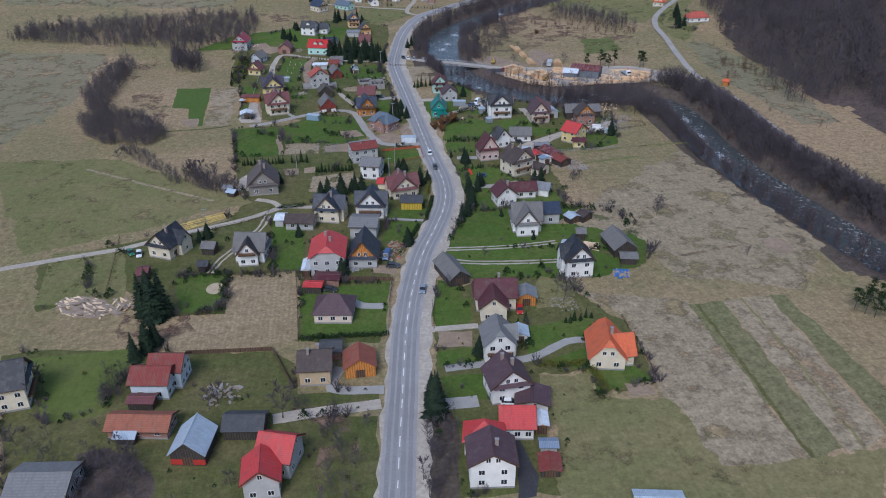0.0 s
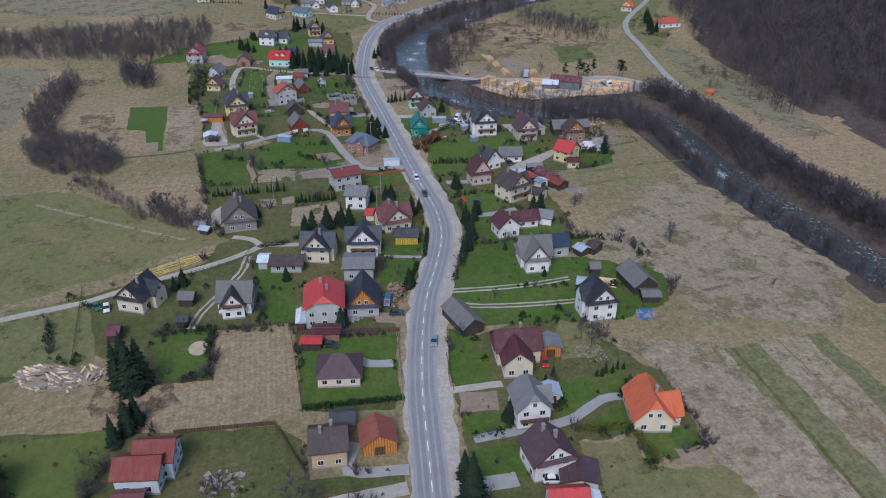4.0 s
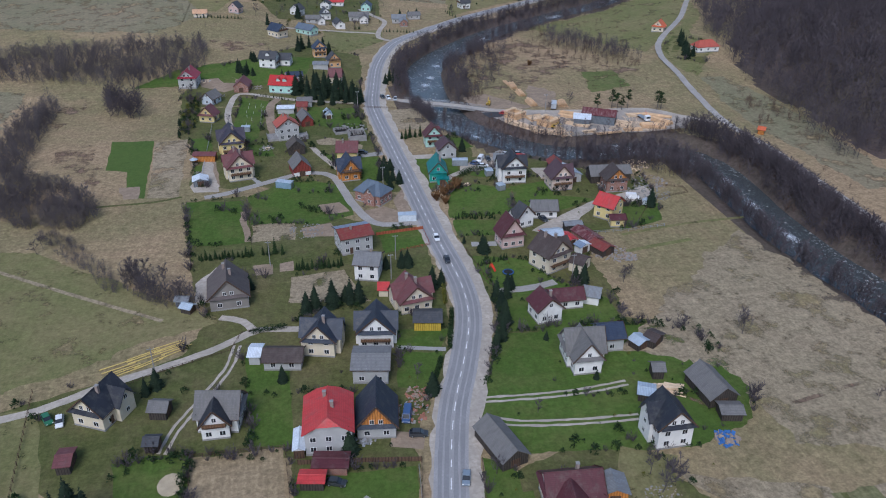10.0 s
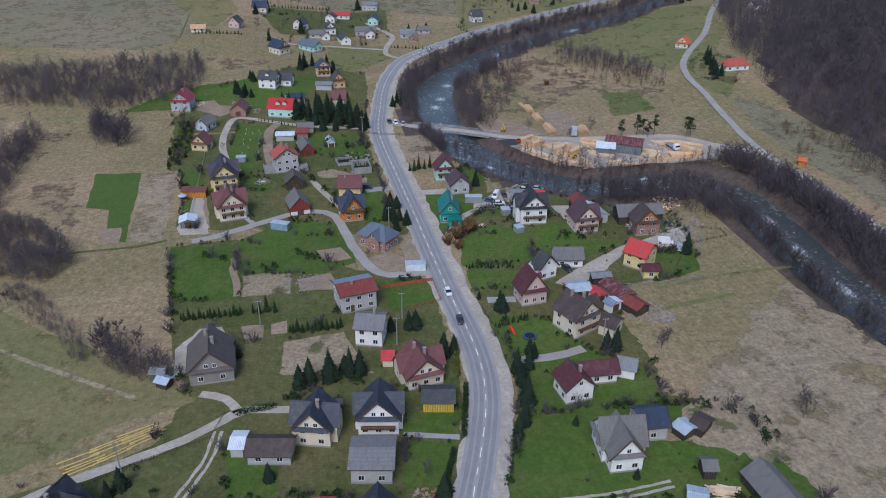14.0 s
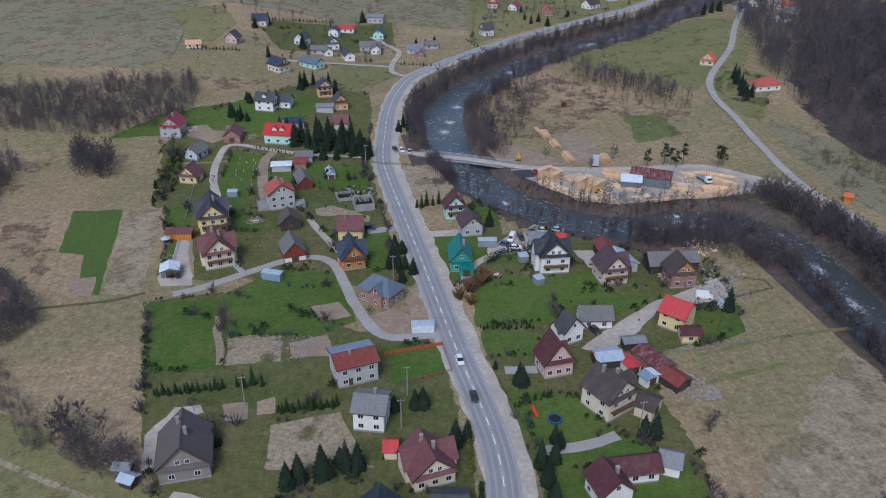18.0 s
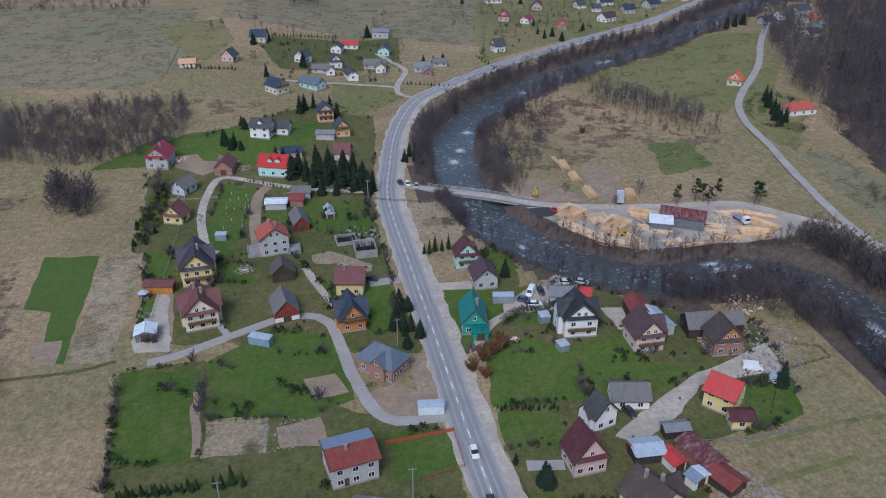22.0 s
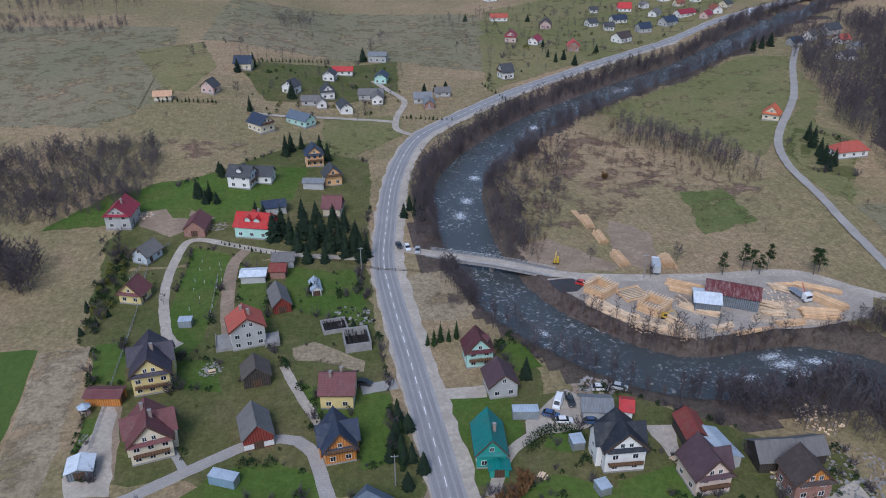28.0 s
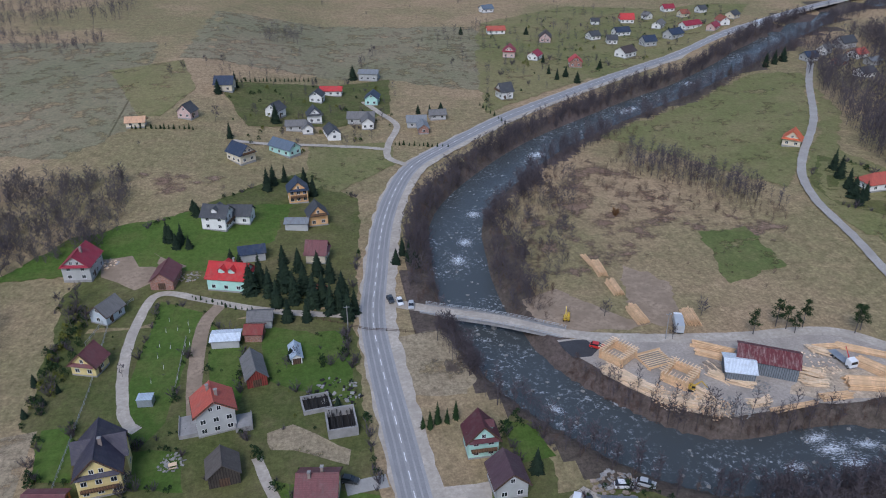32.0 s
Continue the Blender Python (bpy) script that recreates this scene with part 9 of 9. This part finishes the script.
rubble(54.0, 172.3, 4, 50, (CONCRETE, OLDPLANK), "scrap in a weedy yard", "scrap", 0.3, 17)
rubble(-3.1, 201.8, 4, 40, (CONCRETE, STEEL), "building materials before the slate-roofed house", "building_rubble", 0.6, 18)
rubble(-34.4, 145.4, 4.5, 26, (OLDPLANK, CONCRETE), "old boards and slabs in the yard", "scrap", 0.8, 19)
for px, py in ((14.9, 277.5), (-49.6, 230.5), (17.4, 425.5), (64.3, 256.5), (-22.8, 279.9), (103.9, 406.4), (17.8, 331.5), (12.0, 265.9)):
    utility_pole(px, py)
# fences
fence([(-19.6, 200.1), (-17.6, 164.0)], 1.4, FENCEWOOD, "dark wire and post garden fence")
fence([(-49.8, 180.5), (-38.1, 179.7), (-38.9, 200.8), (-19.6, 200.1)], 1.2, FENCEWOOD, "brown post and rail fence round lawn")
fence([(-45.1, 162.4), (-23.9, 161.1), (-17.9, 144.9)], 1.3, FENCEWOOD, "brown board fence round a farmyard", True)
fence([(7.5, 189.4), (5.1, 163.9)], 1.2, CONCRETE, "pale front garden fence on posts")
fence([(-76.7, 229.1), (-72.2, 192.9)], 1.3, FENCEWOOD, "dark rail fence along a field")
fence([(-58.7, 226.9), (-48.1, 231.9), (-32.5, 237.9), (-29.9, 245.5)], 1.0, FENCEWOOD, "dark rail fence along the field lane")
fence([(-17.0, 194.8), (-4.0, 193.1), (8.3, 191.2)], 1.4, FENCEWOOD, "dark brown board fence", True)
fence([(8.3, 190.8), (6.4, 178.1)], 1.3, FENCEWOOD, "slatted front fence beside the road")
fence([(10.9, 294.3), (18.1, 295.2), (26.5, 296.2)], 1.2, FENCERED, "orange-red board fence by the lane", True)
fence([(26.5, 296.2), (26.9, 284.8), (17.0, 282.2)], 1.0, FENCERED, "brown picket fence round a lawn")
fence([(37.5, 278.8), (40.1, 255.7)], 1.1, FENCEWOOD, "brown roadside fence of the play lawn")
fence([(80.0, 283.4), (93.3, 282.9), (106.6, 284.3)], 1.2, STEEL, "green-grey wire fence at the meadow edge")
fence([(-31.2, 328.1), (-28.6, 295.0)], 1.2, FENCEWOOD, "dark fence between two plots")
fence([(20.8, 188.9), (17.8, 171.4)], 1.2, FENCEWOOD, "roadside fence along a lawn")
fence([(18.3, 178.2), (17.3, 165.0)], 1.2, FENCEWOOD, "dark wooden roadside garden fence")
fence([(67.4, 163.8), (67.3, 137.1)], 1.2, FENCEWOOD, "wire fence of the villa garden")
fence([(100.3, 290.3), (111.3, 304.8), (127.1, 308.2), (127.2, 312.9), (119.1, 315.8)], 1.0, FENCEWOOD, "low dark fence round a paddock")
fence([(-45.1, 452.7), (-51.4, 440.7), (-53.7, 430.1)], 1.3, STEEL, "grey yard fence by bare trees")
fence([(8.7, 433.7), (22.7, 425.2), (35.9, 421.4)], 1.0, FENCEWOOD, "fence along a garden by the road")
fence([(-27.2, 429.8), (-27.3, 406.7)], 1.0, CONCRETE, "low fence beside rubble track")
fence([(-48.3, 344.2), (-48.4, 409.5), (-50.1, 444.1)], 1.1, STEEL, "wire fence along the gardens")
# small garden things
WHITEWRAP = surface("pale_tree_wrap", (0.7, 0.7, 0.66), 0.8, grain=6, amount=0.1)


def sapling(x, y, h):
    ob = thing("sapling", "young leafless sapling in a pale protective wrap", "sapling", pose(x, y, 0.01), "saplings on the long lawn")
    part("trunk_wrap", Mesher().tube((0, 0, 0), (0.1, 0.05, h * 0.7), 0.07, 0.06, 6), WHITEWRAP, ob)
    g = Mesher().tube((0.1, 0.05, h * 0.7), (0.2, 0.1, h * 1.3), 0.04, 0.015, 4)
    for i in range(5):
        a = i * 1.3
        g.tube((0.15, 0.08, h * (0.8 + 0.06 * i)), (0.15 + 0.45 * math.cos(a), 0.08 + 0.45 * math.sin(a), h * (1.0 + 0.08 * i)), 0.02, 0.008, 3)
    part("twig", g, TWIG_HAZE, ob)


for px, py in ((-33.1, 439.6), (-30.1, 434.2), (-27.5, 436.8), (-33.9, 426.8), (-30.9, 425.6), (-27.0, 425.6), (-27.0, 421.5), (-31.4, 416.2), (-33.6, 421.2), (-27.1, 410.6), (-26.6, 432.8), (-33.6, 410.1), (-33.2, 433.9), (-25.9, 426.2)):
    sapling(px, py, 1.6)


def terrace(x, y, ang, w, d, h, label):
    ob = thing("terrace", label, "terrace", pose(x, y, 0, 0, 0, ang))
    part("slab", Mesher().box(-w / 2, -d / 2, 0, w / 2, d / 2, h), CONCRETE, ob)
    for s in (-1, 1):
        part("parapet", Mesher().box(s * (w / 2 - 0.12) - 0.1, -d / 2, h, s * (w / 2 - 0.12) + 0.1, d / 2, h + 0.5), CONCRETE, ob)


terrace(-22.0, 390.8, 6, 4.5, 7, 1.1, "raw concrete terrace of an unfinished house")
terrace(-9.4, 390.0, 6, 4.0, 5, 1.4, "raw concrete steps block of an unfinished house")


def garden_table(x, y, ang, label):
    ob = thing("garden_table", label, "table", pose(x, y, 0.01, 0, 0, ang))
    part("tabletop", Mesher().box(-0.9, -0.45, 0.68, 0.9, 0.45, 0.75), PLANK, ob)
    for sx in (-0.75, 0.75):
        for sy in (-0.35, 0.35):
            part("leg", Mesher().box(sx - 0.04, sy - 0.04, 0, sx + 0.04, sy + 0.04, 0.68), OLDPLANK, ob)
    for s in (-1, 1):
        part("bench", Mesher().box(-0.9, s * 0.85 - 0.15, 0.4, 0.9, s * 0.85 + 0.15, 0.46), PLANK, ob)


garden_table(78.9, 328.9, 30, "pale wooden picnic table on a lawn")
garden_table(48.9, 328.8, 50, "pale wooden bench table on a back lawn")
garden_table(-24.1, 378.3, 10, "stone and timber garden seat")


def gazebo(x, y, label):
    ob = thing("gazebo", label, "gazebo", pose(x, y, 0.01))
    ring = [(1.5 * math.cos(i * 1.0472), 1.5 * math.sin(i * 1.0472)) for i in range(6)]
    for i, (a, b) in enumerate(ring):
        part("post", Mesher().box(a * 0.9 - 0.06, b * 0.9 - 0.06, 0, a * 0.9 + 0.06, b * 0.9 + 0.06, 2.1), TRIM, ob)
        c, d = ring[(i + 1) % 6]
        part("roof_panel", Mesher().slab([(a * 1.15, b * 1.15, 2.05), (c * 1.15, d * 1.15, 2.05), (0, 0, 2.9)], 0.06), roof_of("ltmetal"), ob)
    part("floor_deck", Mesher().prism([(a * 0.95, b * 0.95) for a, b in ring], 0, 0.15), OLDPLANK, ob)


gazebo(-52.2, 366.8, "small hexagonal gazebo with pale metal roof")
for px, py, an, lab in ((-50.5, 357.5, 0, "ring of stones in grass"),):
    rubble(px, py, 1.4, 20, (STONE,), lab, "stone_ring", 0.3, 41)
rubble(-24.7, 379.6, 3.0, 30, (CONCRETE, STONE), "pale stone rockery in a garden", "rockery", 0.45, 42)
rubble(118.6, 336.7, 6, 60, (PLANK, OLDPLANK), "pale boards and sand dumped by the river", "wood_chips", 0.5, 43)
rubble(117.1, 320.0, 7, 70, (CONCRETE, OLDPLANK), "building waste beside the brick house", "building_rubble", 0.5, 44)
rubble(100.7, 319.3, 4, 40, (PLANK, CONCRETE), "stacked boards and slabs by a house wall", "building_rubble", 0.5, 45)
rubble(8.7, 206.8, 4, 40, (BRICKBIT, CONCRETE), "stacked bricks and blocks on a building plot", "building_rubble", 0.5, 46)
rubble(11.1, 212.9, 3, 40, (BRICKBIT, OLDPLANK), "pallets of red bricks", "building_rubble", 0.5, 47)
rubble(86.4, 266.3, 2.5, 30, (CONCRETE, OLDPLANK), "rusty scrap on the meadow edge", "scrap", 0.6, 48)
rubble(81.8, 269.6, 6, 70, (OLDPLANK, CONCRETE), "boards and scrap behind the long shed", "scrap", 0.5, 49)
rubble(-58.0, 476.0, 5, 40, (PLANK, CONCRETE), "boards and blocks beside an unfinished house", "building_rubble", 0.5, 50)
rubble(-30.4, 464.4, 4, 40, (OLDPLANK, CONCRETE), "yard clutter before the brown house", "scrap", 0.4, 51)
# stones in the river
rnd = random.Random(31)
g = Mesher()
for i in range(420):
    p = RIVER[rnd.randrange(106, len(RIVER) - 60)]
    q = Vector((p.x + rnd.gauss(0, 4.5), p.y + rnd.gauss(0, 4.5), WATER_Z + drape(p.x, p.y) + 0.1))
    s = rnd.uniform(0.2, 0.7)
    vs = [q + Vector((a * s * rnd.uniform(0.7, 1.2), b * s * rnd.uniform(0.7, 1.2), c * s * rnd.uniform(0.4, 0.7))) for a, b, c in ((1, 0, 0), (0, 1, 0), (-1, 0, 0), (0, -1, 0), (0, 0, 1), (0, 0, -1), (0.7, 0.7, 0.4), (-0.7, 0.6, 0.5))]
    g.add(vs, [(0, 6, 4), (6, 1, 4), (1, 7, 4), (7, 2, 4), (2, 3, 4), (3, 0, 4), (0, 1, 6), (1, 2, 7), (0, 5, 1), (1, 5, 2), (2, 5, 3), (3, 5, 0)])
thing("river_stones", "grey stones breaking the river surface", "stones", None, "", "stuff", g, STONE)
